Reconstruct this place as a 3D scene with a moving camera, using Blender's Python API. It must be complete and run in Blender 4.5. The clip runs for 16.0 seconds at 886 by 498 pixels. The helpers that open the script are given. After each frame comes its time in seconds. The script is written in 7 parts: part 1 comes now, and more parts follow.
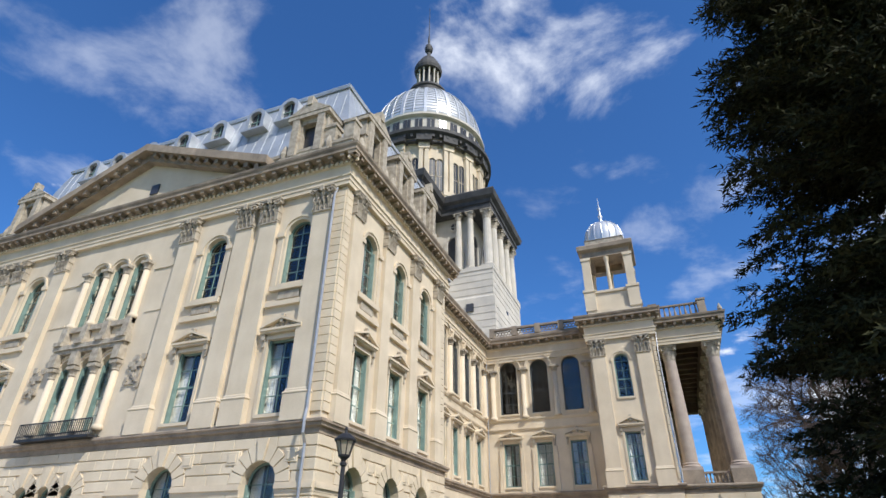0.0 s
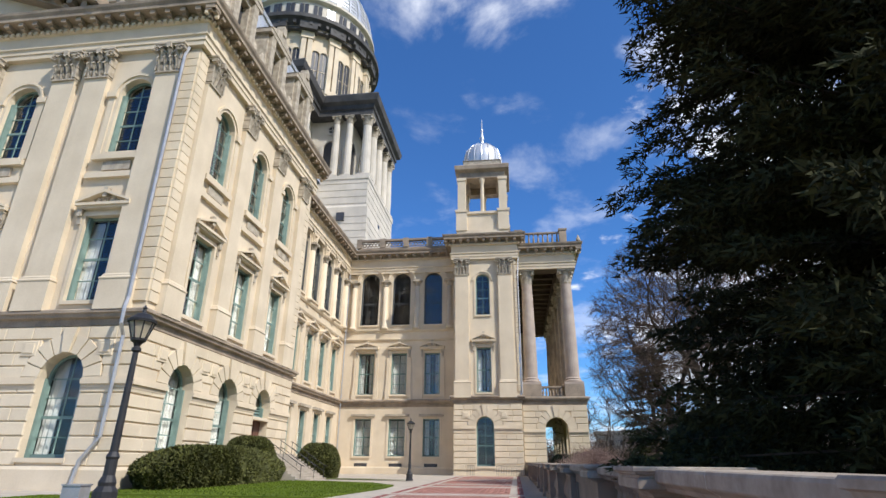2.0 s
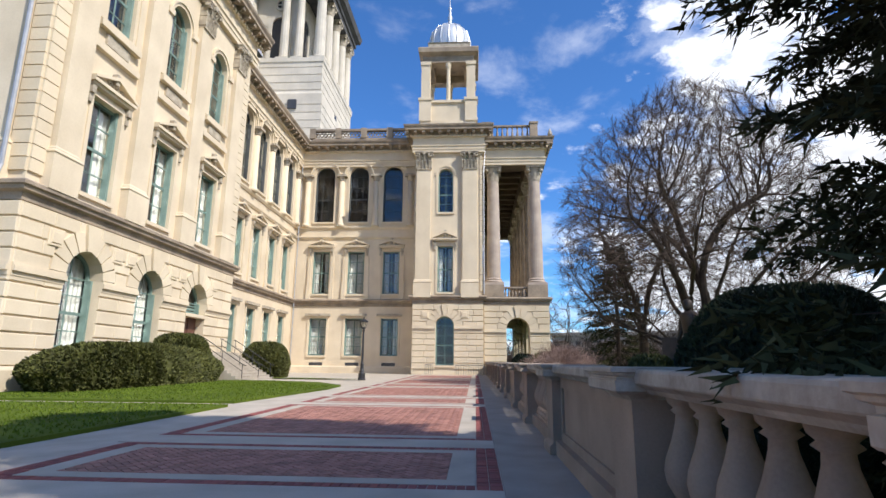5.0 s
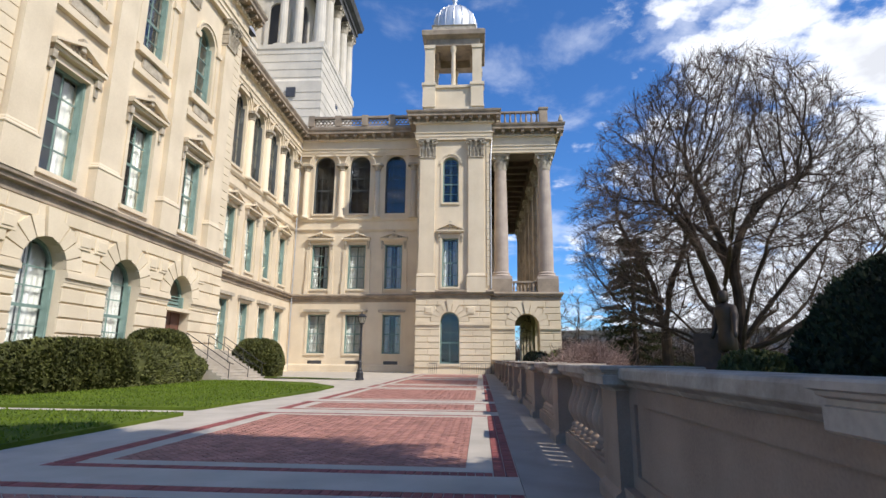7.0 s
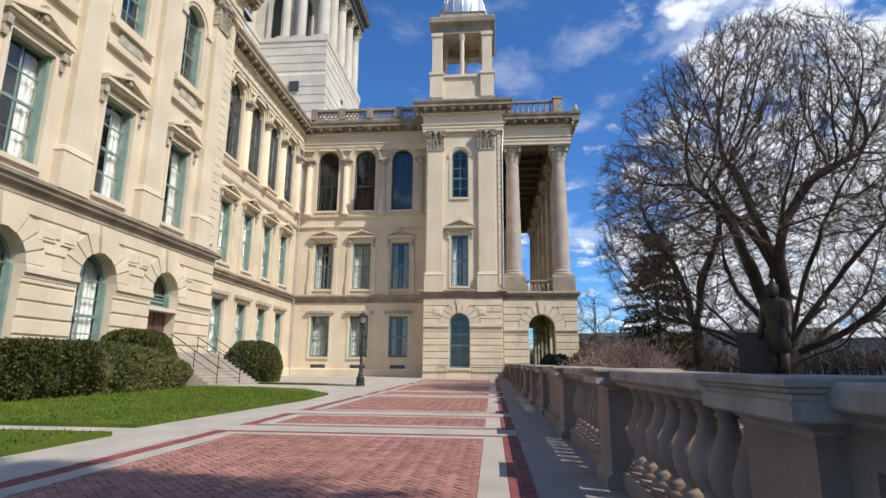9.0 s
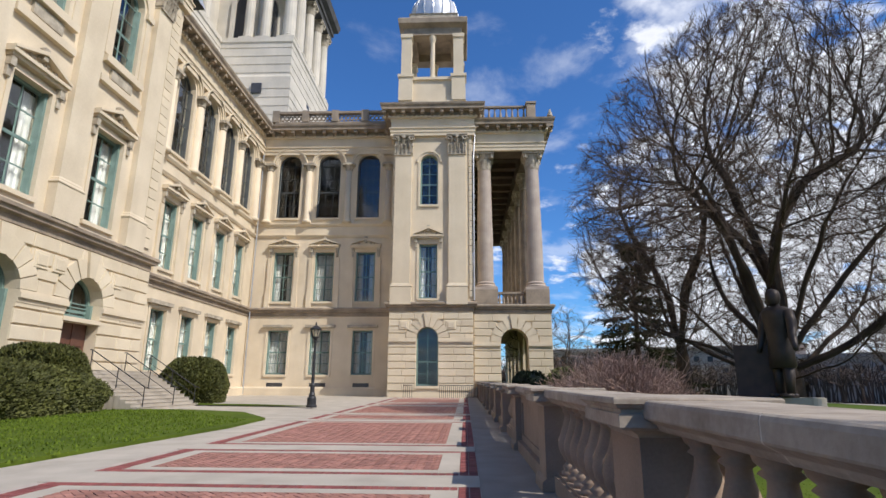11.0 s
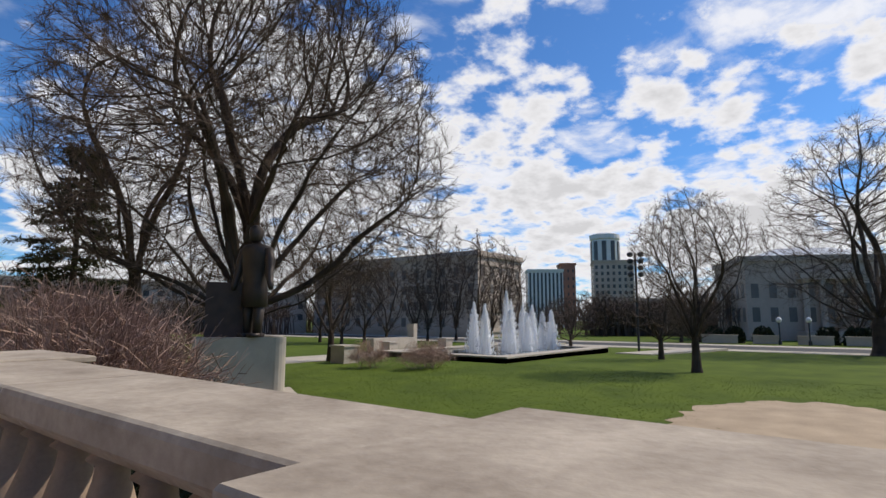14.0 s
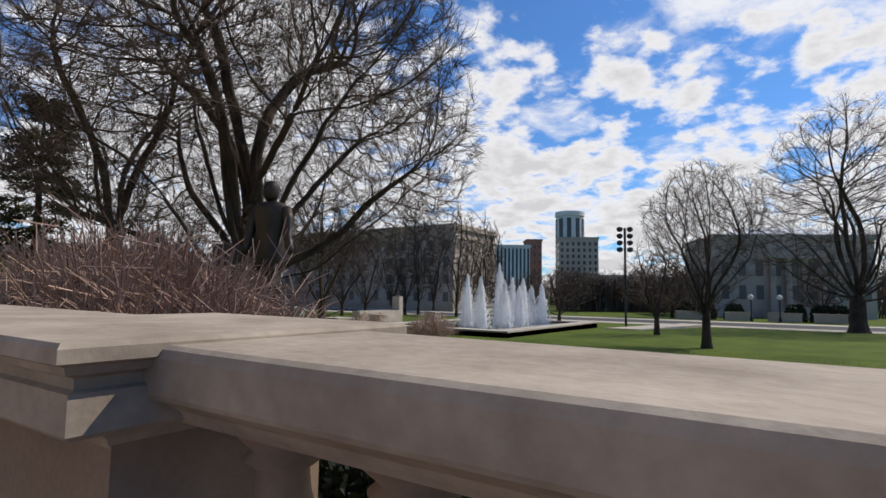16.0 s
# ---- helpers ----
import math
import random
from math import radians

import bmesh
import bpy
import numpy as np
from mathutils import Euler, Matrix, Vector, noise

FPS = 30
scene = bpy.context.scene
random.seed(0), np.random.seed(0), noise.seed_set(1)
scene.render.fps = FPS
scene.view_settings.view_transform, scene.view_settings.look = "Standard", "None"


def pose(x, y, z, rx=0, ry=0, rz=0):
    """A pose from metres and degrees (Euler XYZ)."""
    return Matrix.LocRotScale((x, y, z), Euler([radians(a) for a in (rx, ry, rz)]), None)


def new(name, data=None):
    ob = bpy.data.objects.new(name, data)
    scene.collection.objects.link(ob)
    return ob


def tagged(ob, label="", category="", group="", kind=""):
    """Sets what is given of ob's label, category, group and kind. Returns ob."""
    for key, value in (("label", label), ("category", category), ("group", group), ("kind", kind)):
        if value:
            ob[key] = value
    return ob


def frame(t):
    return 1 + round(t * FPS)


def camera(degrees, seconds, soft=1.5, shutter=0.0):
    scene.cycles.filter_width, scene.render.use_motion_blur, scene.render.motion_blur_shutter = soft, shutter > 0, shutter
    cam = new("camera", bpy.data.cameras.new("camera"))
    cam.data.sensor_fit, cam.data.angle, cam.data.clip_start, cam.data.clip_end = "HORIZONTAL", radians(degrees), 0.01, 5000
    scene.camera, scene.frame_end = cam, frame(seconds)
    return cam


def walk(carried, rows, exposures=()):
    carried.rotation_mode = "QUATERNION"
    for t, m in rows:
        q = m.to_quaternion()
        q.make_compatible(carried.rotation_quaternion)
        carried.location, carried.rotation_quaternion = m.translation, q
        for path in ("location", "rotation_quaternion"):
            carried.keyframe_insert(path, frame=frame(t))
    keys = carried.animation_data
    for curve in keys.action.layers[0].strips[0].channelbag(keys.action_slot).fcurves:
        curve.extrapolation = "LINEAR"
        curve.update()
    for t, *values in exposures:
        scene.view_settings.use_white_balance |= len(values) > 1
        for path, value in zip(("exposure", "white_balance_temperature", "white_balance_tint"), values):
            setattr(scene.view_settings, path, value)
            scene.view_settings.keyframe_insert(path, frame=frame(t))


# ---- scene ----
cam = camera(78.4, 16.0)
ROWS = [
    (0.0, 0.0, 0.0, 1.32, 120.04, -0.38, 21.58),
    (0.5, -0.044, 0.705, 1.324, 120.09, -0.37, 19.09),
    (1.0, -0.126, 1.357, 1.328, 119.29, -0.65, 14.71),
    (1.5, -0.162, 2.041, 1.332, 116.51, -0.47, 9.3),
    (2.0, -0.176, 2.739, 1.336, 111.73, -0.5, 7.17),
    (2.5, -0.144, 3.463, 1.341, 106.12, -0.39, 5.39),
    (3.0, -0.136, 4.204, 1.345, 102.21, -0.25, 4.76),
    (3.5, -0.122, 4.926, 1.35, 102.0, -0.36, 4.01),
    (4.0, -0.139, 5.68, 1.354, 102.11, -0.42, 3.65),
    (6.5, -0.286, 9.453, 1.392, 101.84, -0.64, 3.16),
    (7.0, -0.33, 10.213, 1.4, 101.83, -0.6, 3.88),
    (7.5, -0.347, 10.951, 1.406, 101.93, -0.65, 4.44),
    (8.0, -0.361, 11.692, 1.412, 102.04, -0.52, 5.13),
    (10.5, -0.201, 15.534, 1.437, 102.69, -0.45, 4.46),
    (11.0, -0.084, 16.276, 1.485, 103.94, -0.29, 2.27),
    (11.5, -0.0, 16.945, 1.525, 109.1, -0.46, -3.68),
    (12.0, 0.09, 17.51, 1.565, 114.92, -0.22, -17.03),
    (12.5, 0.12, 17.95, 1.6, 115.5, -0.35, -32.55),
    (13.0, 0.2, 18.5, 1.628, 108.06, 0.16, -40.18),
    (13.5, 0.235, 19.11, 1.655, 100.87, -0.16, -47.31),
    (14.0, 0.285, 19.75, 1.672, 97.41, -0.15, -52.53),
    (14.5, 0.315, 20.45, 1.655, 96.68, -0.33, -55.67),
    (15.0, 0.337, 21.165, 1.612, 95.68, -0.68, -56.66),
    (15.5, 0.35, 21.89, 1.57, 94.84, -0.71, -56.78),
    (16.0, 0.36, 22.62, 1.53, 94.78, -0.82, -56.57),
]
walk(cam, [(t, pose(x, y, z, rx, ry, rz)) for t, x, y, z, rx, ry, rz in ROWS],
     [(0.0, 0.0, 6250, 11), (2.0, 0.10, 6350, 12), (3.2, 0.34, 6450, 12), (6.5, 0.18, 6400, 12), (8.0, 0.08, 6400, 12), (10.5, -0.03, 6400, 12), (12.0, -0.12, 6400, 12), (13.0, -0.34, 6500, 12), (14.0, -0.24, 6800, 12), (16.0, -0.26, 6800, 12)])

# ---- light ----
SUN_DIR = Vector((-0.845, 0.535, -1.03)).normalized()      # the way the sunlight travels
world = bpy.data.worlds.new("world")
scene.world = world
world.use_nodes = True
wn, wl = world.node_tree.nodes, world.node_tree.links
wn.clear()
w_out = wn.new("ShaderNodeOutputWorld")
w_bg = wn.new("ShaderNodeBackground")
w_sky = wn.new("ShaderNodeTexSky")
w_sky.sky_type = "NISHITA"
w_sky.sun_disc = False
w_sky.sun_elevation = math.asin(-SUN_DIR.z)
w_sky.sun_rotation = math.atan2(-SUN_DIR.x, -SUN_DIR.y)
w_sky.air_density, w_sky.dust_density, w_sky.ozone_density = 1.0, 0.4, 2.5
w_bg.inputs["Strength"].default_value = 0.125


def wnode(kind, **inputs):
    n = wn.new(kind)
    for k, v in inputs.items():
        n.inputs[k].default_value = v
    return n


def wmath(op, a, b=None):
    n = wn.new("ShaderNodeMath")
    n.operation = op
    for i, v in enumerate((a, b)):
        if v is None:
            continue
        if isinstance(v, (int, float)):
            n.inputs[i].default_value = v
        else:
            wl.new(v, n.inputs[i])
    return n.outputs[0]


# clouds on a flat layer high above the place
w_tc = wn.new("ShaderNodeTexCoord")
w_sep = wn.new("ShaderNodeSeparateXYZ")
wl.new(w_tc.outputs["Generated"], w_sep.inputs[0])
up = wmath("ADD", wmath("MAXIMUM", w_sep.outputs["Z"], 0.0), 0.16)
w_comb = wn.new("ShaderNodeCombineXYZ")
wl.new(wmath("DIVIDE", w_sep.outputs["X"], up), w_comb.inputs["X"])
wl.new(wmath("DIVIDE", w_sep.outputs["Y"], up), w_comb.inputs["Y"])
w_big = wnode("ShaderNodeTexNoise", Scale=1.15, Detail=2.0, Roughness=0.5)
w_fine = wnode("ShaderNodeTexNoise", Scale=3.6, Detail=8.0, Roughness=0.56)
w_fine.inputs["Distortion"].default_value = 0.25
for n in (w_big, w_fine):
    wl.new(w_comb.outputs[0], n.inputs["Vector"])
# more cloud towards the open park, less over the building
lean = wmath("MULTIPLY", w_sep.outputs["X"], 0.02)
low = wmath("MULTIPLY", wmath("SUBTRACT", 0.55, w_sep.outputs["Z"]), 0.10)
cov = wmath("ADD", wmath("ADD", wmath("MULTIPLY", w_big.outputs["Fac"], 0.55), wmath("MULTIPLY", w_fine.outputs["Fac"], 0.65)), wmath("ADD", lean, low))
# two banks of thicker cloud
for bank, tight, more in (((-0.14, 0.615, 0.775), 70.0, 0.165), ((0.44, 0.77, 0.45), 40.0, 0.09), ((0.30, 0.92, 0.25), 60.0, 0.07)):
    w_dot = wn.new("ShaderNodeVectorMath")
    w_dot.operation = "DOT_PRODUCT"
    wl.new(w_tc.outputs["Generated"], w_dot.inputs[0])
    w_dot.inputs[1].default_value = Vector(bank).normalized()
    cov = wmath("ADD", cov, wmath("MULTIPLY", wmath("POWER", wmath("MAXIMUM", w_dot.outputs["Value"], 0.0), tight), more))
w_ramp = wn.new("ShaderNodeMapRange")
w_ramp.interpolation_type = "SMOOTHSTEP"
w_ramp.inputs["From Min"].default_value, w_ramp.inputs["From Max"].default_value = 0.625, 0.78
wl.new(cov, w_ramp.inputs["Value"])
# thinner veils over the building
w_veil = wn.new("ShaderNodeMapRange")
w_veil.interpolation_type = "SMOOTHSTEP"
w_veil.inputs["From Min"].default_value, w_veil.inputs["From Max"].default_value = 0.22, 0.48
w_veil.inputs["To Min"].default_value, w_veil.inputs["To Max"].default_value = 0.0, 0.55
wl.new(wmath("ADD", w_sep.outputs["X"], wmath("MULTIPLY", wmath("MAXIMUM", wmath("SUBTRACT", w_sep.outputs["Z"], 0.55), 0.0), 3.2)), w_veil.inputs["Value"])
veils = wmath("MULTIPLY", w_ramp.outputs[0], wmath("ADD", w_veil.outputs[0], 0.35))
# small heaped clouds over the park
w_up2 = wmath("ADD", wmath("MAXIMUM", w_sep.outputs["Z"], 0.0), 0.26)
w_comb2 = wn.new("ShaderNodeCombineXYZ")
wl.new(wmath("DIVIDE", w_sep.outputs["X"], w_up2), w_comb2.inputs["X"])
wl.new(wmath("DIVIDE", w_sep.outputs["Y"], w_up2), w_comb2.inputs["Y"])
w_comb2.inputs["Z"].default_value = 3.7
w_heap = wnode("ShaderNodeTexNoise", Scale=3.4, Detail=2.0, Roughness=0.5)
w_curl = wnode("ShaderNodeTexNoise", Scale=11.0, Detail=9.0, Roughness=0.55)
for n in (w_heap, w_curl):
    wl.new(w_comb2.outputs[0], n.inputs["Vector"])
w_park = wn.new("ShaderNodeMapRange")
w_park.interpolation_type = "SMOOTHSTEP"
w_park.inputs["From Min"].default_value, w_park.inputs["From Max"].default_value = 0.08, 0.42
wl.new(w_sep.outputs["X"], w_park.inputs["Value"])
heaps = wmath("ADD", wmath("MULTIPLY", w_heap.outputs["Fac"], 0.5), wmath("MULTIPLY", w_curl.outputs["Fac"], 0.5))
heaps = wmath("ADD", heaps, wmath("MULTIPLY", wmath("SUBTRACT", 0.35, w_sep.outputs["Z"]), 0.29))
heaps = wmath("SUBTRACT", heaps, wmath("MULTIPLY", wmath("SUBTRACT", 1.0, w_park.outputs[0]), 0.16))
w_dot = wn.new("ShaderNodeVectorMath")
w_dot.operation = "DOT_PRODUCT"
wl.new(w_tc.outputs["Generated"], w_dot.inputs[0])
w_dot.inputs[1].default_value = Vector((0.50, 0.79, 0.34)).normalized()
heaps = wmath("ADD", heaps, wmath("MULTIPLY", wmath("POWER", wmath("MAXIMUM", w_dot.outputs["Value"], 0.0), 34.0), 0.085))
w_puff = wn.new("ShaderNodeMapRange")
w_puff.interpolation_type = "SMOOTHSTEP"
w_puff.inputs["From Min"].default_value, w_puff.inputs["From Max"].default_value = 0.435, 0.555
wl.new(heaps, w_puff.inputs["Value"])
w_shade = wn.new("ShaderNodeMapRange")
w_shade.inputs["From Min"].default_value, w_shade.inputs["From Max"].default_value = 0.50, 0.66
w_shade.inputs["To Min"].default_value, w_shade.inputs["To Max"].default_value = 1.0, 0.70
wl.new(heaps, w_shade.inputs["Value"])
w_cloud = wn.new("ShaderNodeMix")
w_cloud.data_type = "RGBA"
w_white = wn.new("ShaderNodeMix")
w_white.data_type, w_white.blend_type = "RGBA", "MULTIPLY"
w_white.inputs["Factor"].default_value = 1.0
w_white.inputs[6].default_value = (8.6, 8.9, 9.4, 1)
wl.new(w_shade.outputs[0], w_white.inputs[7])
w_tint = wn.new("ShaderNodeMix")
w_tint.data_type, w_tint.blend_type = "RGBA", "MULTIPLY"
w_tint.inputs["Factor"].default_value = 1.0
w_tint.inputs[7].default_value = (0.46, 0.86, 1.30, 1)
wl.new(w_sky.outputs[0], w_tint.inputs[6])
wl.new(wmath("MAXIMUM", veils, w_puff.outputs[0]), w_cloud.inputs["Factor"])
wl.new(w_tint.outputs[2], w_cloud.inputs[6])
wl.new(w_white.outputs[2], w_cloud.inputs[7])
wl.new(w_cloud.outputs[2], w_bg.inputs["Color"])
wl.new(w_bg.outputs[0], w_out.inputs[0])

sun_data = bpy.data.lights.new("sun", "SUN")
sun_data.energy, sun_data.angle, sun_data.color = 4.4, radians(0.53), (1.0, 0.95, 0.86)
sun = new("sun", sun_data)
sun.rotation_euler = SUN_DIR.to_track_quat("-Z", "Y").to_euler()

# ---- materials ----


def material(name, base, dark, rough=0.8, scale=1.0, bump=0.3, fine=40.0, metal=0.0, island=0.0, streak=0.0, spec=0.4):
    """A worn surface: two scales of colour change, fine relief and, where asked, a shade per piece or streaks that run down."""
    m = bpy.data.materials.new(name)
    m.use_nodes = True
    ns, ls = m.node_tree.nodes, m.node_tree.links
    b = ns["Principled BSDF"]
    b.inputs["Roughness"].default_value, b.inputs["Metallic"].default_value = rough, metal
    b.inputs["Specular IOR Level"].default_value = spec
    geo = ns.new("ShaderNodeNewGeometry")
    big = ns.new("ShaderNodeTexNoise")
    big.inputs["Scale"].default_value, big.inputs["Detail"].default_value = scale, 6.0
    ls.new(geo.outputs["Position"], big.inputs["Vector"])
    small = ns.new("ShaderNodeTexNoise")
    small.inputs["Scale"].default_value, small.inputs["Detail"].default_value = fine, 4.0
    ls.new(geo.outputs["Position"], small.inputs["Vector"])
    mixed = ns.new("ShaderNodeMath")
    mixed.operation = "MULTIPLY_ADD"
    ls.new(small.outputs["Fac"], mixed.inputs[0])
    mixed.inputs[1].default_value = 0.35
    ls.new(big.outputs["Fac"], mixed.inputs[2])
    ramp = ns.new("ShaderNodeMapRange")
    ramp.inputs["From Min"].default_value, ramp.inputs["From Max"].default_value = 0.42, 0.92
    ls.new(mixed.outputs[0], ramp.inputs["Value"])
    fac = ramp.outputs[0]
    if streak:
        mp = ns.new("ShaderNodeMapping")
        mp.inputs["Scale"].default_value = (1.6, 1.6, 0.10)
        ls.new(geo.outputs["Position"], mp.inputs["Vector"])
        st = ns.new("ShaderNodeTexNoise")
        st.inputs["Scale"].default_value, st.inputs["Detail"].default_value = 1.0, 5.0
        ls.new(mp.outputs[0], st.inputs["Vector"])
        ad = ns.new("ShaderNodeMath")
        ad.operation = "MULTIPLY_ADD"
        ls.new(st.outputs["Fac"], ad.inputs[0])
        ad.inputs[1].default_value = streak
        ls.new(fac, ad.inputs[2])
        sb = ns.new("ShaderNodeMath")
        sb.operation = "SUBTRACT"
        sb.use_clamp = True
        ls.new(ad.outputs[0], sb.inputs[0])
        sb.inputs[1].default_value = streak * 0.5
        fac = sb.outputs[0]
    mix = ns.new("ShaderNodeMix")
    mix.data_type = "RGBA"
    mix.inputs[6].default_value, mix.inputs[7].default_value = (*dark, 1), (*base, 1)
    ls.new(fac, mix.inputs["Factor"])
    col = mix.outputs[2]
    if island:
        info = ns.new("ShaderNodeObjectInfo")
        both = ns.new("ShaderNodeMath")
        both.operation = "ADD"
        ls.new(info.outputs["Random"], both.inputs[0])
        ls.new(geo.outputs["Random Per Island"], both.inputs[1])
        fr = ns.new("ShaderNodeMath")
        fr.operation = "FRACT"
        ls.new(both.outputs[0], fr.inputs[0])
        val = ns.new("ShaderNodeMapRange")
        val.inputs["To Min"].default_value, val.inputs["To Max"].default_value = 1 - island, 1 + island
        ls.new(fr.outputs[0], val.inputs["Value"])
        hsv = ns.new("ShaderNodeHueSaturation")
        ls.new(col, hsv.inputs["Color"])
        ls.new(val.outputs[0], hsv.inputs["Value"])
        col = hsv.outputs[0]
    ls.new(col, b.inputs["Base Color"])
    if bump:
        bp = ns.new("ShaderNodeBump")
        bp.inputs["Strength"].default_value, bp.inputs["Distance"].default_value = bump, 0.02
        ls.new(mixed.outputs[0], bp.inputs["Height"])
        ls.new(bp.outputs[0], b.inputs["Normal"])
    return m


LIMESTONE = material("limestone", (0.74, 0.63, 0.465), (0.59, 0.49, 0.35), 0.85, 0.45, 0.25, 14.0, streak=0.5)
BLOCK = material("limestone_block", (0.74, 0.63, 0.46), (0.60, 0.50, 0.355), 0.85, 0.5, 0.3, 14.0, island=0.06)
# also used on the portico's side columns, where its dark tone paints shade
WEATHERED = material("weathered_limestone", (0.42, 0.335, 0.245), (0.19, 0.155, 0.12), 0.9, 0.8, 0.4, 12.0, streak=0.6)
PALE = material("pale_limestone", (0.68, 0.62, 0.52), (0.50, 0.46, 0.39), 0.85, 0.4, 0.25, 12.0, streak=0.6)
CARVED = material("carved_limestone", (0.56, 0.49, 0.38), (0.26, 0.22, 0.17), 0.9, 2.5, 0.5, 18.0)
PINK = material("pinkish_granite", (0.47, 0.385, 0.31), (0.33, 0.265, 0.215), 0.6, 1.0, 0.2, 30.0)
SOOTY = material("sooty_iron", (0.10, 0.095, 0.09), (0.035, 0.034, 0.034), 0.7, 0.7, 0.3, 8.0)
ZINC = material("zinc_roofing", (0.56, 0.58, 0.60), (0.38, 0.40, 0.42), 0.45, 0.5, 0.15, 6.0, metal=0.35, streak=0.5)
SILVER = material("silver_dome_metal", (0.74, 0.74, 0.74), (0.52, 0.53, 0.55), 0.38, 0.35, 0.15, 5.0, metal=0.45, streak=0.5)
GREEN_PAINT = material("grey_green_paint", (0.21, 0.305, 0.268), (0.14, 0.212, 0.185), 0.55, 2.0, 0.1, 30.0)
DARK_PAINT = material("dark_sash_paint", (0.10, 0.11, 0.11), (0.05, 0.055, 0.055), 0.5, 2.0, 0.1, 30.0)
CURTAIN = material("pale_curtain", (0.72, 0.70, 0.64), (0.5, 0.48, 0.44), 0.9, 3.0, 0.2, 20.0)
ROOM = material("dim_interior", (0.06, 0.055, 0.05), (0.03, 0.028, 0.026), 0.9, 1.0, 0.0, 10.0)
IRON = material("black_iron", (0.035, 0.035, 0.037), (0.018, 0.018, 0.02), 0.5, 3.0, 0.15, 40.0)
PIPE = material("galvanised_downpipe", (0.52, 0.52, 0.52), (0.36, 0.36, 0.37), 0.45, 2.0, 0.1, 20.0, metal=0.5)
WOOD_DOOR = material("varnished_door", (0.16, 0.07, 0.045), (0.09, 0.04, 0.03), 0.45, 2.0, 0.1, 25.0)
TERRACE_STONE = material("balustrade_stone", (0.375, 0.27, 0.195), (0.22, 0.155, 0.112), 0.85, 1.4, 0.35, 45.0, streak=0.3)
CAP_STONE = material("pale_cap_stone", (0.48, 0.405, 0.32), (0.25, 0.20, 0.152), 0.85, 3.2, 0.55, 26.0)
CONCRETE = material("pale_concrete", (0.50, 0.44, 0.36), (0.36, 0.315, 0.255), 0.9, 1.2, 0.25, 60.0)
WALKWAY = material("grey_concrete_walk", (0.36, 0.315, 0.27), (0.25, 0.22, 0.185), 0.9, 1.5, 0.25, 60.0)
JOINT = material("pale_lime_joint", (0.66, 0.60, 0.50), (0.52, 0.46, 0.38), 0.95, 4.0, 0.3, 80.0)
MORTAR = material("sandy_mortar", (0.50, 0.42, 0.35), (0.36, 0.30, 0.25), 0.95, 3.0, 0.3, 80.0)
BRICK = material("red_paving_brick", (0.40, 0.19, 0.145), (0.27, 0.125, 0.095), 0.85, 2.0, 0.3, 60.0, island=0.22)
BRICK_DARK = material("dark_red_paving_brick", (0.30, 0.085, 0.075), (0.19, 0.055, 0.05), 0.85, 2.0, 0.3, 60.0, island=0.2)
LAWN = material("lawn_soil_green", (0.105, 0.145, 0.016), (0.052, 0.080, 0.010), 0.95, 0.5, 0.6, 30.0)
GRASS = material("grass_blades", (0.125, 0.172, 0.018), (0.075, 0.112, 0.011), 0.8, 0.6, 0.0, 20.0, island=0.25)
HEDGE = material("clipped_yew_leaves", (0.105, 0.108, 0.022), (0.04, 0.045, 0.011), 0.75, 1.2, 0.0, 20.0, island=0.4)
YEW = material("dark_yew_leaves", (0.022, 0.034, 0.010), (0.008, 0.013, 0.005), 0.8, 1.2, 0.0, 20.0, island=0.4)
NEEDLE = material("spruce_needles", (0.058, 0.058, 0.023), (0.016, 0.018, 0.010), 0.9, 0.5, 0.0, 12.0, island=0.5)
BARK = material("grey_brown_bark", (0.095, 0.069, 0.052), (0.042, 0.031, 0.025), 0.95, 1.5, 0.5, 25.0)
TWIG = material("brown_twigs", (0.46, 0.315, 0.235), (0.21, 0.13, 0.098), 0.9, 1.5, 0.0, 25.0, island=0.35)
BARE = material("grey_bare_twigs", (0.15, 0.107, 0.082), (0.08, 0.058, 0.046), 0.9, 1.0, 0.0, 15.0, island=0.3)
SOIL = material("bare_earth", (0.46, 0.35, 0.235), (0.30, 0.225, 0.15), 0.95, 1.0, 0.6, 20.0)
BRONZE = material("dark_bronze", (0.07, 0.052, 0.042), (0.035, 0.028, 0.025), 0.5, 2.0, 0.2, 20.0, metal=0.4)
GRANITE = material("brown_polished_granite", (0.09, 0.052, 0.038), (0.05, 0.032, 0.025), 0.6, 3.0, 0.05, 60.0)
FAR_STONE = material("distant_stone", (0.53, 0.435, 0.355), (0.40, 0.33, 0.27), 0.9, 0.2, 0.1, 2.0)
FAR_WHITE = material("distant_white_panels", (0.74, 0.73, 0.70), (0.6, 0.6, 0.58), 0.8, 0.3, 0.1, 3.0)
FAR_BRICK = material("distant_brick", (0.33, 0.16, 0.11), (0.24, 0.11, 0.08), 0.9, 0.3, 0.1, 3.0)
for m_ in (LAWN, GRASS, NEEDLE, BARE, BARK, FAR_STONE):
    for n_ in m_.node_tree.nodes:
        if n_.type == "BSDF_PRINCIPLED":
            n_.inputs["Specular IOR Level"].default_value = 0.12
FAR_GLASS = material("distant_dark_glass", (0.075, 0.075, 0.078), (0.045, 0.046, 0.05), 0.25, 0.5, 0.0, 3.0)
OFFICE_GLASS = material("dull_office_glass", (0.17, 0.15, 0.135), (0.11, 0.10, 0.09), 0.35, 0.5, 0.0, 3.0)
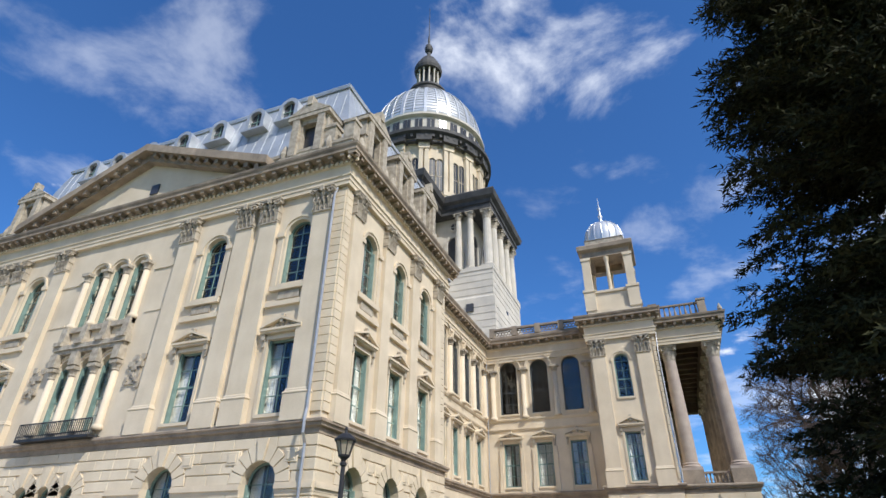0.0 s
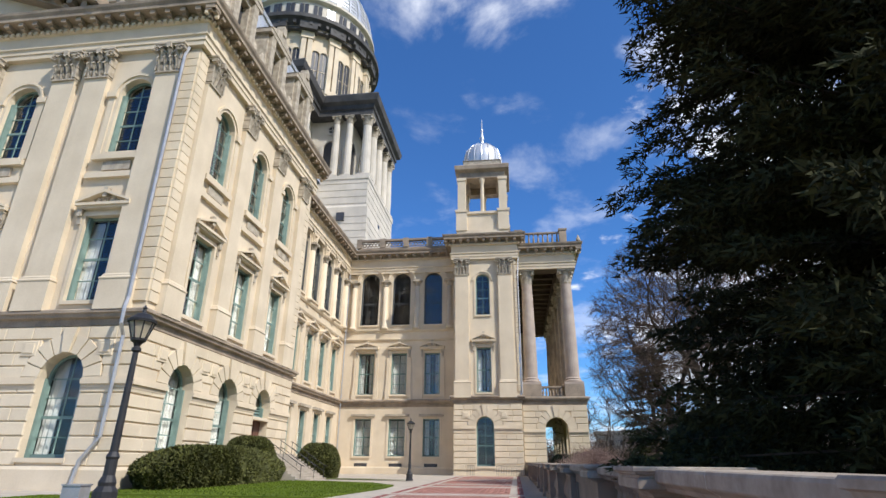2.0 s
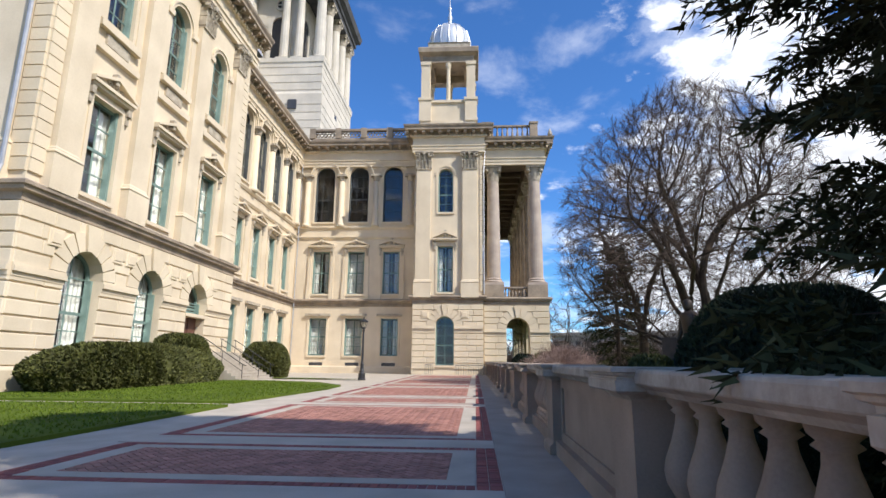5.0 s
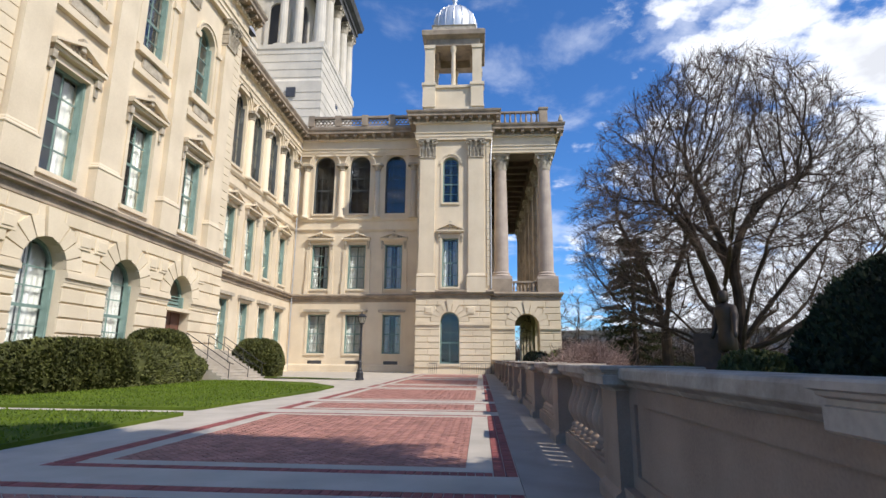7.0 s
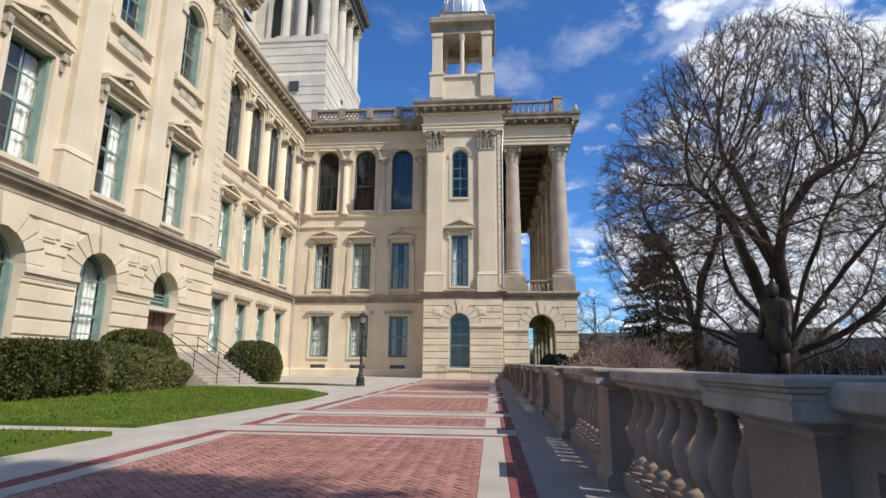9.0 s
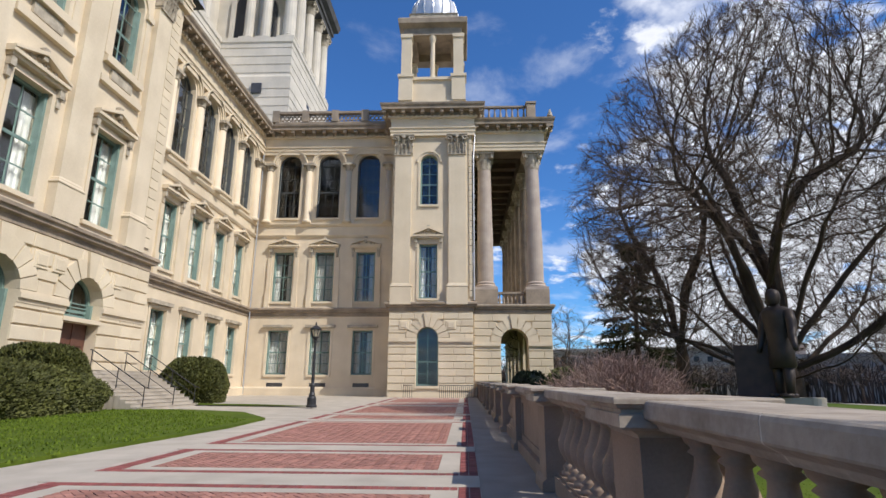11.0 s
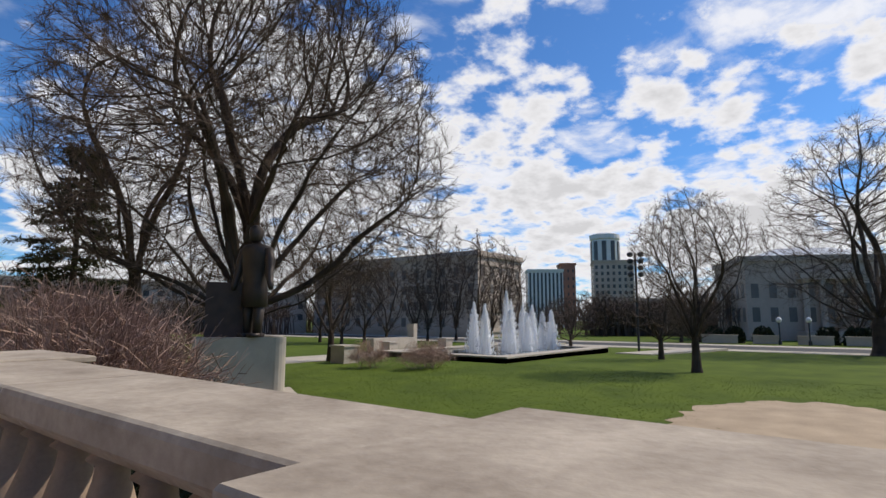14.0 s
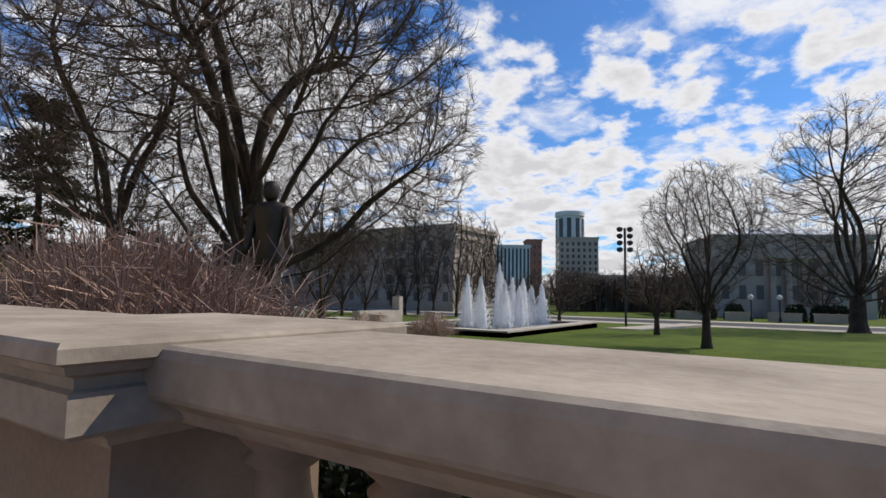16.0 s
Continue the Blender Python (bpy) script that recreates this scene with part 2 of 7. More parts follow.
# dark brown puts the deep shade under the portico roof into the colour
SOFFIT = material("shade_dark_soffit", (0.17, 0.13, 0.10), (0.09, 0.07, 0.055), 0.9, 0.8, 0.3, 12.0)
ASPHALT = material("asphalt", (0.06, 0.06, 0.06), (0.04, 0.04, 0.04), 0.9, 0.5, 0.3, 30.0)


def plain(name, color, rough=0.5, **extra):
    m = bpy.data.materials.new(name)
    m.use_nodes = True
    b = m.node_tree.nodes["Principled BSDF"]
    b.inputs["Base Color"].default_value, b.inputs["Roughness"].default_value = (*color, 1), rough
    for k, v in extra.items():
        b.inputs[k.replace("_", " ")].default_value = v
    return m


GLASS = plain("window_glass", (0.85, 0.9, 0.92), 0.02, Transmission_Weight=1.0, IOR=1.5)
LAMP_GLASS = plain("frosted_lamp_glass", (0.8, 0.72, 0.55), 0.5, Transmission_Weight=0.6)
WATER = plain("white_water", (0.96, 0.96, 0.96), 0.6)
w_tree = WATER.node_tree
w_tr = w_tree.nodes.new("ShaderNodeBsdfTranslucent")
w_tr.inputs["Color"].default_value = (0.97, 0.97, 0.97, 1)
w_mx = w_tree.nodes.new("ShaderNodeMixShader")
w_mx.inputs[0].default_value = 0.55
w_pr = [n for n in w_tree.nodes if n.type == "BSDF_PRINCIPLED"][0]
w_mo = [n for n in w_tree.nodes if n.type == "OUTPUT_MATERIAL"][0]
w_tree.links.new(w_pr.outputs[0], w_mx.inputs[1])
w_tree.links.new(w_tr.outputs[0], w_mx.inputs[2])
w_tree.links.new(w_mx.outputs[0], w_mo.inputs["Surface"])
POOL = plain("pool_water", (0.12, 0.15, 0.16), 0.08)


# ---- builders ----
class Shape:
    """Vertices and faces in metres, with an own frame."""

    def __init__(self, m=None):
        self.v, self.f, self.m, self.own = [], [], m or Matrix.Identity(4), m is not None

    def add(self, pts, faces):
        n = len(self.v)
        self.v += [tuple(self.m @ Vector(p)) for p in pts] if self.own else [tuple(p) for p in pts]
        self.f += [tuple(i + n for i in f) for f in faces]
        return self

    def box(self, x0, x1, y0, y1, z0, z1):
        p = [(x, y, z) for z in (z0, z1) for y in (y0, y1) for x in (x0, x1)]
        return self.add(p, [(0, 2, 3, 1), (4, 5, 7, 6), (0, 1, 5, 4), (2, 6, 7, 3), (0, 4, 6, 2), (1, 3, 7, 5)])

    def chamfer(self, x0, x1, y0, y1, z0, z1, c=0.015):
        """A block with its front (y0) edges cut back."""
        p = [(x0, y1, z0), (x1, y1, z0), (x1, y1, z1), (x0, y1, z1), (x0, y0 + c, z0), (x1, y0 + c, z0), (x1, y0 + c, z1), (x0, y0 + c, z1),
             (x0 + c, y0, z0 + c), (x1 - c, y0, z0 + c), (x1 - c, y0, z1 - c), (x0 + c, y0, z1 - c)]
        q = [(0, 1, 2, 3)]
        for a, b in ((0, 4), (4, 8)):
            for i in range(4):
                j = (i + 1) % 4
                q.append((a + i, b + i, b + j, a + j))
        q.append((8, 11, 10, 9))
        return self.add(p, q)

    def sweep(self, profile, path, closed=False):
        """A profile of (out, z) swept along a plan path of (x, y); out is to the right of the way walked."""
        n, k = len(path), len(profile)
        pts = []
        for i, (x, y) in enumerate(path):
            a = Vector(path[i - 1]) if (i or closed) else None
            c = Vector(path[(i + 1) % n]) if (i < n - 1 or closed) else None
            p = Vector((x, y))
            d0 = (p - a).normalized() if a is not None else (c - p).normalized()
            d1 = (c - p).normalized() if c is not None else d0
            n0, n1 = Vector((d0.y, -d0.x)), Vector((d1.y, -d1.x))
            nn = (n0 + n1).normalized()
            nn = nn / max(0.35, nn.dot(n0))
            pts += [(x + nn.x * o, y + nn.y * o, z) for o, z in profile]
        faces = []
        for i in range(n if closed else n - 1):
            j = (i + 1) % n
            for q in range(k):
                r = (q + 1) % k
                faces.append((i * k + q, j * k + q, j * k + r, i * k + r))
        if not closed:
            faces += [tuple(range(k))[::-1], tuple((n - 1) * k + q for q in range(k))]
        return self.add(pts, faces)

    def lathe(self, profile, cx=0, cy=0, sides=16, cap=True):
        pts = [(cx + r * math.cos(2 * math.pi * i / sides), cy + r * math.sin(2 * math.pi * i / sides), z) for r, z in profile for i in range(sides)]
        faces = []
        for a in range(len(profile) - 1):
            for i in range(sides):
                j = (i + 1) % sides
                faces.append((a * sides + i, a * sides + j, (a + 1) * sides + j, (a + 1) * sides + i))
        if cap:
            faces += [tuple(range(sides))[::-1], tuple((len(profile) - 1) * sides + i for i in range(sides))]
        return self.add(pts, faces)

    def tube(self, pts, radii, sides=5):
        pts = [Vector(p) for p in pts]
        out = []
        for i, p in enumerate(pts):
            d = (pts[min(i + 1, len(pts) - 1)] - pts[max(i - 1, 0)]).normalized()
            a = d.orthogonal().normalized()
            b = d.cross(a)
            r = radii[i] if isinstance(radii, (list, tuple)) else radii
            out += [p + (a * math.cos(2 * math.pi * k / sides) + b * math.sin(2 * math.pi * k / sides)) * r for k in range(sides)]
        f = []
        for i in range(len(pts) - 1):
            for k in range(sides):
                j = (k + 1) % sides
                f.append((i * sides + k, i * sides + j, (i + 1) * sides + j, (i + 1) * sides + k))
        f += [tuple(range(sides))[::-1], tuple((len(pts) - 1) * sides + k for k in range(sides))]
        return self.add(out, f)

    def arch(self, uc, w, spring, depth0, depth1, r_out, seg=10):
        """A half ring: inner radius w/2, outer r_out, between two depths."""
        r = w / 2
        pts = []
        for i in range(seg + 1):
            a = math.pi * i / seg
            for rr, d in ((r, depth0), (r_out, depth0), (r_out, depth1), (r, depth1)):
                pts.append((uc + rr * math.cos(a), d, spring + rr * math.sin(a)))
        f = [(0, 3, 2, 1), (seg * 4, seg * 4 + 1, seg * 4 + 2, seg * 4 + 3)]
        for i in range(seg):
            for q in range(4):
                r2 = (q + 1) % 4
                f.append((i * 4 + q, i * 4 + r2, i * 4 + 4 + r2, i * 4 + 4 + q))
        return self.add(pts, f)

    def spandrel(self, uc, w, spring, top, d0, d1, seg=10):
        """Wall above a round head, up to top."""
        r = w / 2
        for i in range(seg):
            a, b = math.pi * i / seg, math.pi * (i + 1) / seg
            xa, xb = uc + r * math.cos(a), uc + r * math.cos(b)
            za, zb = spring + r * math.sin(a), spring + r * math.sin(b)
            p = [(xa, d0, za), (xb, d0, zb), (xb, d0, top), (xa, d0, top), (xa, d1, za), (xb, d1, zb), (xb, d1, top), (xa, d1, top)]
            self.add(p, [(0, 1, 2, 3), (7, 6, 5, 4), (0, 4, 5, 1), (2, 6, 7, 3)])
        return self

    def mesh(self, name, mat):
        me = bpy.data.meshes.new(name)
        me.from_pydata(self.v, [], self.f)
        if len(self.f) < 20000:
            bm = bmesh.new()
            bm.from_mesh(me)
            bmesh.ops.recalc_face_normals(bm, faces=bm.faces)
            bm.to_mesh(me)
            bm.free()
        me.materials.append(mat)
        return me


def part(name, shape, mat, parent, label="", smooth=False):
    me = shape.mesh(name, mat) if isinstance(shape, Shape) else shape
    ob = new(name, me)
    if parent is not None:
        ob.parent = parent
        ob.matrix_parent_inverse = parent.matrix_basis.inverted()
    if smooth:
        me.polygons.foreach_set("use_smooth", [True] * len(me.polygons))
    if label:
        ob["label"] = label
    return ob


def thing(name, m, label, category, group=""):
    ob = new(name)
    ob.matrix_basis = m
    return tagged(ob, label, category, group)


def whole(name, shape, mat, label, category, group="", kind="", smooth=False):
    ob = part(name, shape, mat, None, "", smooth)
    return tagged(ob, label, category, group, kind)


def gz(y):
    """Height of the gently rising terrace."""
    return 0.006 * y

# ---- the government building ----
def front(x, y):
    """Frame of a facade that looks to -y: along +x, inwards +y."""
    return Matrix.Translation((x, y, 0))


def side(x, y):
    """Frame of a facade that looks to +x: along +y, inwards -x."""
    return Matrix(((0, -1, 0, x), (1, 0, 0, y), (0, 0, 1, 0), (0, 0, 0, 1)))


building = thing("government_building", Matrix.Identity(4), "cream limestone government building with a silver dome", "building")


def wall_storey(s, u0, u1, z0, z1, openings, thick=0.7):
    u = u0
    for uc, w, zb, zt, arched in sorted(openings):
        a, b = uc - w / 2, uc + w / 2
        s.box(u, a, 0, thick, z0, z1)
        if zb > z0:
            s.box(a, b, 0, thick, z0, zb)
        if arched:
            s.spandrel(uc, w, zt - w / 2, zt, 0, thick)
        s.box(a, b, 0, thick, zt, z1)
        u = b
    s.box(u, u1, 0, thick, z0, z1)


def curtain_shape(m, a, b, z0, z1, d):
    s = Shape(m)
    n = max(6, int((b - a) / 0.09))
    p = [(a + (b - a) * i / n, d + 0.03 * math.sin(i * 2.1), z) for z in (z0, z1) for i in range(n + 1)]
    return s.add(p, [(i, i + 1, n + 2 + i, n + 1 + i) for i in range(n)])


def window(m, uc, w, zb, zt, arched, paint=GREEN_PAINT, drapes=1, d=0.42, rows=4, cols=2, label=""):
    a, b = uc - w / 2, uc + w / 2
    spring = zt - w / 2 if arched else zt
    s = Shape(m)
    fw = 0.13
    s.box(a, a + fw, d - 0.27, d + 0.06, zb, spring)
    s.box(b - fw, b, d - 0.27, d + 0.06, zb, spring)
    s.box(a + fw, b - fw, d - 0.10, d + 0.06, zb, zb + 0.16)
    if arched:
        s.arch(uc, w - 2 * fw, spring, d - 0.10, d + 0.06, w / 2)
    else:
        s.box(a + fw, b - fw, d - 0.10, d + 0.06, zt - fw, zt)
    win = part("window", s, paint, building, label)
    g = Shape(m)
    for i in range(1, cols):
        x = a + w * i / cols
        g.box(x - 0.03, x + 0.03, d - 0.02, d + 0.035, zb + 0.16, zt - fw)
    h = (spring - zb)
    for i in range(1, rows + (1 if arched else 0)):
        z = zb + h * i / rows
        t = 0.07 if i == rows // 2 else 0.028
        g.box(a + fw, b - fw, d - 0.03, d + 0.037, z - t, z + t)
    part("sash_grid", g, paint, win)
    pane = Shape(m)
    if arched:
        ring = [(a, zb), (b, zb)] + [(uc + w / 2 * math.cos(math.pi * i / 10), spring + w / 2 * math.sin(math.pi * i / 10)) for i in range(11)]
        k = len(ring)
        pane.add([(x, y, z) for y in (d + 0.004, d + 0.016) for x, z in ring], [tuple(range(k)), tuple(range(2 * k - 1, k - 1, -1))] + [(i, (i + 1) % k, k + (i + 1) % k, k + i) for i in range(k)])
    else:
        pane.box(a, b, d + 0.004, d + 0.016, zb, zt)
    ob = part("pane", pane, GLASS, win)
    ob.visible_shadow = False
    if drapes:
        lo = zb + 0.05
        k = 0.34 if drapes == 1 else 0.48
        for x0, x1 in ((a + 0.05, a + w * k), (b - w * k, b - 0.05)):
            part("curtain", curtain_shape(m, x0, x1, lo, zt - 0.2, d + 0.22), CURTAIN, win)
    sill = Shape(m)
    sill.box(a - 0.12, b + 0.12, -0.14, d - 0.10, zb - 0.2, zb)
    part("sill", sill, LIMESTONE, win)
    return win


def surround(m, uc, w, zb, zt, arched, name="window_surround"):
    """Moulded stone frame round an opening."""
    s = Shape(m)
    k = 0.22
    a, b = uc - w / 2, uc + w / 2
    spring = zt - w / 2 if arched else zt
    s.box(a - k, a, -0.07, 0.0, zb, spring)
    s.box(b, b + k, -0.07, 0.0, zb, spring)
    if arched:
        s.arch(uc, w, spring, -0.07, 0.0, w / 2 + k)
        s.arch(uc, w + 2 * k - 0.02, spring, -0.16, 0.0, w / 2 + k + 0.13)
    else:
        s.box(a - k, b + k, -0.07, 0.0, zt, zt + k)
    return part(name, s, LIMESTONE, building)


def hood(m, uc, w, z, rise=0.85):
    """Low carved pediment over a window, on two consoles."""
    s = Shape(m)
    h = w / 2 + 0.55
    s.box(uc - h, uc + h, -0.42, 0, z, z + 0.16)
    s.box(uc - h + 0.08, uc + h - 0.08, -0.30, 0, z - 0.14, z)
    for sx in (-1, 1):
        p = []
        for d in (-0.45, 0.0):
            p += [(uc + sx * h, d, z + 0.16), (uc + sx * h, d, z + 0.28), (uc + sx * 0.0, d, z + rise + 0.08), (uc + sx * 0.0, d, z + rise - 0.10)]
        s.add(p, [(0, 1, 2, 3), (4, 7, 6, 5), (0, 4, 5, 1), (1, 5, 6, 2), (3, 2, 6, 7), (0, 3, 7, 4)])
    s.add([(uc - h, -0.12, z + 0.16), (uc + h, -0.12, z + 0.16), (uc, -0.12, z + rise - 0.05)], [(0, 1, 2)])
    ob = part("window_hood", s, LIMESTONE, building)
    c = Shape(m)
    rnd = random.Random(round(uc * 10) + round(z))
    for i in range(16):
        x = rnd.uniform(-0.7, 0.7) * h
        zz = z + 0.2 + rnd.uniform(0.02, 0.75) * (rise - 0.25) * (1 - abs(x) / h)
        r = rnd.uniform(0.06, 0.13)
        c.lathe([(0.02, -r), (r, -r * 0.3), (r * 0.8, r * 0.6), (0.02, r)], 0, 0, 6)
        n = len(c.v) - 24
        for q in range(n, len(c.v)):
            v = m.inverted() @ Vector(c.v[q])
            c.v[q] = tuple(m @ Vector((v.x + uc + x, v.y * 0.8 - 0.17, v.z + zz)))
    c.box(uc - 0.13, uc + 0.13, -0.38, -0.1, z + rise - 0.35, z + rise + 0.22)
    tagged(ob, "carved pediment")
    tagged(part("carving", c, CARVED, ob), kind="stuff")
    for sx in (-1, 1):
        k = Shape(m)
        x = uc + sx * (w / 2 + 0.30)
        k.box(x - 0.13, x + 0.13, -0.26, 0, z - 0.55, z - 0.14)
        k.box(x - 0.11, x + 0.11, -0.14, 0, z - 1.0, z - 0.55)
        part("console", k, CARVED, ob)
    return ob


def leaf(s, x, d, z, w, h, curl):
    p = []
    for k, (zz, out, ww) in enumerate(((0, 0, 1.0), (0.5, 0.25, 1.1), (0.85, 0.75, 0.85), (1.0, 1.15, 0.5), (0.86, 1.3, 0.2))):
        p += [(x - w / 2 * ww, d - curl * out, z + h * zz), (x, d - curl * out - 0.04, z + h * zz), (x + w / 2 * ww, d - curl * out, z + h * zz)]
    s.add(p, [(3 * i + j, 3 * i + j + 1, 3 * i + j + 4, 3 * i + j + 3) for i in range(4) for j in range(2)])


def capital_mesh(w, h, depth):
    """Flat Corinthian capital: two rows of curling leaves, corner scrolls and an abacus."""
    s = Shape()
    s.box(-w / 2 + 0.14, w / 2 - 0.14, -depth + 0.10, 0, 0, h - 0.22)
    s.box(-w / 2 - 0.03, w / 2 + 0.03, -depth - 0.05, 0, -0.06, 0.04)
    for row, n in ((0, 4), (1, 3)):
        for i in range(n):
            x = (i + 0.5 - n / 2) * (w / n)
            for k, off in ((0.74, -0.02), (0.36, -0.08)):
                leaf(s, x, -depth + 0.06 + off, 0.05 + row * h * 0.36, w / n * k, h * (0.46 - 0.05 * (k < 0.5)), 0.27 + 0.05 * row)
    for sx in (-1, 1):
        for i in range(10):
            a = i * 0.72
            r = 0.25 - 0.02 * i
            x, z = sx * (w / 2 - 0.02) + sx * r * math.cos(a), h - 0.46 + r * math.sin(a)
            s.box(x - 0.05, x + 0.05, -depth - 0.32, -depth + 0.02, z - 0.05, z + 0.05)
        for i in range(5):
            s.box(sx * (0.12 + 0.09 * i) - 0.045, sx * (0.12 + 0.09 * i) + 0.045, -depth - 0.12 - 0.03 * i, -depth + 0.12, h * (0.62 + 0.035 * i), h * (0.62 + 0.035 * i) + 0.13)
        for row in (0, 1):
            s.box(sx * w / 2 - 0.06, sx * w / 2 + 0.06, -depth - 0.10, 0, 0.1 + row * h * 0.36, h * 0.38 + row * h * 0.36)
    s.box(-w / 2 - 0.14, w / 2 + 0.14, -depth - 0.24, 0, h - 0.22, h - 0.10)
    s.box(-w / 2 - 0.20, w / 2 + 0.20, -depth - 0.30, 0, h - 0.10, h)
    s.box(-0.14, 0.14, -depth - 0.38, 0, h - 0.38, h - 0.02)
    return s.mesh("capital", CARVED)


CAPITAL = capital_mesh(1.45, 1.95, 0.40)


def pilaster(m, uc, z0, z1, w=1.5, cap=1.95, depth=0.34, plinth=1.9):
    s = Shape(m)
    s.box(uc - w / 2, uc + w / 2, -depth, 0, z0 + plinth, z1 - cap)
    ob = part("pilaster", s, LIMESTONE, building)
    layers = [(0.16, 0.12, 0.0), (0.16, 0.12, plinth - 0.34), (0.20, 0.16, plinth - 0.30), (0.20, 0.16, plinth - 0.24), (0.09, 0.07, plinth - 0.16), (0.09, 0.07, plinth - 0.09), (0.03, 0.02, plinth)]
    b = Shape(m)
    k = len(layers)
    b.add([(uc + sx * (w / 2 + o), y, z0 + z) for o, q, z in layers for sx, y in ((-1, -depth - q), (1, -depth - q), (1, 0), (-1, 0))],
          [(0, 3, 2, 1), tuple(4 * (k - 1) + i for i in range(4))] + [(4 * a + i, 4 * a + (i + 1) % 4, 4 * a + 4 + (i + 1) % 4, 4 * a + 4 + i) for a in range(k - 1) for i in range(4)])
    part("pedestal", b, LIMESTONE, ob)
    c = part("capital", CAPITAL, CARVED, ob)
    c.matrix_basis = building.matrix_basis.inverted() @ m @ Matrix.Translation((uc, 0, z1 - cap)) @ Matrix.Diagonal((w / 1.45, 1, cap / 1.95, 1))
    return ob


def cornice(path, z, out=1.25, name="cornice"):
    """Architrave, frieze and bracketed cornice along a plan path; z is the underside, out to the right of the way."""
    s = Shape()
    s.sweep([(0.0, z), (0.30, z), (0.30, z + 0.35), (0.36, z + 0.35), (0.36, z + 0.65), (0.46, z + 0.72), (0.46, z + 0.80), (0.28, z + 0.82), (0.28, z + 1.75), (0.42, z + 1.82), (0.42, z + 1.98), (0.0, z + 1.98)], path)
    frieze = part("entablature", s, LIMESTONE, building)
    t = Shape()
    t.sweep([(0.0, z + 1.98), (0.45, z + 1.98), (0.45, z + 2.35), (out - 0.18, z + 2.38), (out - 0.12, z + 2.40), (out - 0.12, z + 2.62), (out, z + 2.80), (out + 0.04, z + 2.98), (out - 0.1, z + 3.02), (0.0, z + 3.10)], path)
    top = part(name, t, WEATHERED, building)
    return frieze, top


BRACKET = Shape().box(-0.17, 0.17, 0.45 - 0.02, 1.02, -0.26, 0.0).box(-0.13, 0.13, 0.45 - 0.02, 0.82, -0.38, -0.26).mesh("bracket", WEATHERED)


def brackets(m, u0, u1, z, parent, step=1.0, dentils=True):
    """Modillions under the cornice; m is a facade frame whose outside is -d."""
    n = max(1, int((u1 - u0) / step))
    flip = m @ Matrix.Diagonal((1, -1, 1, 1))
    for i in range(n + 1):
        u = u0 + (u1 - u0) * i / n
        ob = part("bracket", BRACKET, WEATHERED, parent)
        ob.matrix_basis = flip @ Matrix.Translation((u, 0, z + 2.37))
    if dentils:
        s = Shape(flip)
        k = int((u1 - u0) / 0.42)
        for i in range(k + 1):
            u = u0 + (u1 - u0) * i / k
            s.box(u - 0.11, u + 0.11, 0.40, 0.58, z + 1.76, z + 1.97)
        tagged(part("dentil_course", s, LIMESTONE, parent), kind="stuff")


def belt(path, z, out=0.35):
    s = Shape()
    s.sweep([(0.0, z - 0.75), (0.08, z - 0.75), (0.08, z - 0.42), (out - 0.12, z - 0.36), (out - 0.10, z - 0.20), (out, z - 0.16), (out, z - 0.02), (out - 0.12, z + 0.06), (0.0, z + 0.09)], path)
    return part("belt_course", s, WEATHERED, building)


# levels shared by the wings
BELT, ARCHI = 8.42, 24.95
# plan corners: wing front-left, wing corner, wing inner corner, recess, court corner, pavilion
WX, WY, WY2, RX, CY = -18.3, 27.0, 46.3, -20.9, 67.7
PX0, PX1, PY = -6.75, 0.62, 63.8
FX0 = -60.5

m_front, m_side, m_recess, m_court, m_pav = front(0, WY), side(WX, 0), side(RX, 0), front(0, CY), front(0, PY)
side_c = (31.0, 36.2, 41.4)
front_c = (-21.9, -29.4, -49.4, -56.9)
triple_c = (-37.2, -39.4, -41.6)
recess_c = (52.3, 56.3, 60.3, 64.3)
court_c = (-17.85, -13.8, -9.75)


def storey(m, u0, u1, z0, z1, openings, name):
    s = Shape(m)
    wall_storey(s, u0, u1, z0, z1, openings)
    return part(name, s, LIMESTONE, building)


# wing, front
storey(m_front, FX0, WX, 0, 8.0, [(c, 2.4, 1.5, 6.35, True) for c in front_c] + [(c, 1.3, 1.5, 5.6, True) for c in triple_c], "front_wall_ground")
storey(m_front, FX0, WX, 8.0, 15.6, [(c, 2.1, 9.0, 13.8, False) for c in front_c] + [(c, 1.5, 9.0, 14.6, True) for c in triple_c], "front_wall_middle")
storey(m_front, FX0, WX, 15.6, 27.5, [(c, 2.0, 17.8, 22.9, True) for c in front_c] + [(c, 1.5, 17.3, 22.8, True) for c in triple_c], "front_wall_upper")
# wing, side
storey(m_side, WY + 0.7, WY2, 0, 8.0, [(c, 2.4, 1.9, 6.35, True) for c in side_c[:2]] + [(side_c[2], 2.4, 2.05, 6.35, True)], "side_wall_ground")
storey(m_side, WY + 0.7, WY2, 8.0, 15.6, [(c, 2.1, 9.0, 13.8, False) for c in side_c], "side_wall_middle")
storey(m_side, WY + 0.7, WY2, 15.6, 27.5, [(c, 2.0, 17.8, 22.9, True) for c in side_c], "side_wall_upper")
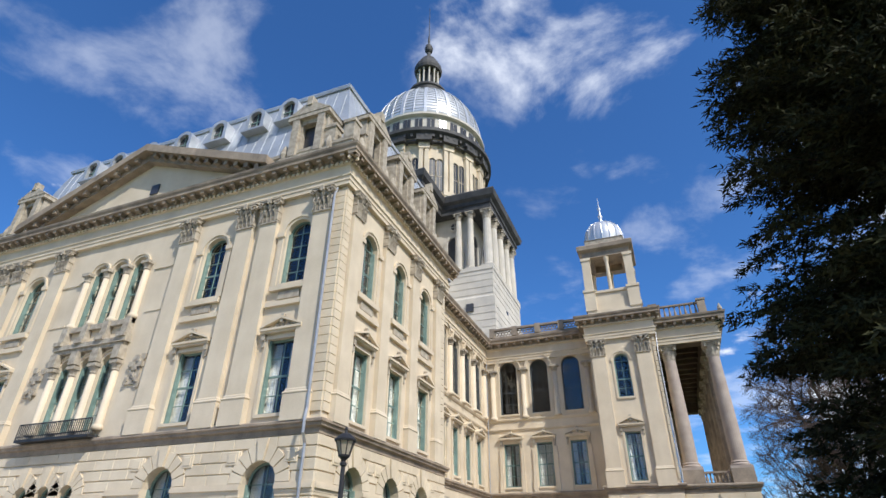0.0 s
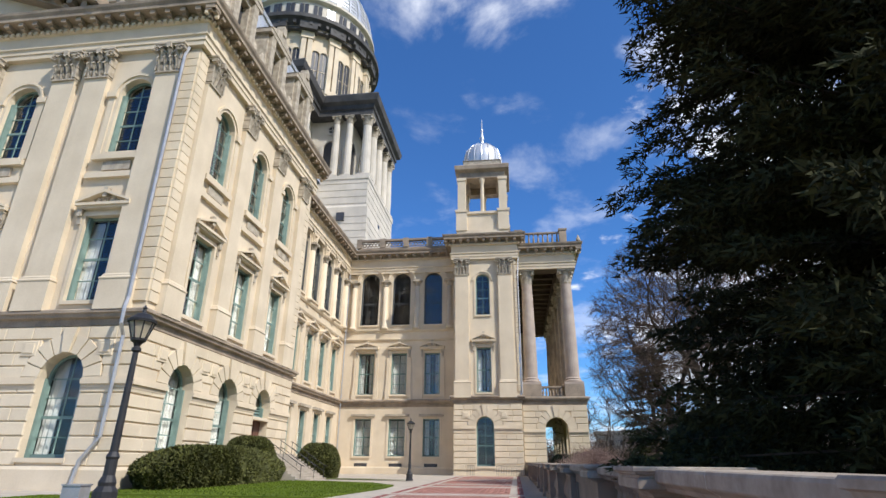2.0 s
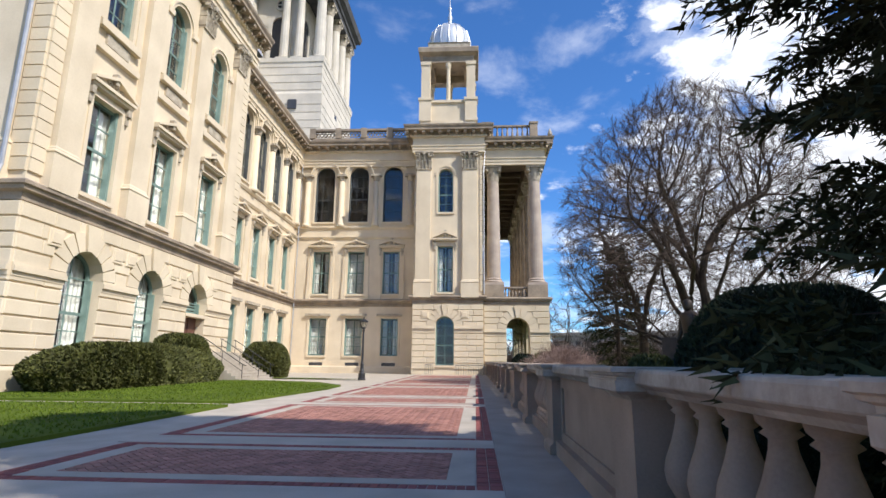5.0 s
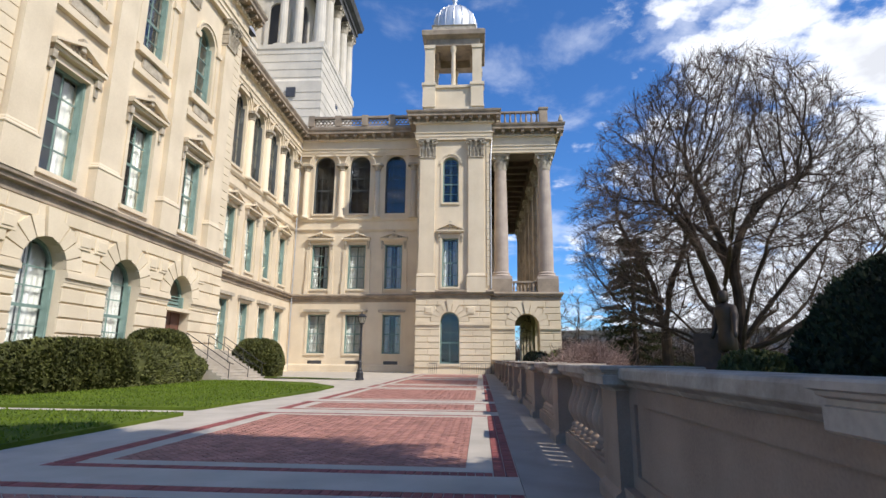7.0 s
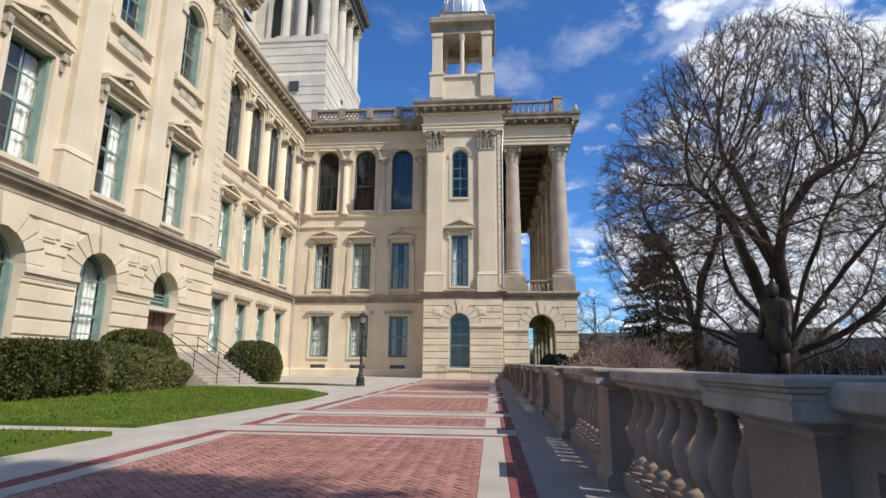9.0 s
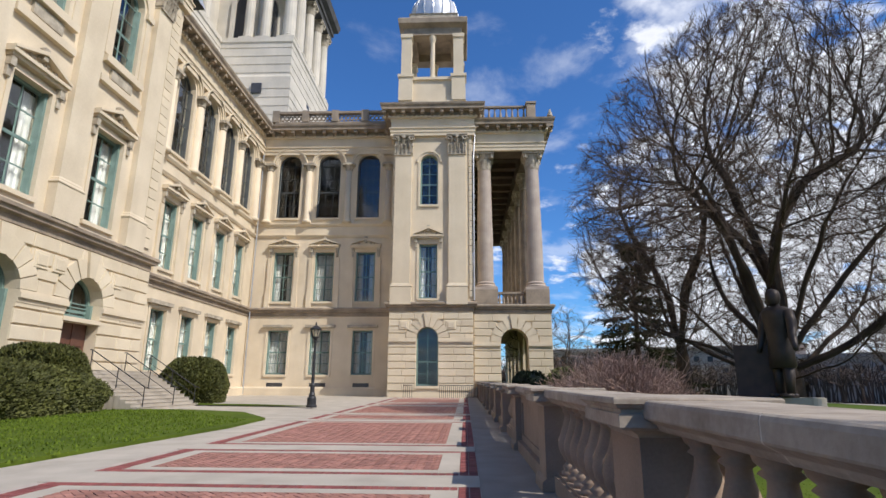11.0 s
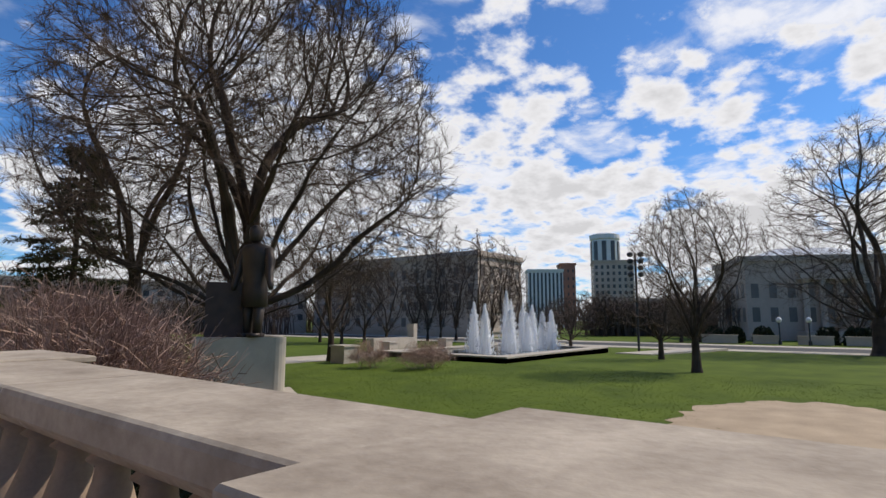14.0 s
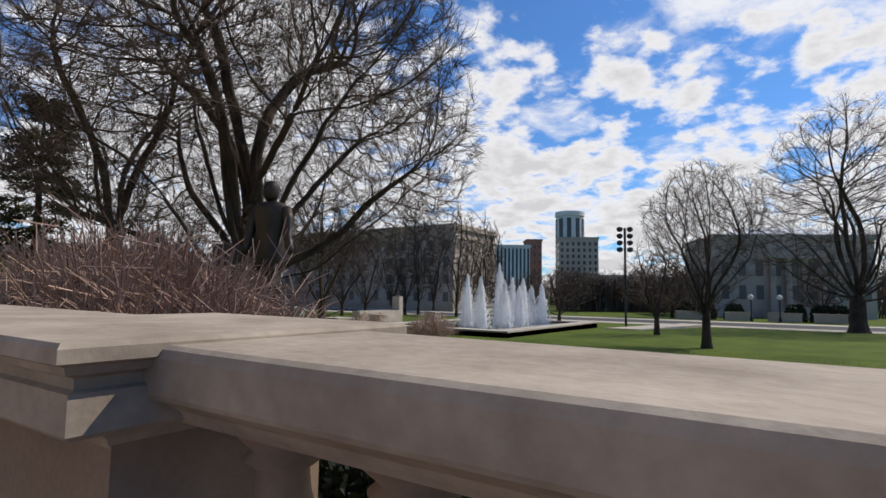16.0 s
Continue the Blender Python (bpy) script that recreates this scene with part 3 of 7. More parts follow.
# return, recess and court walls
ret = Shape().box(RX - 1.5, WX - 0.7, WY2 - 0.7, WY2, 0, 27.5)
part("return_wall", ret, LIMESTONE, building)
storey(m_recess, WY2, CY + 0.7, 0, 8.0, [(c, 1.9, 2.2, 6.3, False) for c in recess_c], "recess_wall_ground")
storey(m_recess, WY2, CY + 0.7, 8.0, 15.6, [(c, 1.9, 9.1, 14.0, False) for c in recess_c], "recess_wall_middle")
storey(m_recess, WY2, CY + 0.7, 15.6, 27.0, [(c, 2.3, 17.5, 24.3, True) for c in recess_c], "recess_wall_upper")
storey(m_court, RX, PX0 + 0.7, 0, 8.0, [(c, 1.95, 2.25, 6.35, False) for c in court_c], "court_wall_ground")
storey(m_court, RX, PX0 + 0.7, 8.0, 15.6, [(c, 1.9, 9.1, 14.0, False) for c in court_c], "court_wall_middle")
storey(m_court, RX, PX0 + 0.7, 15.6, 27.0, [(c, 2.3, 17.5, 24.3, True) for c in court_c], "court_wall_upper")
# pavilion
pc = -3.35
storey(m_pav, PX0, PX1, 0, 8.0, [(pc, 1.9, 1.3, 6.3, True)], "pavilion_wall_ground")
storey(m_pav, PX0, PX1, 8.0, 15.6, [(pc, 1.65, 8.8, 13.75, False)], "pavilion_wall_middle")
storey(m_pav, PX0, PX1, 15.6, 27.0, [(pc, 1.65, 17.5, 22.5, True)], "pavilion_wall_upper")
s = Shape().box(PX0, PX0 + 0.7, PY + 0.7, CY, 0, 27.0).box(PX1 - 0.7, PX1, PY + 0.7, 104, 0, 27.0)
part("pavilion_side_walls", s, LIMESTONE, building)
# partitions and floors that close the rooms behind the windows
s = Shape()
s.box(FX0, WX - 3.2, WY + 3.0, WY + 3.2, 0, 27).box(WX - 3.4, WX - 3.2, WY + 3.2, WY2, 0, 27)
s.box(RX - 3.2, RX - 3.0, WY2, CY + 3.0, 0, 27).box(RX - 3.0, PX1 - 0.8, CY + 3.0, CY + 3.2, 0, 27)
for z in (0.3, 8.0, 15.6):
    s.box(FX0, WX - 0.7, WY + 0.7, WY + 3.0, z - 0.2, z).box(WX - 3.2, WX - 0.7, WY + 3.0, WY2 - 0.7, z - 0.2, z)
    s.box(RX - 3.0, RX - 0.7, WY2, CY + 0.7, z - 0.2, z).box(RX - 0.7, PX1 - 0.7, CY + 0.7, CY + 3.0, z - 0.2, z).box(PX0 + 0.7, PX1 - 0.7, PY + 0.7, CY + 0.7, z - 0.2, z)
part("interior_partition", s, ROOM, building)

# windows
for c in front_c:
    window(m_front, c, 2.4, 1.5, 6.35, True, d=0.62)
    window(m_front, c, 2.1, 9.0, 13.8, False)
    window(m_front, c, 2.0, 17.8, 22.9, True, drapes=0)
    surround(m_front, c, 2.1, 9.0, 13.8, False)
    hood(m_front, c, 2.1, 14.3)
    surround(m_front, c, 2.0, 17.8, 22.9, True)
for c in triple_c:
    window(m_front, c, 1.3, 1.5, 5.6, True, drapes=0)
    window(m_front, c, 1.5, 9.0, 14.6, True, drapes=2)
    window(m_front, c, 1.5, 17.3, 22.8, True, drapes=0)
    surround(m_front, c, 1.5, 9.0, 14.6, True)
    surround(m_front, c, 1.5, 17.3, 22.8, True)
for i, c in enumerate(side_c):
    window(m_side, c, 2.4, 1.9 if i < 2 else 4.4, 6.35, True, d=0.62, drapes=2 if i < 2 else 0)
    window(m_side, c, 2.1, 9.0, 13.8, False)
    window(m_side, c, 2.0, 17.8, 22.9, True, drapes=0)
    surround(m_side, c, 2.1, 9.0, 13.8, False)
    hood(m_side, c, 2.1, 14.3)
    surround(m_side, c, 2.0, 17.8, 22.9, True)
for m, cs in ((m_recess, recess_c), (m_court, court_c)):
    for i, c in enumerate(cs):
        window(m, c, 1.95, 2.25, 6.35, False, drapes=2 if m is m_court and i < 2 else 1)
        window(m, c, 1.9, 9.1, 14.0, False, drapes=2 if i == 1 else 1)
        window(m, c, 2.3, 17.5, 24.3, True, paint=DARK_PAINT, drapes=0, cols=3)
        hood(m, c, 1.9, 14.5, 0.75)
        surround(m, c, 2.3, 17.5, 24.3, True)
        s = Shape(m)
        s.arch(c, 2.98, 23.15, -0.30, 0.0, 1.68, 16)
        part("arch_hood", s, LIMESTONE, building)
        s = Shape(m)
        s.arch(c, 3.36, 23.15, -0.40, 0.0, 1.78, 16)
        part("arch_hood", s, LIMESTONE, building)
        for sx in (-1, 1):
            s = Shape(m)
            s.box(c + sx * 1.62 - 0.24, c + sx * 1.62 + 0.24, -0.44, 0, 22.95, 23.15)
            part("impost", s, CARVED, building)
        surround(m, c, 1.95, 2.25, 6.35, False)
        s = Shape(m)
        s.box(c - 0.98 - 0.45, c + 0.98 + 0.45, -0.3, 0, 6.6, 6.85)
        part("window_head", s, CARVED, building)
        s = Shape(m)
        s.box(c - 0.75, c + 0.75, -0.03, 0.02, 0.95, 1.5)
        part("basement_grille", s, FAR_GLASS, building)
window(m_pav, pc, 1.9, 1.3, 6.3, True, d=0.55, drapes=0)
window(m_pav, pc, 1.65, 8.8, 13.75, False)
window(m_pav, pc, 1.65, 17.5, 22.5, True, drapes=0)
surround(m_pav, pc, 1.65, 8.8, 13.75, False)
surround(m_pav, pc, 1.65, 17.5, 22.5, True)
hood(m_pav, pc, 1.65, 14.4)

# pilasters
for u in (-19.95, -24.55, -26.75, -32.3, -46.5, -52.05, -54.25, -58.85):
    pilaster(m_front, u, BELT, ARCHI)
for u in (28.55, 33.6, 38.8, 44.0):
    pilaster(m_side, u, BELT, ARCHI, w=1.35)
for u in (-5.75, -0.75):
    pilaster(m_pav, u, BELT - 0.2, 24.3, w=1.55)


def engaged_column(m, u, z0, z1, r=0.33):
    s = Shape(m)
    s.lathe([(r + 0.14, z0), (r + 0.14, z0 + 0.25), (r + 0.06, z0 + 0.35), (r, z0 + 0.45), (r * 0.9, z1 - 0.75)], u, -0.12, 12)
    ob = part("engaged_column", s, LIMESTONE, building, smooth=True)
    c = Shape(m)
    c.lathe([(r * 0.95, z1 - 0.78), (r * 1.15, z1 - 0.70), (r * 1.05, z1 - 0.6), (r * 1.5, z1 - 0.25)], u, -0.12, 10)
    c.box(u - r * 1.6, u + r * 1.6, -0.12 - r * 1.6, 0, z1 - 0.25, z1)
    part("capital", c, CARVED, ob)


for m, cs, lo, hi in ((m_recess, recess_c, 50.2, 66.6), (m_court, court_c, -19.9, -7.7)):
    us = [lo] + [(cs[i] + cs[i + 1]) / 2 for i in range(len(cs) - 1)] + [hi]
    for u in us:
        engaged_column(m, u, 16.9, 23.2)
    for c in cs:
        for sx in (-1, 1):
            s = Shape(m)
            u = c + sx * 1.32
            s.box(u - 0.24, u + 0.24, -0.20, 0, 8.5, 10.0).box(u - 0.19, u + 0.19, -0.14, 0, 10.0, 13.4)
            part("window_pier", s, LIMESTONE, building)
for m, cs in ((m_front, front_c), (m_side, side_c)):
    for c in cs:
        for sx in (-1, 1):
            s = Shape(m)
            u = c + sx * 1.42
            s.box(u - 0.2, u + 0.2, -0.14, 0, 17.7, 21.6).box(u - 0.3, u + 0.3, -0.26, 0, 21.6, 21.95)
            part("window_pier", s, LIMESTONE, building)
        s = Shape(m)
        s.box(c - 1.55, c + 1.55, -0.30, 0, 17.25, 17.6).box(c - 1.7, c + 1.7, -0.24, 0, 16.1, 16.45)
        ap = part("window_apron", s, LIMESTONE, building)
        k = Shape(m)
        k.box(c - 0.85, c + 0.85, -0.14, 0, 16.6, 17.15)
        part("carved_panel", k, CARVED, ap)
for u in (-36.1, -38.3, -40.5, -42.7):
    engaged_column(m_front, u, 9.0, 13.9, 0.26)
    engaged_column(m_front, u, 17.2, 22.1, 0.26)

# string courses and belts
for a, b, z in (((RX, WY2), (RX, CY), 16.9), ((RX, CY), (PX0, CY), 16.9), ((RX, WY2), (RX, CY), 15.75), ((RX, CY), (PX0, CY), 15.75)):
    s = Shape()
    s.sweep([(0, z - 0.28), (0.10, z - 0.28), (0.22, z - 0.08), (0.22, z), (0, z + 0.03)], [a, b])
    part("string_course", s, LIMESTONE, building)
outer = [(FX0, WY), (WX, WY), (WX, WY2), (RX, WY2), (RX, CY), (PX0, CY), (PX0, PY), (PX1, PY), (PX1, 104)]
belt(outer, BELT, 0.42)
f1, c1 = cornice(outer[:4], ARCHI + 0.0)
brackets(m_front, FX0, WX + 0.9, ARCHI, c1)
brackets(m_side, WY - 0.9, WY2 + 0.9, ARCHI, c1)
f2, c2 = cornice([(RX, WY2), (RX, CY), (PX0, CY)], ARCHI - 0.75)
brackets(m_recess, WY2 + 1.5, CY - 1.2, ARCHI - 0.75, c2)
brackets(m_court, RX + 1.2, PX0 - 1.2, ARCHI - 0.75, c2)
f3, c3 = cornice([(PX0, CY), (PX0, PY), (PX1, PY), (PX1, CY)], ARCHI - 0.65)
brackets(m_pav, PX0 - 0.9, PX1 + 0.9, ARCHI - 0.65, c3, 0.9)
# plinth
s = Shape()
s.sweep([(0, -0.5), (0.28, -0.5), (0.28, 1.0), (0.2, 1.15), (0, 1.15)], outer[:6])
part("plinth", s, LIMESTONE, building)

# flat roofs behind the parapets
s = Shape()
s.box(FX0 - 8, WX, WY, WY2, 27.9, 28.1).box(FX0 - 8, RX, WY2, 120, 27.4, 27.6).box(RX, PX1, CY, 104, 27.4, 27.6).box(PX0, PX1, PY, CY, 27.4, 27.62)
part("flat_roof", s, ZINC, building)


# parapet over the court
def parapet(m, u0, u1, z, n):
    s = Shape(m)
    s.box(u0, u1, -0.9, -0.45, z, z + 0.35).box(u0, u1, -0.95, -0.4, z + 1.25, z + 1.5)
    ob = part("parapet", s, WEATHERED, building)
    for i in range(n + 1):
        u = u0 + (u1 - u0) * i / n
        k = Shape(m)
        k.box(u - 0.35, u + 0.35, -0.98, -0.38, z + 0.35, z + 1.6)
        part("parapet_pier", k, WEATHERED, ob)
    p = Shape(m)
    k = int((u1 - u0) / 0.42)
    for i in range(k):
        u = u0 + (u1 - u0) * (i + 0.5) / k
        for a in range(8):
            t0, t1 = a * math.pi / 4, (a + 1) * math.pi / 4
            q = [(u + r * math.cos(t), d, z + 0.8 + r * 1.25 * math.sin(t)) for d in (-0.75, -0.6) for r, t in ((0.24, t0), (0.24, t1), (0.14, t1), (0.14, t0))]
            p.add(q, [(0, 1, 2, 3), (4, 7, 6, 5), (0, 4, 5, 1), (2, 6, 7, 3)])
    tagged(part("pierced_tracery", p, WEATHERED, ob), kind="stuff")


parapet(m_court, RX + 1.4, PX0 - 0.4, 27.25, 4)

# ---- roof, dome, portico, turret ----
def mansard(x0, x1, y0, y1, z0, z1, inset):
    s = Shape()
    prof = [(0.0, 0.0), (0.35, 0.30), (0.62, 0.62), (0.85, 0.88), (1.0, 1.0)]
    pts = []
    for k, h in prof:
        d = inset * k
        z = z0 + (z1 - z0) * h
        pts += [(x0 + d, y0 + d, z), (x1 - d, y0 + d, z), (x1 - d, y1 - d, z), (x0 + d, y1 - d, z)]
    f = [(4 * i + a, 4 * i + (a + 1) % 4, 4 * i + 4 + (a + 1) % 4, 4 * i + 4 + a) for i in range(4) for a in range(4)]
    f.append((16, 17, 18, 19))
    s.add(pts, f)
    ob = part("mansard_roof", s, ZINC, building)
    t = Shape()
    d = inset
    t.sweep([(-0.1, z1 - 0.25), (0.25, z1 - 0.25), (0.32, z1 + 0.05), (0.22, z1 + 0.22), (-0.1, z1 + 0.22)], [(x0 + d, y0 + d), (x1 - d, y0 + d), (x1 - d, y1 - d), (x0 + d, y1 - d)], True)
    part("roof_kerb", t, ZINC, ob)
    seam = Shape()
    for u in np.arange(x0 + 1.0, x1 - 0.5, 1.1):
        for (k0, h0), (k1, h1) in zip(prof[:-1], prof[1:]):
            a, b = (u, y0 + inset * k0, z0 + (z1 - z0) * h0), (u, y0 + inset * k1, z0 + (z1 - z0) * h1)
            if x0 + inset * k1 < u < x1 - inset * k1:
                seam.tube([(a[0], a[1] - 0.02, a[2]), (b[0], b[1] - 0.02, b[2])], 0.035, 4)
    for u in np.arange(y0 + 1.0, y1 - 0.5, 1.1):
        for (k0, h0), (k1, h1) in zip(prof[:-1], prof[1:]):
            if y0 + inset * k1 < u < y1 - inset * k1:
                seam.tube([(x1 - inset * k0 + 0.02, u, z0 + (z1 - z0) * h0), (x1 - inset * k1 + 0.02, u, z0 + (z1 - z0) * h1)], 0.035, 4)
    tagged(part("roof_seam_ribs", seam, ZINC, ob), kind="stuff")
    return ob


roof = mansard(FX0 + 0.6, WX - 0.7, WY + 0.7, 50, 28.0, 39.5, 2.6)


def oval_dormer(m, uc, z, d):
    s = Shape(m)
    s.arch(uc, 1.35, z + 0.55, d - 0.4, d + 2.2, 1.05, 12)
    s.box(uc - 1.05, uc - 0.675, d - 0.4, d + 2.2, z - 0.9, z + 0.55).box(uc + 0.675, uc + 1.05, d - 0.4, d + 2.2, z - 0.9, z + 0.55)
    s.box(uc - 1.3, uc + 1.3, d - 0.55, d + 2.2, z - 1.1, z - 0.9)
    ob = part("roof_dormer", s, ZINC, building)
    p = Shape(m)
    p.box(uc - 0.68, uc + 0.68, d - 0.05, d, z - 0.9, z + 0.6)
    p.arch(uc, 0.02, z + 0.6, d - 0.05, d, 0.68, 8)
    part("pane", p, FAR_GLASS, ob)
    b = Shape(m)
    b.box(uc - 0.04, uc + 0.04, d - 0.12, d - 0.05, z - 0.9, z + 1.25).box(uc - 0.68, uc + 0.68, d - 0.12, d - 0.05, z + 0.1, z + 0.18)
    part("sash_bar", b, GREEN_PAINT, ob)


for u in (-26.9, -30.6, -35.0, -39.4, -43.8, -48.2, -51.9):
    oval_dormer(m_front, u, 37.0, 2.2)


def stone_dormer(m, uc, d=0.1, z=28.8):
    """Stone dormer with side piers and a small pediment."""
    s = Shape(m)
    s.box(uc - 1.75, uc - 0.7, d, d + 1.6, z, z + 4.3).box(uc + 0.7, uc + 1.75, d, d + 1.6, z, z + 4.3)
    s.box(uc - 0.7, uc + 0.7, d, d + 1.6, z, z + 1.2).box(uc - 0.7, uc + 0.7, d, d + 1.6, z + 3.8, z + 4.3)
    s.box(uc - 2.3, uc + 2.3, d - 0.25, d + 1.6, z - 0.2, z + 0.5)
    ob = part("stone_dormer", s, CARVED, building)
    t = Shape(m)
    t.box(uc - 2.0, uc + 2.0, d - 0.35, d + 1.7, z + 4.3, z + 4.7)
    p = [(uc - 2.05, d - 0.4, z + 4.7), (uc + 2.05, d - 0.4, z + 4.7), (uc, d - 0.4, z + 6.0), (uc - 2.05, d + 2.4, z + 4.7), (uc + 2.05, d + 2.4, z + 4.7), (uc, d + 2.4, z + 6.0)]
    t.add(p, [(0, 1, 2), (3, 5, 4), (0, 2, 5, 3), (1, 4, 5, 2), (0, 3, 4, 1)])
    t.box(uc - 0.25, uc + 0.25, d - 0.5, d + 0.2, z + 5.5, z + 6.4)
    part("dormer_pediment", t, CARVED, ob)
    for sx in (-1, 1):
        k = Shape(m)
        k.box(uc + sx * 1.2 - 0.33, uc + sx * 1.2 + 0.33, d - 0.3, d, z + 0.5, z + 4.3)
        k.lathe([(0.3, z + 0.5), (0.42, z + 1.0), (0.3, z + 1.5), (0.12, z + 2.0)], uc + sx * 2.1, d + 0.1, 8)
        part("dormer_scroll", k, CARVED, ob)
    g = Shape(m)
    g.box(uc - 0.7, uc + 0.7, d + 0.5, d + 0.55, z + 1.2, z + 3.8)
    part("pane", g, FAR_GLASS, ob)


for u in (-22.7, -56.1):
    stone_dormer(m_front, u)
for u in (30.6, 36.2, 41.6):
    stone_dormer(m_side, u)
s = Shape()
s.sweep([(-0.9, 28.0), (-0.1, 28.0), (-0.1, 29.6), (0.0, 29.65), (0.0, 29.95), (-1.0, 29.95)], [(FX0, WY + 0.05), (WX - 0.05, WY + 0.05), (WX - 0.05, WY2)])
part("roof_parapet", s, CARVED, building)
for x, y in ((WX - 0.5, WY + 0.5), (WX - 2.2, WY + 0.5), (WX - 0.5, WY + 2.2)):
    k = Shape()
    k.box(x - 0.45, x + 0.45, y - 0.45, y + 0.45, 29.9, 31.4).box(x - 0.55, x + 0.55, y - 0.55, y + 0.55, 31.4, 31.7)
    part("parapet_block", k, CARVED, building)

# pediment over the front
PA, PB, PM, PZ = -25.0, -53.8, -39.4, 33.6
s = Shape()
for sx, x_end in ((1, PA), (-1, PB)):
    p = []
    for y0 in (WY - 1.5, WY + 1.2):
        p += [(x_end, y0, 28.0), (x_end, y0, 28.75), (PM, y0, PZ + 0.75), (PM, y0, PZ)]
    s.add(p, [(0, 1, 2, 3), (4, 7, 6, 5), (0, 4, 5, 1), (1, 5, 6, 2), (3, 2, 6, 7), (0, 3, 7, 4)])
    p = []
    for y0 in (WY - 0.8, WY + 1.2):
        p += [(x_end - sx * 1.2, y0, 27.9), (x_end - sx * 1.2, y0, 28.15), (PM, y0, PZ), (PM, y0, PZ - 0.75)]
    s.add(p, [(0, 1, 2, 3), (4, 7, 6, 5), (0, 4, 5, 1), (3, 2, 6, 7), (0, 3, 7, 4)])
ped = part("pediment_cornice", s, WEATHERED, building)
s = Shape()
s.add([(PB, WY - 0.1, 28.0), (PA, WY - 0.1, 28.0), (PM, WY - 0.1, PZ)], [(0, 1, 2)])
part("tympanum", s, LIMESTONE, ped)
s = Shape()
s.box(-38.7, -37.8, WY - 0.2, WY - 0.12, 29.3, 30.3)
part("tympanum_vent", s, FAR_GLASS, ped)
for i in range(1, 13):
    for a, b in ((PA, PM), (PB, PM)):
        k = i / 13
        x, z = a + (b - a) * k, 27.75 + (PZ - 27.9) * k
        q = part("bracket", Shape().box(x - 0.2, x + 0.2, WY - 1.25, WY - 0.8, z - 0.25, z + 0.2), WEATHERED, ped)


# dome ------------------------------------------------------------
DX, DY = -38.8, 83.0


def cross_path(arm, half):
    a, h = arm, half
    return [(DX + x, DY + y) for x, y in ((-h, -a), (h, -a), (h, -h), (a, -h), (a, h), (h, h), (h, a), (-h, a), (-h, h), (-a, h), (-a, -h), (-h, -h))]


base = cross_path(17.3, 8.3)
s = Shape()
s.sweep([(-1.0, 27.0), (0.5, 27.0), (0.5, 37.5), (0.25, 38.0), (0.25, 42.2), (0.45, 42.4), (0.45, 43.0), (-1.0, 43.0)], base, True)
drum_base = part("drum_base", s, PALE, building)
for z in np.arange(29.0, 42.0, 1.15):
    k = Shape()
    k.sweep([(0.2, z), (0.56 if z < 37 else 0.31, z), (0.56 if z < 37 else 0.31, z + 0.98), (0.2, z + 0.98)], base, True)
    part("stone_course", k, PALE, drum_base)
core = cross_path(13.6, 7.0)
s = Shape()
s.sweep([(-1.0, 43.0), (0.0, 43.0), (0.0, 56.0), (-1.0, 56.0)], core, True)
part("upper_storey_wall", s, PALE, building)
s = Shape()
s.sweep([(-3.5, 54.3), (0.35, 54.3), (0.35, 55.2), (0.6, 55.3), (0.6, 56.0), (1.2, 56.4), (1.45, 57.4), (1.3, 57.7), (-3.5, 57.9)], base, True)
part("iron_cornice", s, SOOTY, building, "soot-blackened iron cornice")
s = Shape().box(DX - 8, DX + 8, DY - 17, DY + 17, 57.6, 57.8).box(DX - 17, DX + 17, DY - 8, DY + 8, 57.55, 57.75)
part("gallery_floor", s, SOOTY, building)


def column_shape(x, y, z0, z1, r, sides=18, cap=None):
    """Round column with base, slightly swelling shaft and leafy capital."""
    h = z1 - z0
    cap = cap or r * 2.3
    s = Shape()
    s.box(x - r * 1.4, x + r * 1.4, y - r * 1.4, y + r * 1.4, z0, z0 + r * 0.35)
    s.lathe([(r * 1.35, z0 + r * 0.35), (r * 1.38, z0 + r * 0.55), (r * 1.15, z0 + r * 0.75), (r * 1.2, z0 + r * 0.9), (r, z0 + r * 1.1), (r * 0.99, z0 + h * 0.35), (r * 0.84, z1 - cap)], x, y, sides)
    c = Shape(Matrix.Identity(4))
    c.lathe([(r * 0.88, z1 - cap), (r * 0.92, z1 - cap * 0.9), (r * 0.82, z1 - cap * 0.85), (r * 0.95, z1 - cap * 0.4), (r * 1.2, z1 - cap * 0.15)], x, y, sides)
    for row, n in ((0, 8), (1, 8)):
        for i in range(n):
            a = 2 * math.pi * (i + 0.5 * row) / n
            c.m = Matrix.Translation((x, y, 0)) @ Matrix.Rotation(a, 4, "Z")
            leaf(c, 0, -r * 0.86, z1 - cap * (0.95 - 0.33 * row), r * 0.62, cap * 0.42, r * 0.22)
    for i in range(4):
        a = math.pi / 4 + i * math.pi / 2
        c.m = Matrix.Translation((x, y, 0)) @ Matrix.Rotation(a, 4, "Z")
        c.box(-r * 0.2, r * 0.2, -r * 1.55, -r * 0.9, z1 - cap * 0.36, z1 - cap * 0.12)
    c.m = Matrix.Identity(4)
    c.box(x - r * 1.28, x + r * 1.28, y - r * 1.28, y + r * 1.28, z1 - cap * 0.13, z1)
    return s, c


def column(x, y, z0, z1, r, mat, name="column", sides=18):
    s, c = column_shape(x, y, z0, z1, r, sides)
    ob = part(name, s, mat, building)
    part("capital", c, CARVED, ob)
    return ob


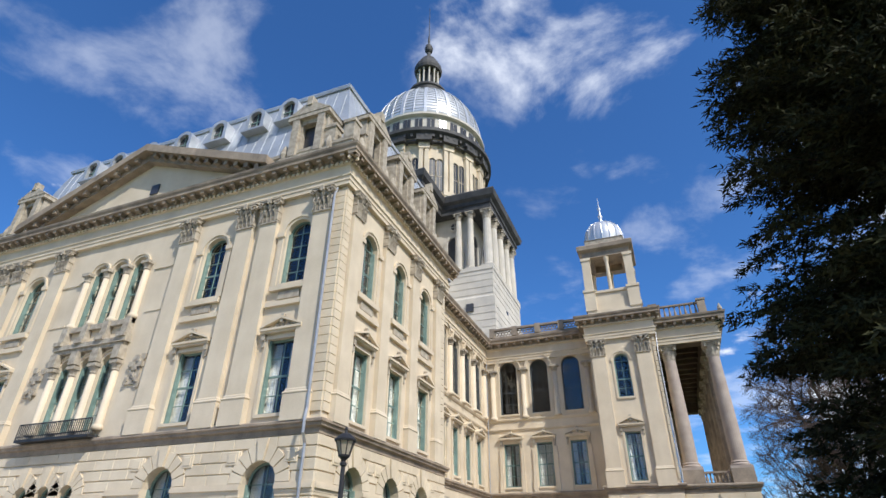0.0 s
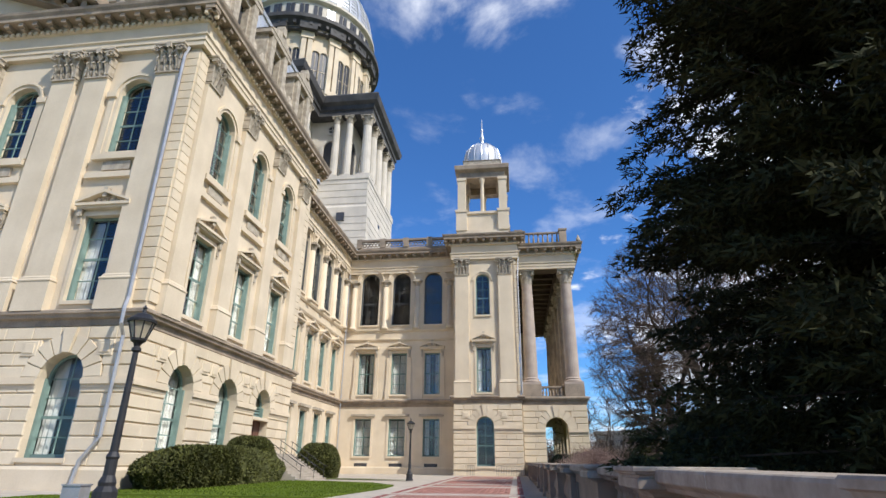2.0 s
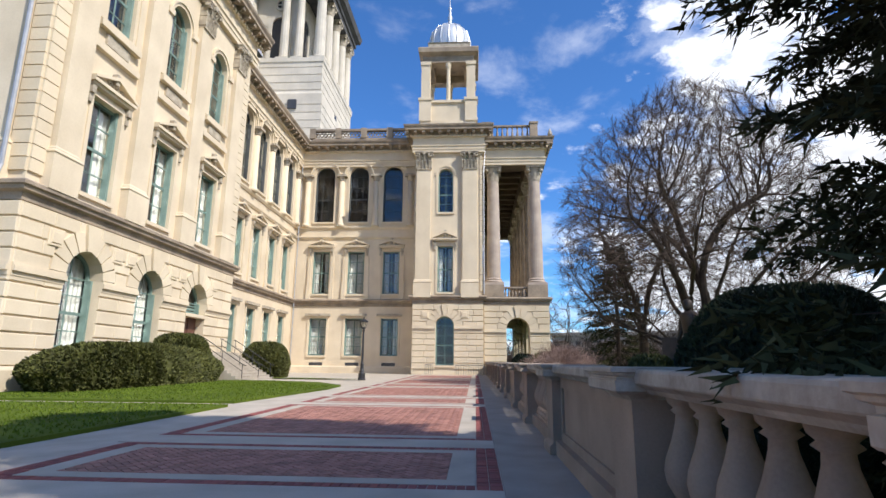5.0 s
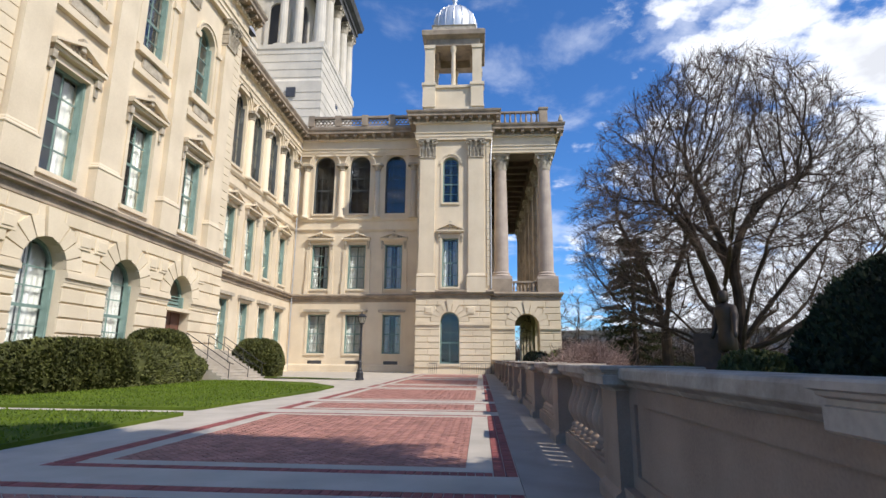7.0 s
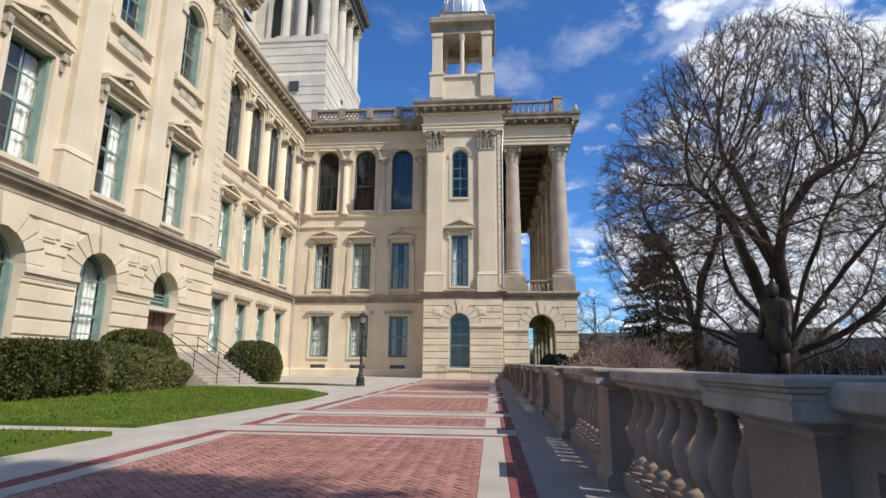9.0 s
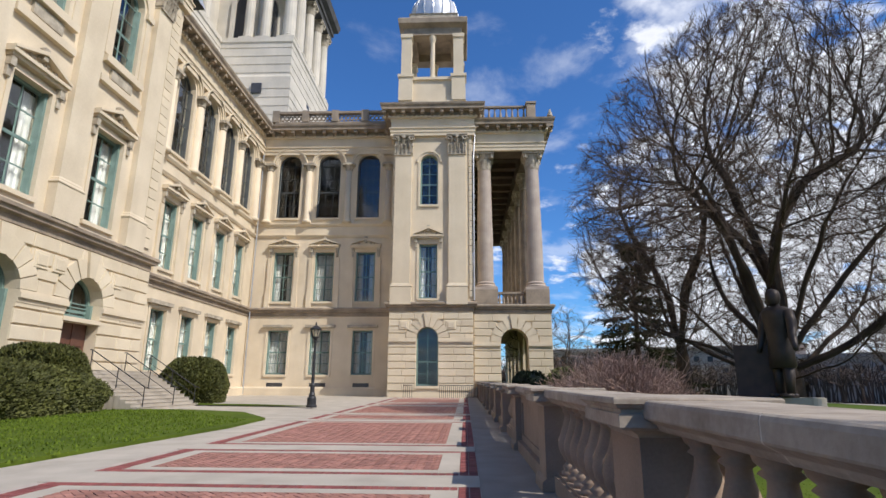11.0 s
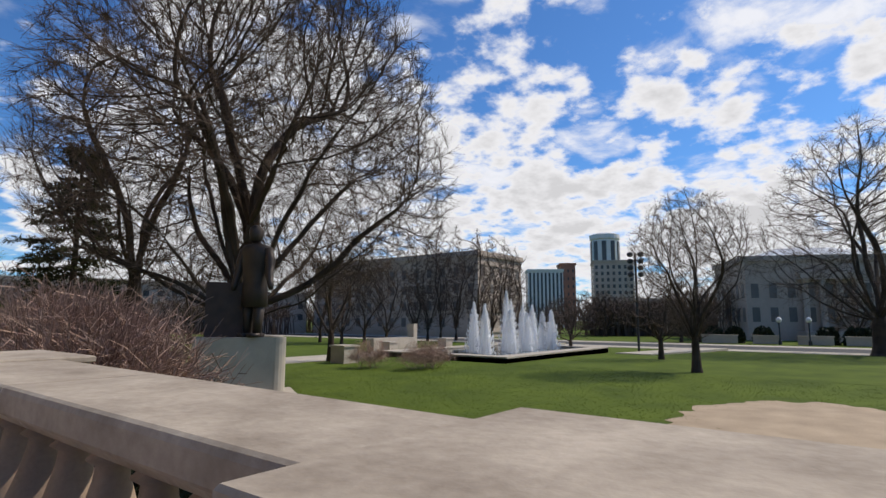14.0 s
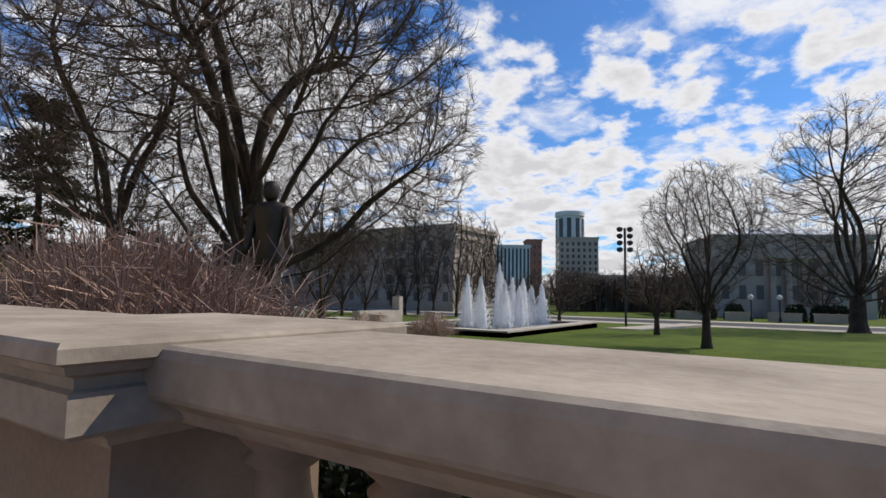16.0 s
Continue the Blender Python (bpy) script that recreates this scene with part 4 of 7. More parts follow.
for k in (-7.6, -4.0, 0.0, 4.0, 7.6):
    column(DX + 16.7, DY + k, 43.0, 54.3, 0.78, PALE, "drum_column", 14)
    column(DX + k, DY - 16.7, 43.0, 54.3, 0.78, PALE, "drum_column", 14)
for k in (-7.6, -4.0):
    column(DX + 16.7 + k * 0.6 - 0.5, DY - 7.9, 43.0, 54.3, 0.6, PALE, "drum_column", 12)
    column(DX + 7.9, DY - 16.7 - k * 0.6 + 0.5, 43.0, 54.3, 0.6, PALE, "drum_column", 12)


def niche(m, uc, w, zb, zt, parent, mat=FAR_GLASS):
    s = Shape(m)
    s.box(uc - w / 2, uc + w / 2, -0.04, 0.02, zb, zt - w / 2)
    s.arch(uc, 0.02, zt - w / 2, -0.04, 0.02, w / 2)
    part("pane", s, mat, parent)


for c in (-5.0, 0.0, 5.0):
    for m in (side(DX + 13.6, DY), front(DX, DY - 13.6)):
        s = Shape(m)
        s.box(c - 1.5, c - 1.1, -0.2, 0, 44.5, 50.0).box(c + 1.1, c + 1.5, -0.2, 0, 44.5, 50.0)
        s.arch(c, 2.2, 50.0, -0.2, 0.0, 1.5)
        w = part("window", s, PALE, building)
        niche(m, c, 2.2, 44.5, 51.1, w)
for m, c in ((front(0, DY - 7.0), DX + 10.6), (side(DX + 7.0, 0), DY - 10.6)):
    s = Shape(m)
    s.box(c - 1.75, c - 1.2, -0.35, 0, 43.4, 49.2).box(c + 1.2, c + 1.75, -0.35, 0, 43.4, 49.2).arch(c, 2.4, 49.2, -0.35, 0.0, 1.75)
    w = part("window", s, PALE, building)
    niche(m, c, 2.4, 43.4, 50.4, w)
    s = Shape(m)
    for a in range(20):
        t0, t1 = a * math.pi / 10, (a + 1) * math.pi / 10
        q = [(c + r * math.cos(t), d, 52.6 + r * math.sin(t)) for d in (-0.3, 0.0) for r, t in ((1.05, t0), (1.05, t1), (0.7, t1), (0.7, t0))]
        s.add(q, [(0, 1, 2, 3), (4, 7, 6, 5), (0, 4, 5, 1), (2, 6, 7, 3)])
    w = part("round_window", s, PALE, building)
    k = Shape(m)
    k.add([(c + 0.7 * math.cos(a * math.pi / 10), -0.04, 52.6 + 0.7 * math.sin(a * math.pi / 10)) for a in range(20)], [tuple(range(20))])
    part("pane", k, FAR_GLASS, w)
    part("glazing_bar", Shape(m).box(c - 0.06, c + 0.06, -0.14, -0.04, 51.9, 53.3).box(c - 0.7, c + 0.7, -0.14, -0.04, 52.54, 52.66), PALE, w)
s = Shape(side(DX + 17.8, DY))
s.box(-2.0, -0.9, -0.02, 0.3, 36.4, 37.6)
part("vent_opening", s, FAR_GLASS, drum_base)
m_shoulder = front(0, DY - 8.3 - 0.5)
s = Shape(m_shoulder)
s.box(-25.6, -24.4, -0.3, 0.0, 35.2, 36.5)
part("vent_opening", s, FAR_GLASS, drum_base)
for k in (-6.0, -2.0, 2.0, 6.0):
    for m in (side(DX + 16.9, DY), front(DX, DY - 16.9)):
        s = Shape(m)
        for i in range(9):
            u = k - 1.3 + i * 0.325
            s.lathe([(0.09, 43.0), (0.13, 43.4), (0.07, 43.8), (0.1, 44.1)], u, 0, 6)
        s.box(k - 1.5, k + 1.5, -0.14, 0.14, 44.1, 44.3)
        part("balcony_rail", s, PALE, drum_base)

# drum, attic and dome
DX, DY = DX + 0.6, DY + 1.9
s = Shape()
s.lathe([(12.6, 57.7), (12.6, 59.6), (11.9, 59.7), (11.9, 72.0), (13.0, 72.2)], DX, DY, 64)
part("drum", s, LIMESTONE, building, smooth=False)
for i in range(16):
    a0 = 2 * math.pi * (i + 0.5) / 16
    m = Matrix.Translation((DX, DY, 0)) @ Matrix.Rotation(a0, 4, "Z") @ Matrix.Translation((0, -11.75, 0))
    for u in (-0.72, 0.72):
        s = Shape(m)
        s.box(u - 0.62, u + 0.62, -0.16, 0.1, 60.8, 67.6)
        s.arch(u, 0.02, 67.6, -0.16, 0.1, 0.62)
        w = part("drum_window", s, FAR_GLASS, building)
        f = Shape(m)
        f.arch(u, 1.24, 67.6, -0.4, 0.1, 0.82)
        f.box(u - 0.8, u - 0.62, -0.4, 0.1, 60.6, 67.6).box(u + 0.62, u + 0.8, -0.4, 0.1, 60.6, 67.6)
        f.box(u - 0.03, u + 0.03, -0.22, -0.15, 60.8, 68.1).box(u - 0.6, u + 0.6, -0.22, -0.15, 64.1, 64.2)
        part("frame", f, LIMESTONE, w)
    a1 = 2 * math.pi * i / 16
    m = Matrix.Translation((DX, DY, 0)) @ Matrix.Rotation(a1, 4, "Z") @ Matrix.Translation((0, -12.2, 0))
    for u in (-0.55, 0.55):
        s = Shape(m)
        s.box(u - 0.42, u + 0.42, -0.35, 0.5, 59.6, 71.0).box(u - 0.55, u + 0.55, -0.5, 0.5, 70.2, 71.6).box(u - 0.55, u + 0.55, -0.5, 0.5, 59.6, 60.5)
        part("drum_pilaster", s, LIMESTONE, building)
    s = Shape(m)
    s.box(-1.5, 1.5, -1.3, 1.0, 71.6, 74.4)
    part("cornice_block", s, SOOTY, building)
s = Shape()
s.lathe([(12.3, 71.6), (12.9, 71.7), (12.9, 72.5), (13.6, 73.2), (14.1, 73.5), (14.1, 74.3), (13.6, 74.6), (11.5, 74.7)], DX, DY, 64, False)
part("drum_cornice", s, SOOTY, building, "soot-blackened ring cornice")
for i in range(60):
    a = 2 * math.pi * i / 60
    m = Matrix.Translation((DX, DY, 0)) @ Matrix.Rotation(a, 4, "Z")
    s = Shape(m)
    s.box(-0.22, 0.22, -13.6, -12.7, 72.4, 73.1)
    part("bracket", s, SOOTY, building)
s = Shape()
s.lathe([(12.7, 74.4), (12.7, 75.2), (12.2, 75.3), (12.2, 78.6), (12.9, 78.9), (12.9, 79.4), (12.3, 79.6)], DX, DY, 64, False)
attic = part("attic_ring", s, PALE, building)
for i in range(32):
    a = 2 * math.pi * (i + 0.5) / 32
    m = Matrix.Translation((DX, DY, 0)) @ Matrix.Rotation(a, 4, "Z")
    s = Shape(m)
    s.box(-0.75, -0.08, -12.35, -12.0, 75.9, 78.0).box(0.08, 0.75, -12.35, -12.0, 75.9, 78.0)
    part("attic_window", s, FAR_GLASS, attic)
dome_prof = [(12.3 * math.cos(t), 79.5 + 15.2 * math.sin(t)) for t in [math.radians(a) for a in range(0, 79, 6)]]
s = Shape()
s.lathe(dome_prof, DX, DY, 64)
dome = part("dome", s, SILVER, building, "silver painted ribbed metal dome", smooth=True)
for i in range(32):
    a = 2 * math.pi * i / 32
    w = 0.34 if i % 2 == 0 else 0.12
    m = Matrix.Translation((DX, DY, 0)) @ Matrix.Rotation(a, 4, "Z")
    s = Shape(m)
    for (r0, z0), (r1, z1) in zip(dome_prof[:-1], dome_prof[1:]):
        p = [(-w, -r0 + 0.2, z0), (w, -r0 + 0.2, z0), (w, -r0 - 0.22, z0 + 0.03), (-w, -r0 - 0.22, z0 + 0.03)] + [(-w, -r1 + 0.2, z1), (w, -r1 + 0.2, z1), (w, -r1 - 0.22, z1 + 0.03), (-w, -r1 - 0.22, z1 + 0.03)]
        s.add(p, [(3, 2, 6, 7), (0, 3, 7, 4), (1, 5, 6, 2)])
    part("rib", s, SILVER, dome)
for t in np.arange(81.0, 93.5, 0.95):
    r = 12.3 * math.sqrt(max(0.01, 1 - ((t - 79.5) / 15.2) ** 2))
    s = Shape()
    s.lathe([(r - 0.05, t - 0.05), (r + 0.10, t - 0.03), (r + 0.06, t + 0.05), (r - 0.2, t + 0.06)], DX, DY, 64, False)
    part("seam", s, SILVER, dome)
s = Shape()
s.lathe([(4.6, 93.2), (4.6, 94.22), (4.2, 94.48), (4.2, 96.27), (4.5, 96.53), (4.4, 97.17), (3.0, 97.55)], DX, DY, 32)
lan = part("lantern_base", s, SOOTY, building)
for i in range(12):
    a = 2 * math.pi * i / 12
    s = Shape()
    s.lathe([(0.28, 97.42), (0.22, 98.32), (0.2, 103.18), (0.3, 103.82)], DX + 2.5 * math.cos(a), DY + 2.5 * math.sin(a), 8)
    part("lantern_column", s, PALE, lan)
s = Shape()
s.lathe([(1.6, 97.3), (1.6, 103.82), (3.2, 103.95), (3.4, 104.72), (3.3, 105.62), (2.8, 106.77), (1.9, 108.56), (1.0, 109.58), (0.5, 110.61), (0.45, 111.5), (0.9, 112.14), (1.05, 113.04), (0.8, 114.06), (0.35, 114.7), (0.2, 117.26), (0.1, 118.54), (0.06, 128.78)], DX, DY, 20)
part("lantern_roof", s, SOOTY, lan)
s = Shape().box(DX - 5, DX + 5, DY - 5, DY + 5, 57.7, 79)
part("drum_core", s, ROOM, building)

# portico ---------------------------------------------------------
PQ0, PQ1 = PX1, 7.55
QY0, QY1 = 64.6, 102.0
QC0, QC1 = 1.85, 6.45
s = Shape(front(0, QY0))
wall_storey(s, PQ0, PQ1, 0, 7.7, [(4.25, 2.4, 0.0, 6.25, True)], 1.4)
part("portico_arch_wall", s, LIMESTONE, building)
y = QY0 + 1.4
s = Shape(side(PQ1, 0))
wall_storey(s, QY0 + 1.4, QY1, 0, 7.7, [(c, 2.6, 0.0, 6.25, True) for c in (69.5, 75, 80.5, 86, 91.5, 97)], 1.4)
part("portico_side_arcade", s, LIMESTONE, building)
s = Shape().box(PQ0, PQ1, QY0, QY1, 7.55, 7.75)
part("portico_floor", s, WEATHERED, building)
belt([(PQ0, QY0), (PQ1, QY0), (PQ1, QY1)], BELT - 0.1, 0.36)
for cx in (QC0, QC1):
    s = Shape().box(cx - 1.05, cx + 1.05, QY0 + 0.1, QY0 + 2.2, BELT - 0.1, 9.75)
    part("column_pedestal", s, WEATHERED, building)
    column(cx, QY0 + 1.15, 9.75, 23.2, 0.74, PINK, sides=24)
# side columns in darker stone: the portico's shade painted into their colour
for k in range(1, 7):
    yy = QY0 + 1.15 + k * 5.6
    s = Shape().box(QC1 - 1.05, QC1 + 1.05, yy - 1.05, yy + 1.05, BELT - 0.1, 9.75)
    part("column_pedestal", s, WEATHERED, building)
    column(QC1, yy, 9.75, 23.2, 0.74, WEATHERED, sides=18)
column(QC0, QY0 + 1.15 + 33.6, BELT, 23.2, 0.74, PINK)


def baluster_prof(h, r):
    return [(r * 0.9, 0), (r * 0.9, h * 0.08), (r * 0.55, h * 0.12), (r, h * 0.30), (r * 0.95, h * 0.38), (r * 0.5, h * 0.70), (r * 0.45, h * 0.82), (r * 0.8, h * 0.88), (r * 0.85, h)]


def rail(m, u0, u1, z, h, mat, n, name="balcony_rail"):
    s = Shape(m)
    s.box(u0, u1, -0.18, 0.18, z + h - 0.18, z + h).box(u0, u1, -0.16, 0.16, z, z + 0.14)
    ob = part(name, s, mat, building)
    for i in range(n):
        u = u0 + (u1 - u0) * (i + 0.5) / n
        k = Shape(m)
        k.lathe([(r, zz + z + 0.14) for r, zz in baluster_prof(h - 0.32, 0.14)], u, 0, 8)
        part("baluster", k, mat, ob, smooth=True)


rail(front(0, QY0 + 0.9), QC0 + 1.05, QC1 - 1.05, BELT, 1.2, WEATHERED, 7)
# portico entablature and top
beam = [(PX1, QY0 + 0.35), (PQ1 - 0.25, QY0 + 0.35), (PQ1 - 0.25, QY1)]
f4, c4 = cornice(beam, 23.2, 1.25)
brackets(front(0, QY0 + 0.35), PX1 + 0.5, PQ1 + 0.7, 23.2, c4, 0.9)
brackets(side(PQ1 - 0.25, 0), QY0 - 0.6, QY1, 23.2, c4, 0.9)
# beam and ceiling coloured dark for the shade inside the portico
s = Shape().box(PX1, PQ1 - 0.3, QY0 + 0.36, QY0 + 2.0, 23.2, 26.2).box(QC1 - 0.85, PQ1 - 0.3, QY0 + 2.0, QY1, 23.2, 26.2).box(PX1, PQ1 - 0.3, QY1 - 1.6, QY1, 23.2, 26.2)
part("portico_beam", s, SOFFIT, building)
s = Shape().box(PX1, QC1 - 0.85, QY0 + 2.0, QY1 - 1.6, 25.2, 25.5)
for i in range(14):
    yy = QY0 + 3.2 + i * 2.4
    s.box(PX1, QC1 - 0.85, yy, yy + 0.5, 24.6, 25.2)
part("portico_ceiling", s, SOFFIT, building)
zt = 26.25
rail(front(0, QY0 + 0.4), PX1 + 0.9, PQ1 - 1.5, zt, 1.75, WEATHERED, 8, "roof_rail")
for x in (PX1 + 0.5, PQ1 - 1.1):
    s = Shape().box(x - 0.42, x + 0.42, QY0 + 0.0, QY0 + 0.85, zt, zt + 1.85).box(x - 0.5, x + 0.5, QY0 - 0.08, QY0 + 0.93, zt + 1.85, zt + 2.05)
    part("rail_pier", s, WEATHERED, building)
s = Shape().lathe([(0.1, zt - 0.1), (0.28, zt + 0.2), (0.2, zt + 0.5), (0.05, zt + 0.9)], PQ1 + 0.6, QY0 - 0.5, 8)
part("corner_ornament", s, CARVED, building)

# turret over the pavilion ------------------------------------------
TX, TY, TH = -3.2, 67.2, 3.15
z0 = 27.4
s = Shape().box(TX - TH, TX + TH, TY - TH, TY + TH, z0, 28.3).box(TX - TH + 0.25, TX + TH - 0.25, TY - TH + 0.25, TY + TH - 0.25, 28.3, 30.6)
s.box(TX - TH + 0.05, TX + TH - 0.05, TY - TH + 0.05, TY + TH - 0.05, 30.6, 30.9)
tur = part("turret", s, LIMESTONE, building, "open corner turret with a pale ribbed dome")
for sx in (-1, 1):
    for sy in (-1, 1):
        x, y = TX + sx * (TH - 0.55), TY + sy * (TH - 0.55)
        k = Shape().box(x - 0.68, x + 0.68, y - 0.68, y + 0.68, 28.3, 30.8).box(x - 0.78, x + 0.78, y - 0.78, y + 0.78, 30.8, 31.1)
        k.box(x - 0.5, x + 0.5, y - 0.5, y + 0.5, 31.1, 35.3).box(x - 0.6, x + 0.6, y - 0.6, y + 0.6, 35.3, 35.7)
        part("turret_post", k, LIMESTONE, tur)
for dx, dy in ((0, -1), (0, 1), (1, 0), (-1, 0)):
    x, y = TX + dx * (TH - 0.55), TY + dy * (TH - 0.55)
    k = Shape().lathe([(0.33, 30.9), (0.24, 31.3), (0.22, 34.9), (0.34, 35.3), (0.36, 35.7)], x, y, 12)
    part("turret_column", k, LIMESTONE, tur)
h = TH - 0.2
k = Shape()
k.sweep([(-1.2, 35.7), (0.0, 35.7), (0.0, 36.5), (0.5, 36.8), (0.55, 37.3), (0.45, 37.45), (-1.2, 37.5)], [(TX - h, TY - h), (TX + h, TY - h), (TX + h, TY + h), (TX - h, TY + h)], True)
part("turret_cornice", k, WEATHERED, tur)
k = Shape().box(TX - h, TX + h, TY - h, TY + h, 36.6, 37.4)
part("turret_ceiling", k, WEATHERED, tur)
k = Shape()
h2 = TH - 0.75
k.sweep([(-0.3, 37.4), (0.0, 37.4), (0.0, 38.5), (0.1, 38.6), (-0.3, 38.7)], [(TX - h2, TY - h2), (TX + h2, TY - h2), (TX + h2, TY + h2), (TX - h2, TY + h2)], True)
part("turret_parapet", k, CARVED, tur)
k = Shape()
k.lathe([(2.32, 37.4), (2.4, 38.7), (2.55, 39.4), (2.5, 40.2), (2.2, 41.1), (1.7, 41.7), (1.0, 42.1), (0.4, 42.25), (0.22, 42.4), (0.2, 43.2), (0.32, 43.5), (0.16, 43.8), (0.13, 44.6), (0.22, 44.8), (0.08, 45.0), (0.03, 46.6)], TX, TY, 24)
td = part("turret_dome", k, SILVER, tur, smooth=True)
for i in range(16):
    a = 2 * math.pi * i / 16
    m = Matrix.Translation((TX, TY, 0)) @ Matrix.Rotation(a, 4, "Z")
    s = Shape(m)
    s.tube([(0, -2.42, 38.7), (0, -2.57, 39.4), (0, -2.52, 40.2), (0, -2.22, 41.1), (0, -1.7, 41.72), (0, -1.0, 42.12)], 0.06, 5)
    part("rib", s, SILVER, td)

# ---- ground, terrace and paving ----
s = Shape()
xs = [-3000, -300, 2.2, 12, 40, 70, 300, 3000]
zs = [-1.6, -1.6, -0.95, -0.95, -1.05, -1.45, -1.6, -1.6]
ys = [-3000, -300, -60, 0, 60, 140, 400, 3000]
n = len(xs)
s.add([(x, y, z) for y in ys for x, z in zip(xs, zs)], [(j * n + i, j * n + i + 1, (j + 1) * n + i + 1, (j + 1) * n + i) for j in range(len(ys) - 1) for i in range(n - 1)])
whole("ground", s, LAWN, "green spring lawn of the park", "lawn", kind="structure")


def park_z(x):
    return float(np.interp(x, xs, zs))


def sheet(x0, x1, y0, y1, dz, name, mat, label, category, thick=0.05, parent=None):
    """A flat strip that follows the rise of the terrace."""
    p = [(x, y, gz(y) + d) for d in (dz - thick, dz) for y in (y0, y1) for x in (x0, x1)]
    s = Shape().add(p, [(0, 2, 3, 1), (4, 5, 7, 6), (0, 1, 5, 4), (2, 6, 7, 3), (0, 4, 6, 2), (1, 3, 7, 5)])
    if parent is not None:
        return part(name, s, mat, parent)
    return whole(name, s, mat, label, category, kind="structure")


TX1 = 1.75
sheet(-80, TX1, -30, 110, -0.03, "terrace", CONCRETE, "pale concrete terrace along the building", "terrace", 1.6)
sheet(0.12, TX1, -30, 66, 0.0, "walkway", WALKWAY, "grey concrete walkway beside the balustrade", "walkway", 0.02)
plaza = sheet(-6.0, 0.12, -6, 62, -0.012, "plaza", MORTAR, "red brick plaza with pale concrete bands", "paving", 0.012)
LAWN_Y1 = 41.5
sheet(-18.0, -7.35, -30, 23.15, 0.05, "lawn", LAWN, "mown green lawn beside the plaza", "lawn", 0.1)
lawn_pts = [(-18.0, 24.35), (-7.7, 24.35), (-7.1, 33.0), (-7.3, 36.5), (-9.5, 40.0), (-12.5, 41.5), (-18.0, 42.0)]
s = Shape()
s.add([(x, y, gz(y) + 0.05) for x, y in lawn_pts] + [(x, y, gz(y) - 0.04) for x, y in lawn_pts], [tuple(range(7))] + [(i, (i + 1) % 7, 7 + (i + 1) % 7, 7 + i) for i in range(7)])
whole("lawn", s, LAWN, "mown green lawn with a rounded corner", "lawn", kind="structure")
s = Shape()
lp = [(-20.6, 48.5), (-12.5, 48.0), (-8.6, 46.4), (-8.3, 45.6), (-12.5, 46.2), (-20.6, 47.6)]
s.add([(x, y, gz(y) + 0.03) for x, y in lp], [tuple(range(6))])
whole("lawn", s, LAWN, "narrow strip of grass by the lamp", "lawn", kind="structure")
s = Shape()
rnd = random.Random(5)
for i in range(26000):
    x, y = rnd.uniform(-17.5, -7.4), rnd.uniform(8, 41)
    if 23.1 < y < 24.4 or (y > 33 and (x + 7.3) > -(y - 35) * 0.9):
        continue
    z = gz(y) + 0.045
    a, h, w = rnd.uniform(0, 6.3), rnd.uniform(0.03, 0.075), rnd.uniform(0.015, 0.035)
    ca, sa = math.cos(a) * w, math.sin(a) * w
    s.add([(x - ca, y - sa, z), (x + ca, y + sa, z), (x + rnd.uniform(-0.03, 0.03), y + rnd.uniform(-0.03, 0.03), z + h)], [(0, 1, 2)])
whole("grass", s, GRASS, "short green grass of the lawn", "grass", kind="stuff")

# cross bands, side strips and brick fields of the plaza
BXL, BXR = -5.2, -0.52
period, start = 11.7, 17.5
fields, dark_strips = [], []
pl = lambda x0, x1, y0, y1, name, dz=0.0: sheet(x0, x1, y0, y1, dz, name, CONCRETE, "", "", 0.03, plaza)
for k in range(-2, 4):
    o = start + k * period
    for a, b in ((0.0, 6.1), (8.0, 9.85)):
        y0, y1 = o + a, min(o + b, 62)
        if y1 < -5 or y0 > 61:
            continue
        fields.append((BXL, BXR, y0, y1))
        pl(BXL - 0.32, BXL, y0, y1, "concrete_edge_band")
        pl(BXR, BXR + 0.33, y0, y1, "concrete_edge_band")
        dark_strips.append((BXL - 0.62, BXL - 0.32, y0 - 0.25, y1 + 0.25))
        dark_strips.append((BXR + 0.34, 0.11, y0 - 0.5, y1 + 0.5))
    for a, b in ((6.1, 8.0), (9.85, 11.7)):
        y0, y1 = o + a, o + b
        if y1 > 61:
            continue
        w = y1 - y0
        pl(BXL - 0.3, BXR + 0.33, y0 + 0.0, y0 + 0.27, "concrete_cross_band")
        dark_strips.append((BXL - 0.62, BXR + 0.33, y0 + 0.28, y0 + 0.50))
        pl(-6.0, 0.11, y0 + 0.51, y1 - 0.49, "concrete_cross_band")
        dark_strips.append((BXL - 0.62, BXR + 0.33, y1 - 0.48, y1 - 0.28))
        pl(BXL - 0.3, BXR + 0.33, y1 - 0.27, y1, "concrete_cross_band")


def clip(poly, x0, x1, y0, y1):
    for ax, lim, sg in ((0, x0, 1), (0, x1, -1), (1, y0, 1), (1, y1, -1)):
        out = []
        for i, p in enumerate(poly):
            q = poly[(i + 1) % len(poly)]
            pin, qin = sg * (p[ax] - lim) >= 0, sg * (q[ax] - lim) >= 0
            if pin:
                out.append(p)
            if pin != qin:
                t = (lim - p[ax]) / (q[ax] - p[ax])
                out.append((p[0] + t * (q[0] - p[0]), p[1] + t * (q[1] - p[1])))
        poly = out
        if len(poly) < 3:
            return []
    return poly


def brick_faces(s, poly, dz):
    n = len(poly)
    cx, cy = sum(p[0] for p in poly) / n, sum(p[1] for p in poly) / n
    k = 0.93
    pts = [(x, y, gz(y) - 0.012) for x, y in poly] + [(cx + (x - cx) * k, cy + (y - cy) * k, gz(y) + dz) for x, y in poly]
    s.add(pts, [tuple(range(n, 2 * n))] + [(i, (i + 1) % n, n + (i + 1) % n, n + i) for i in range(n)])


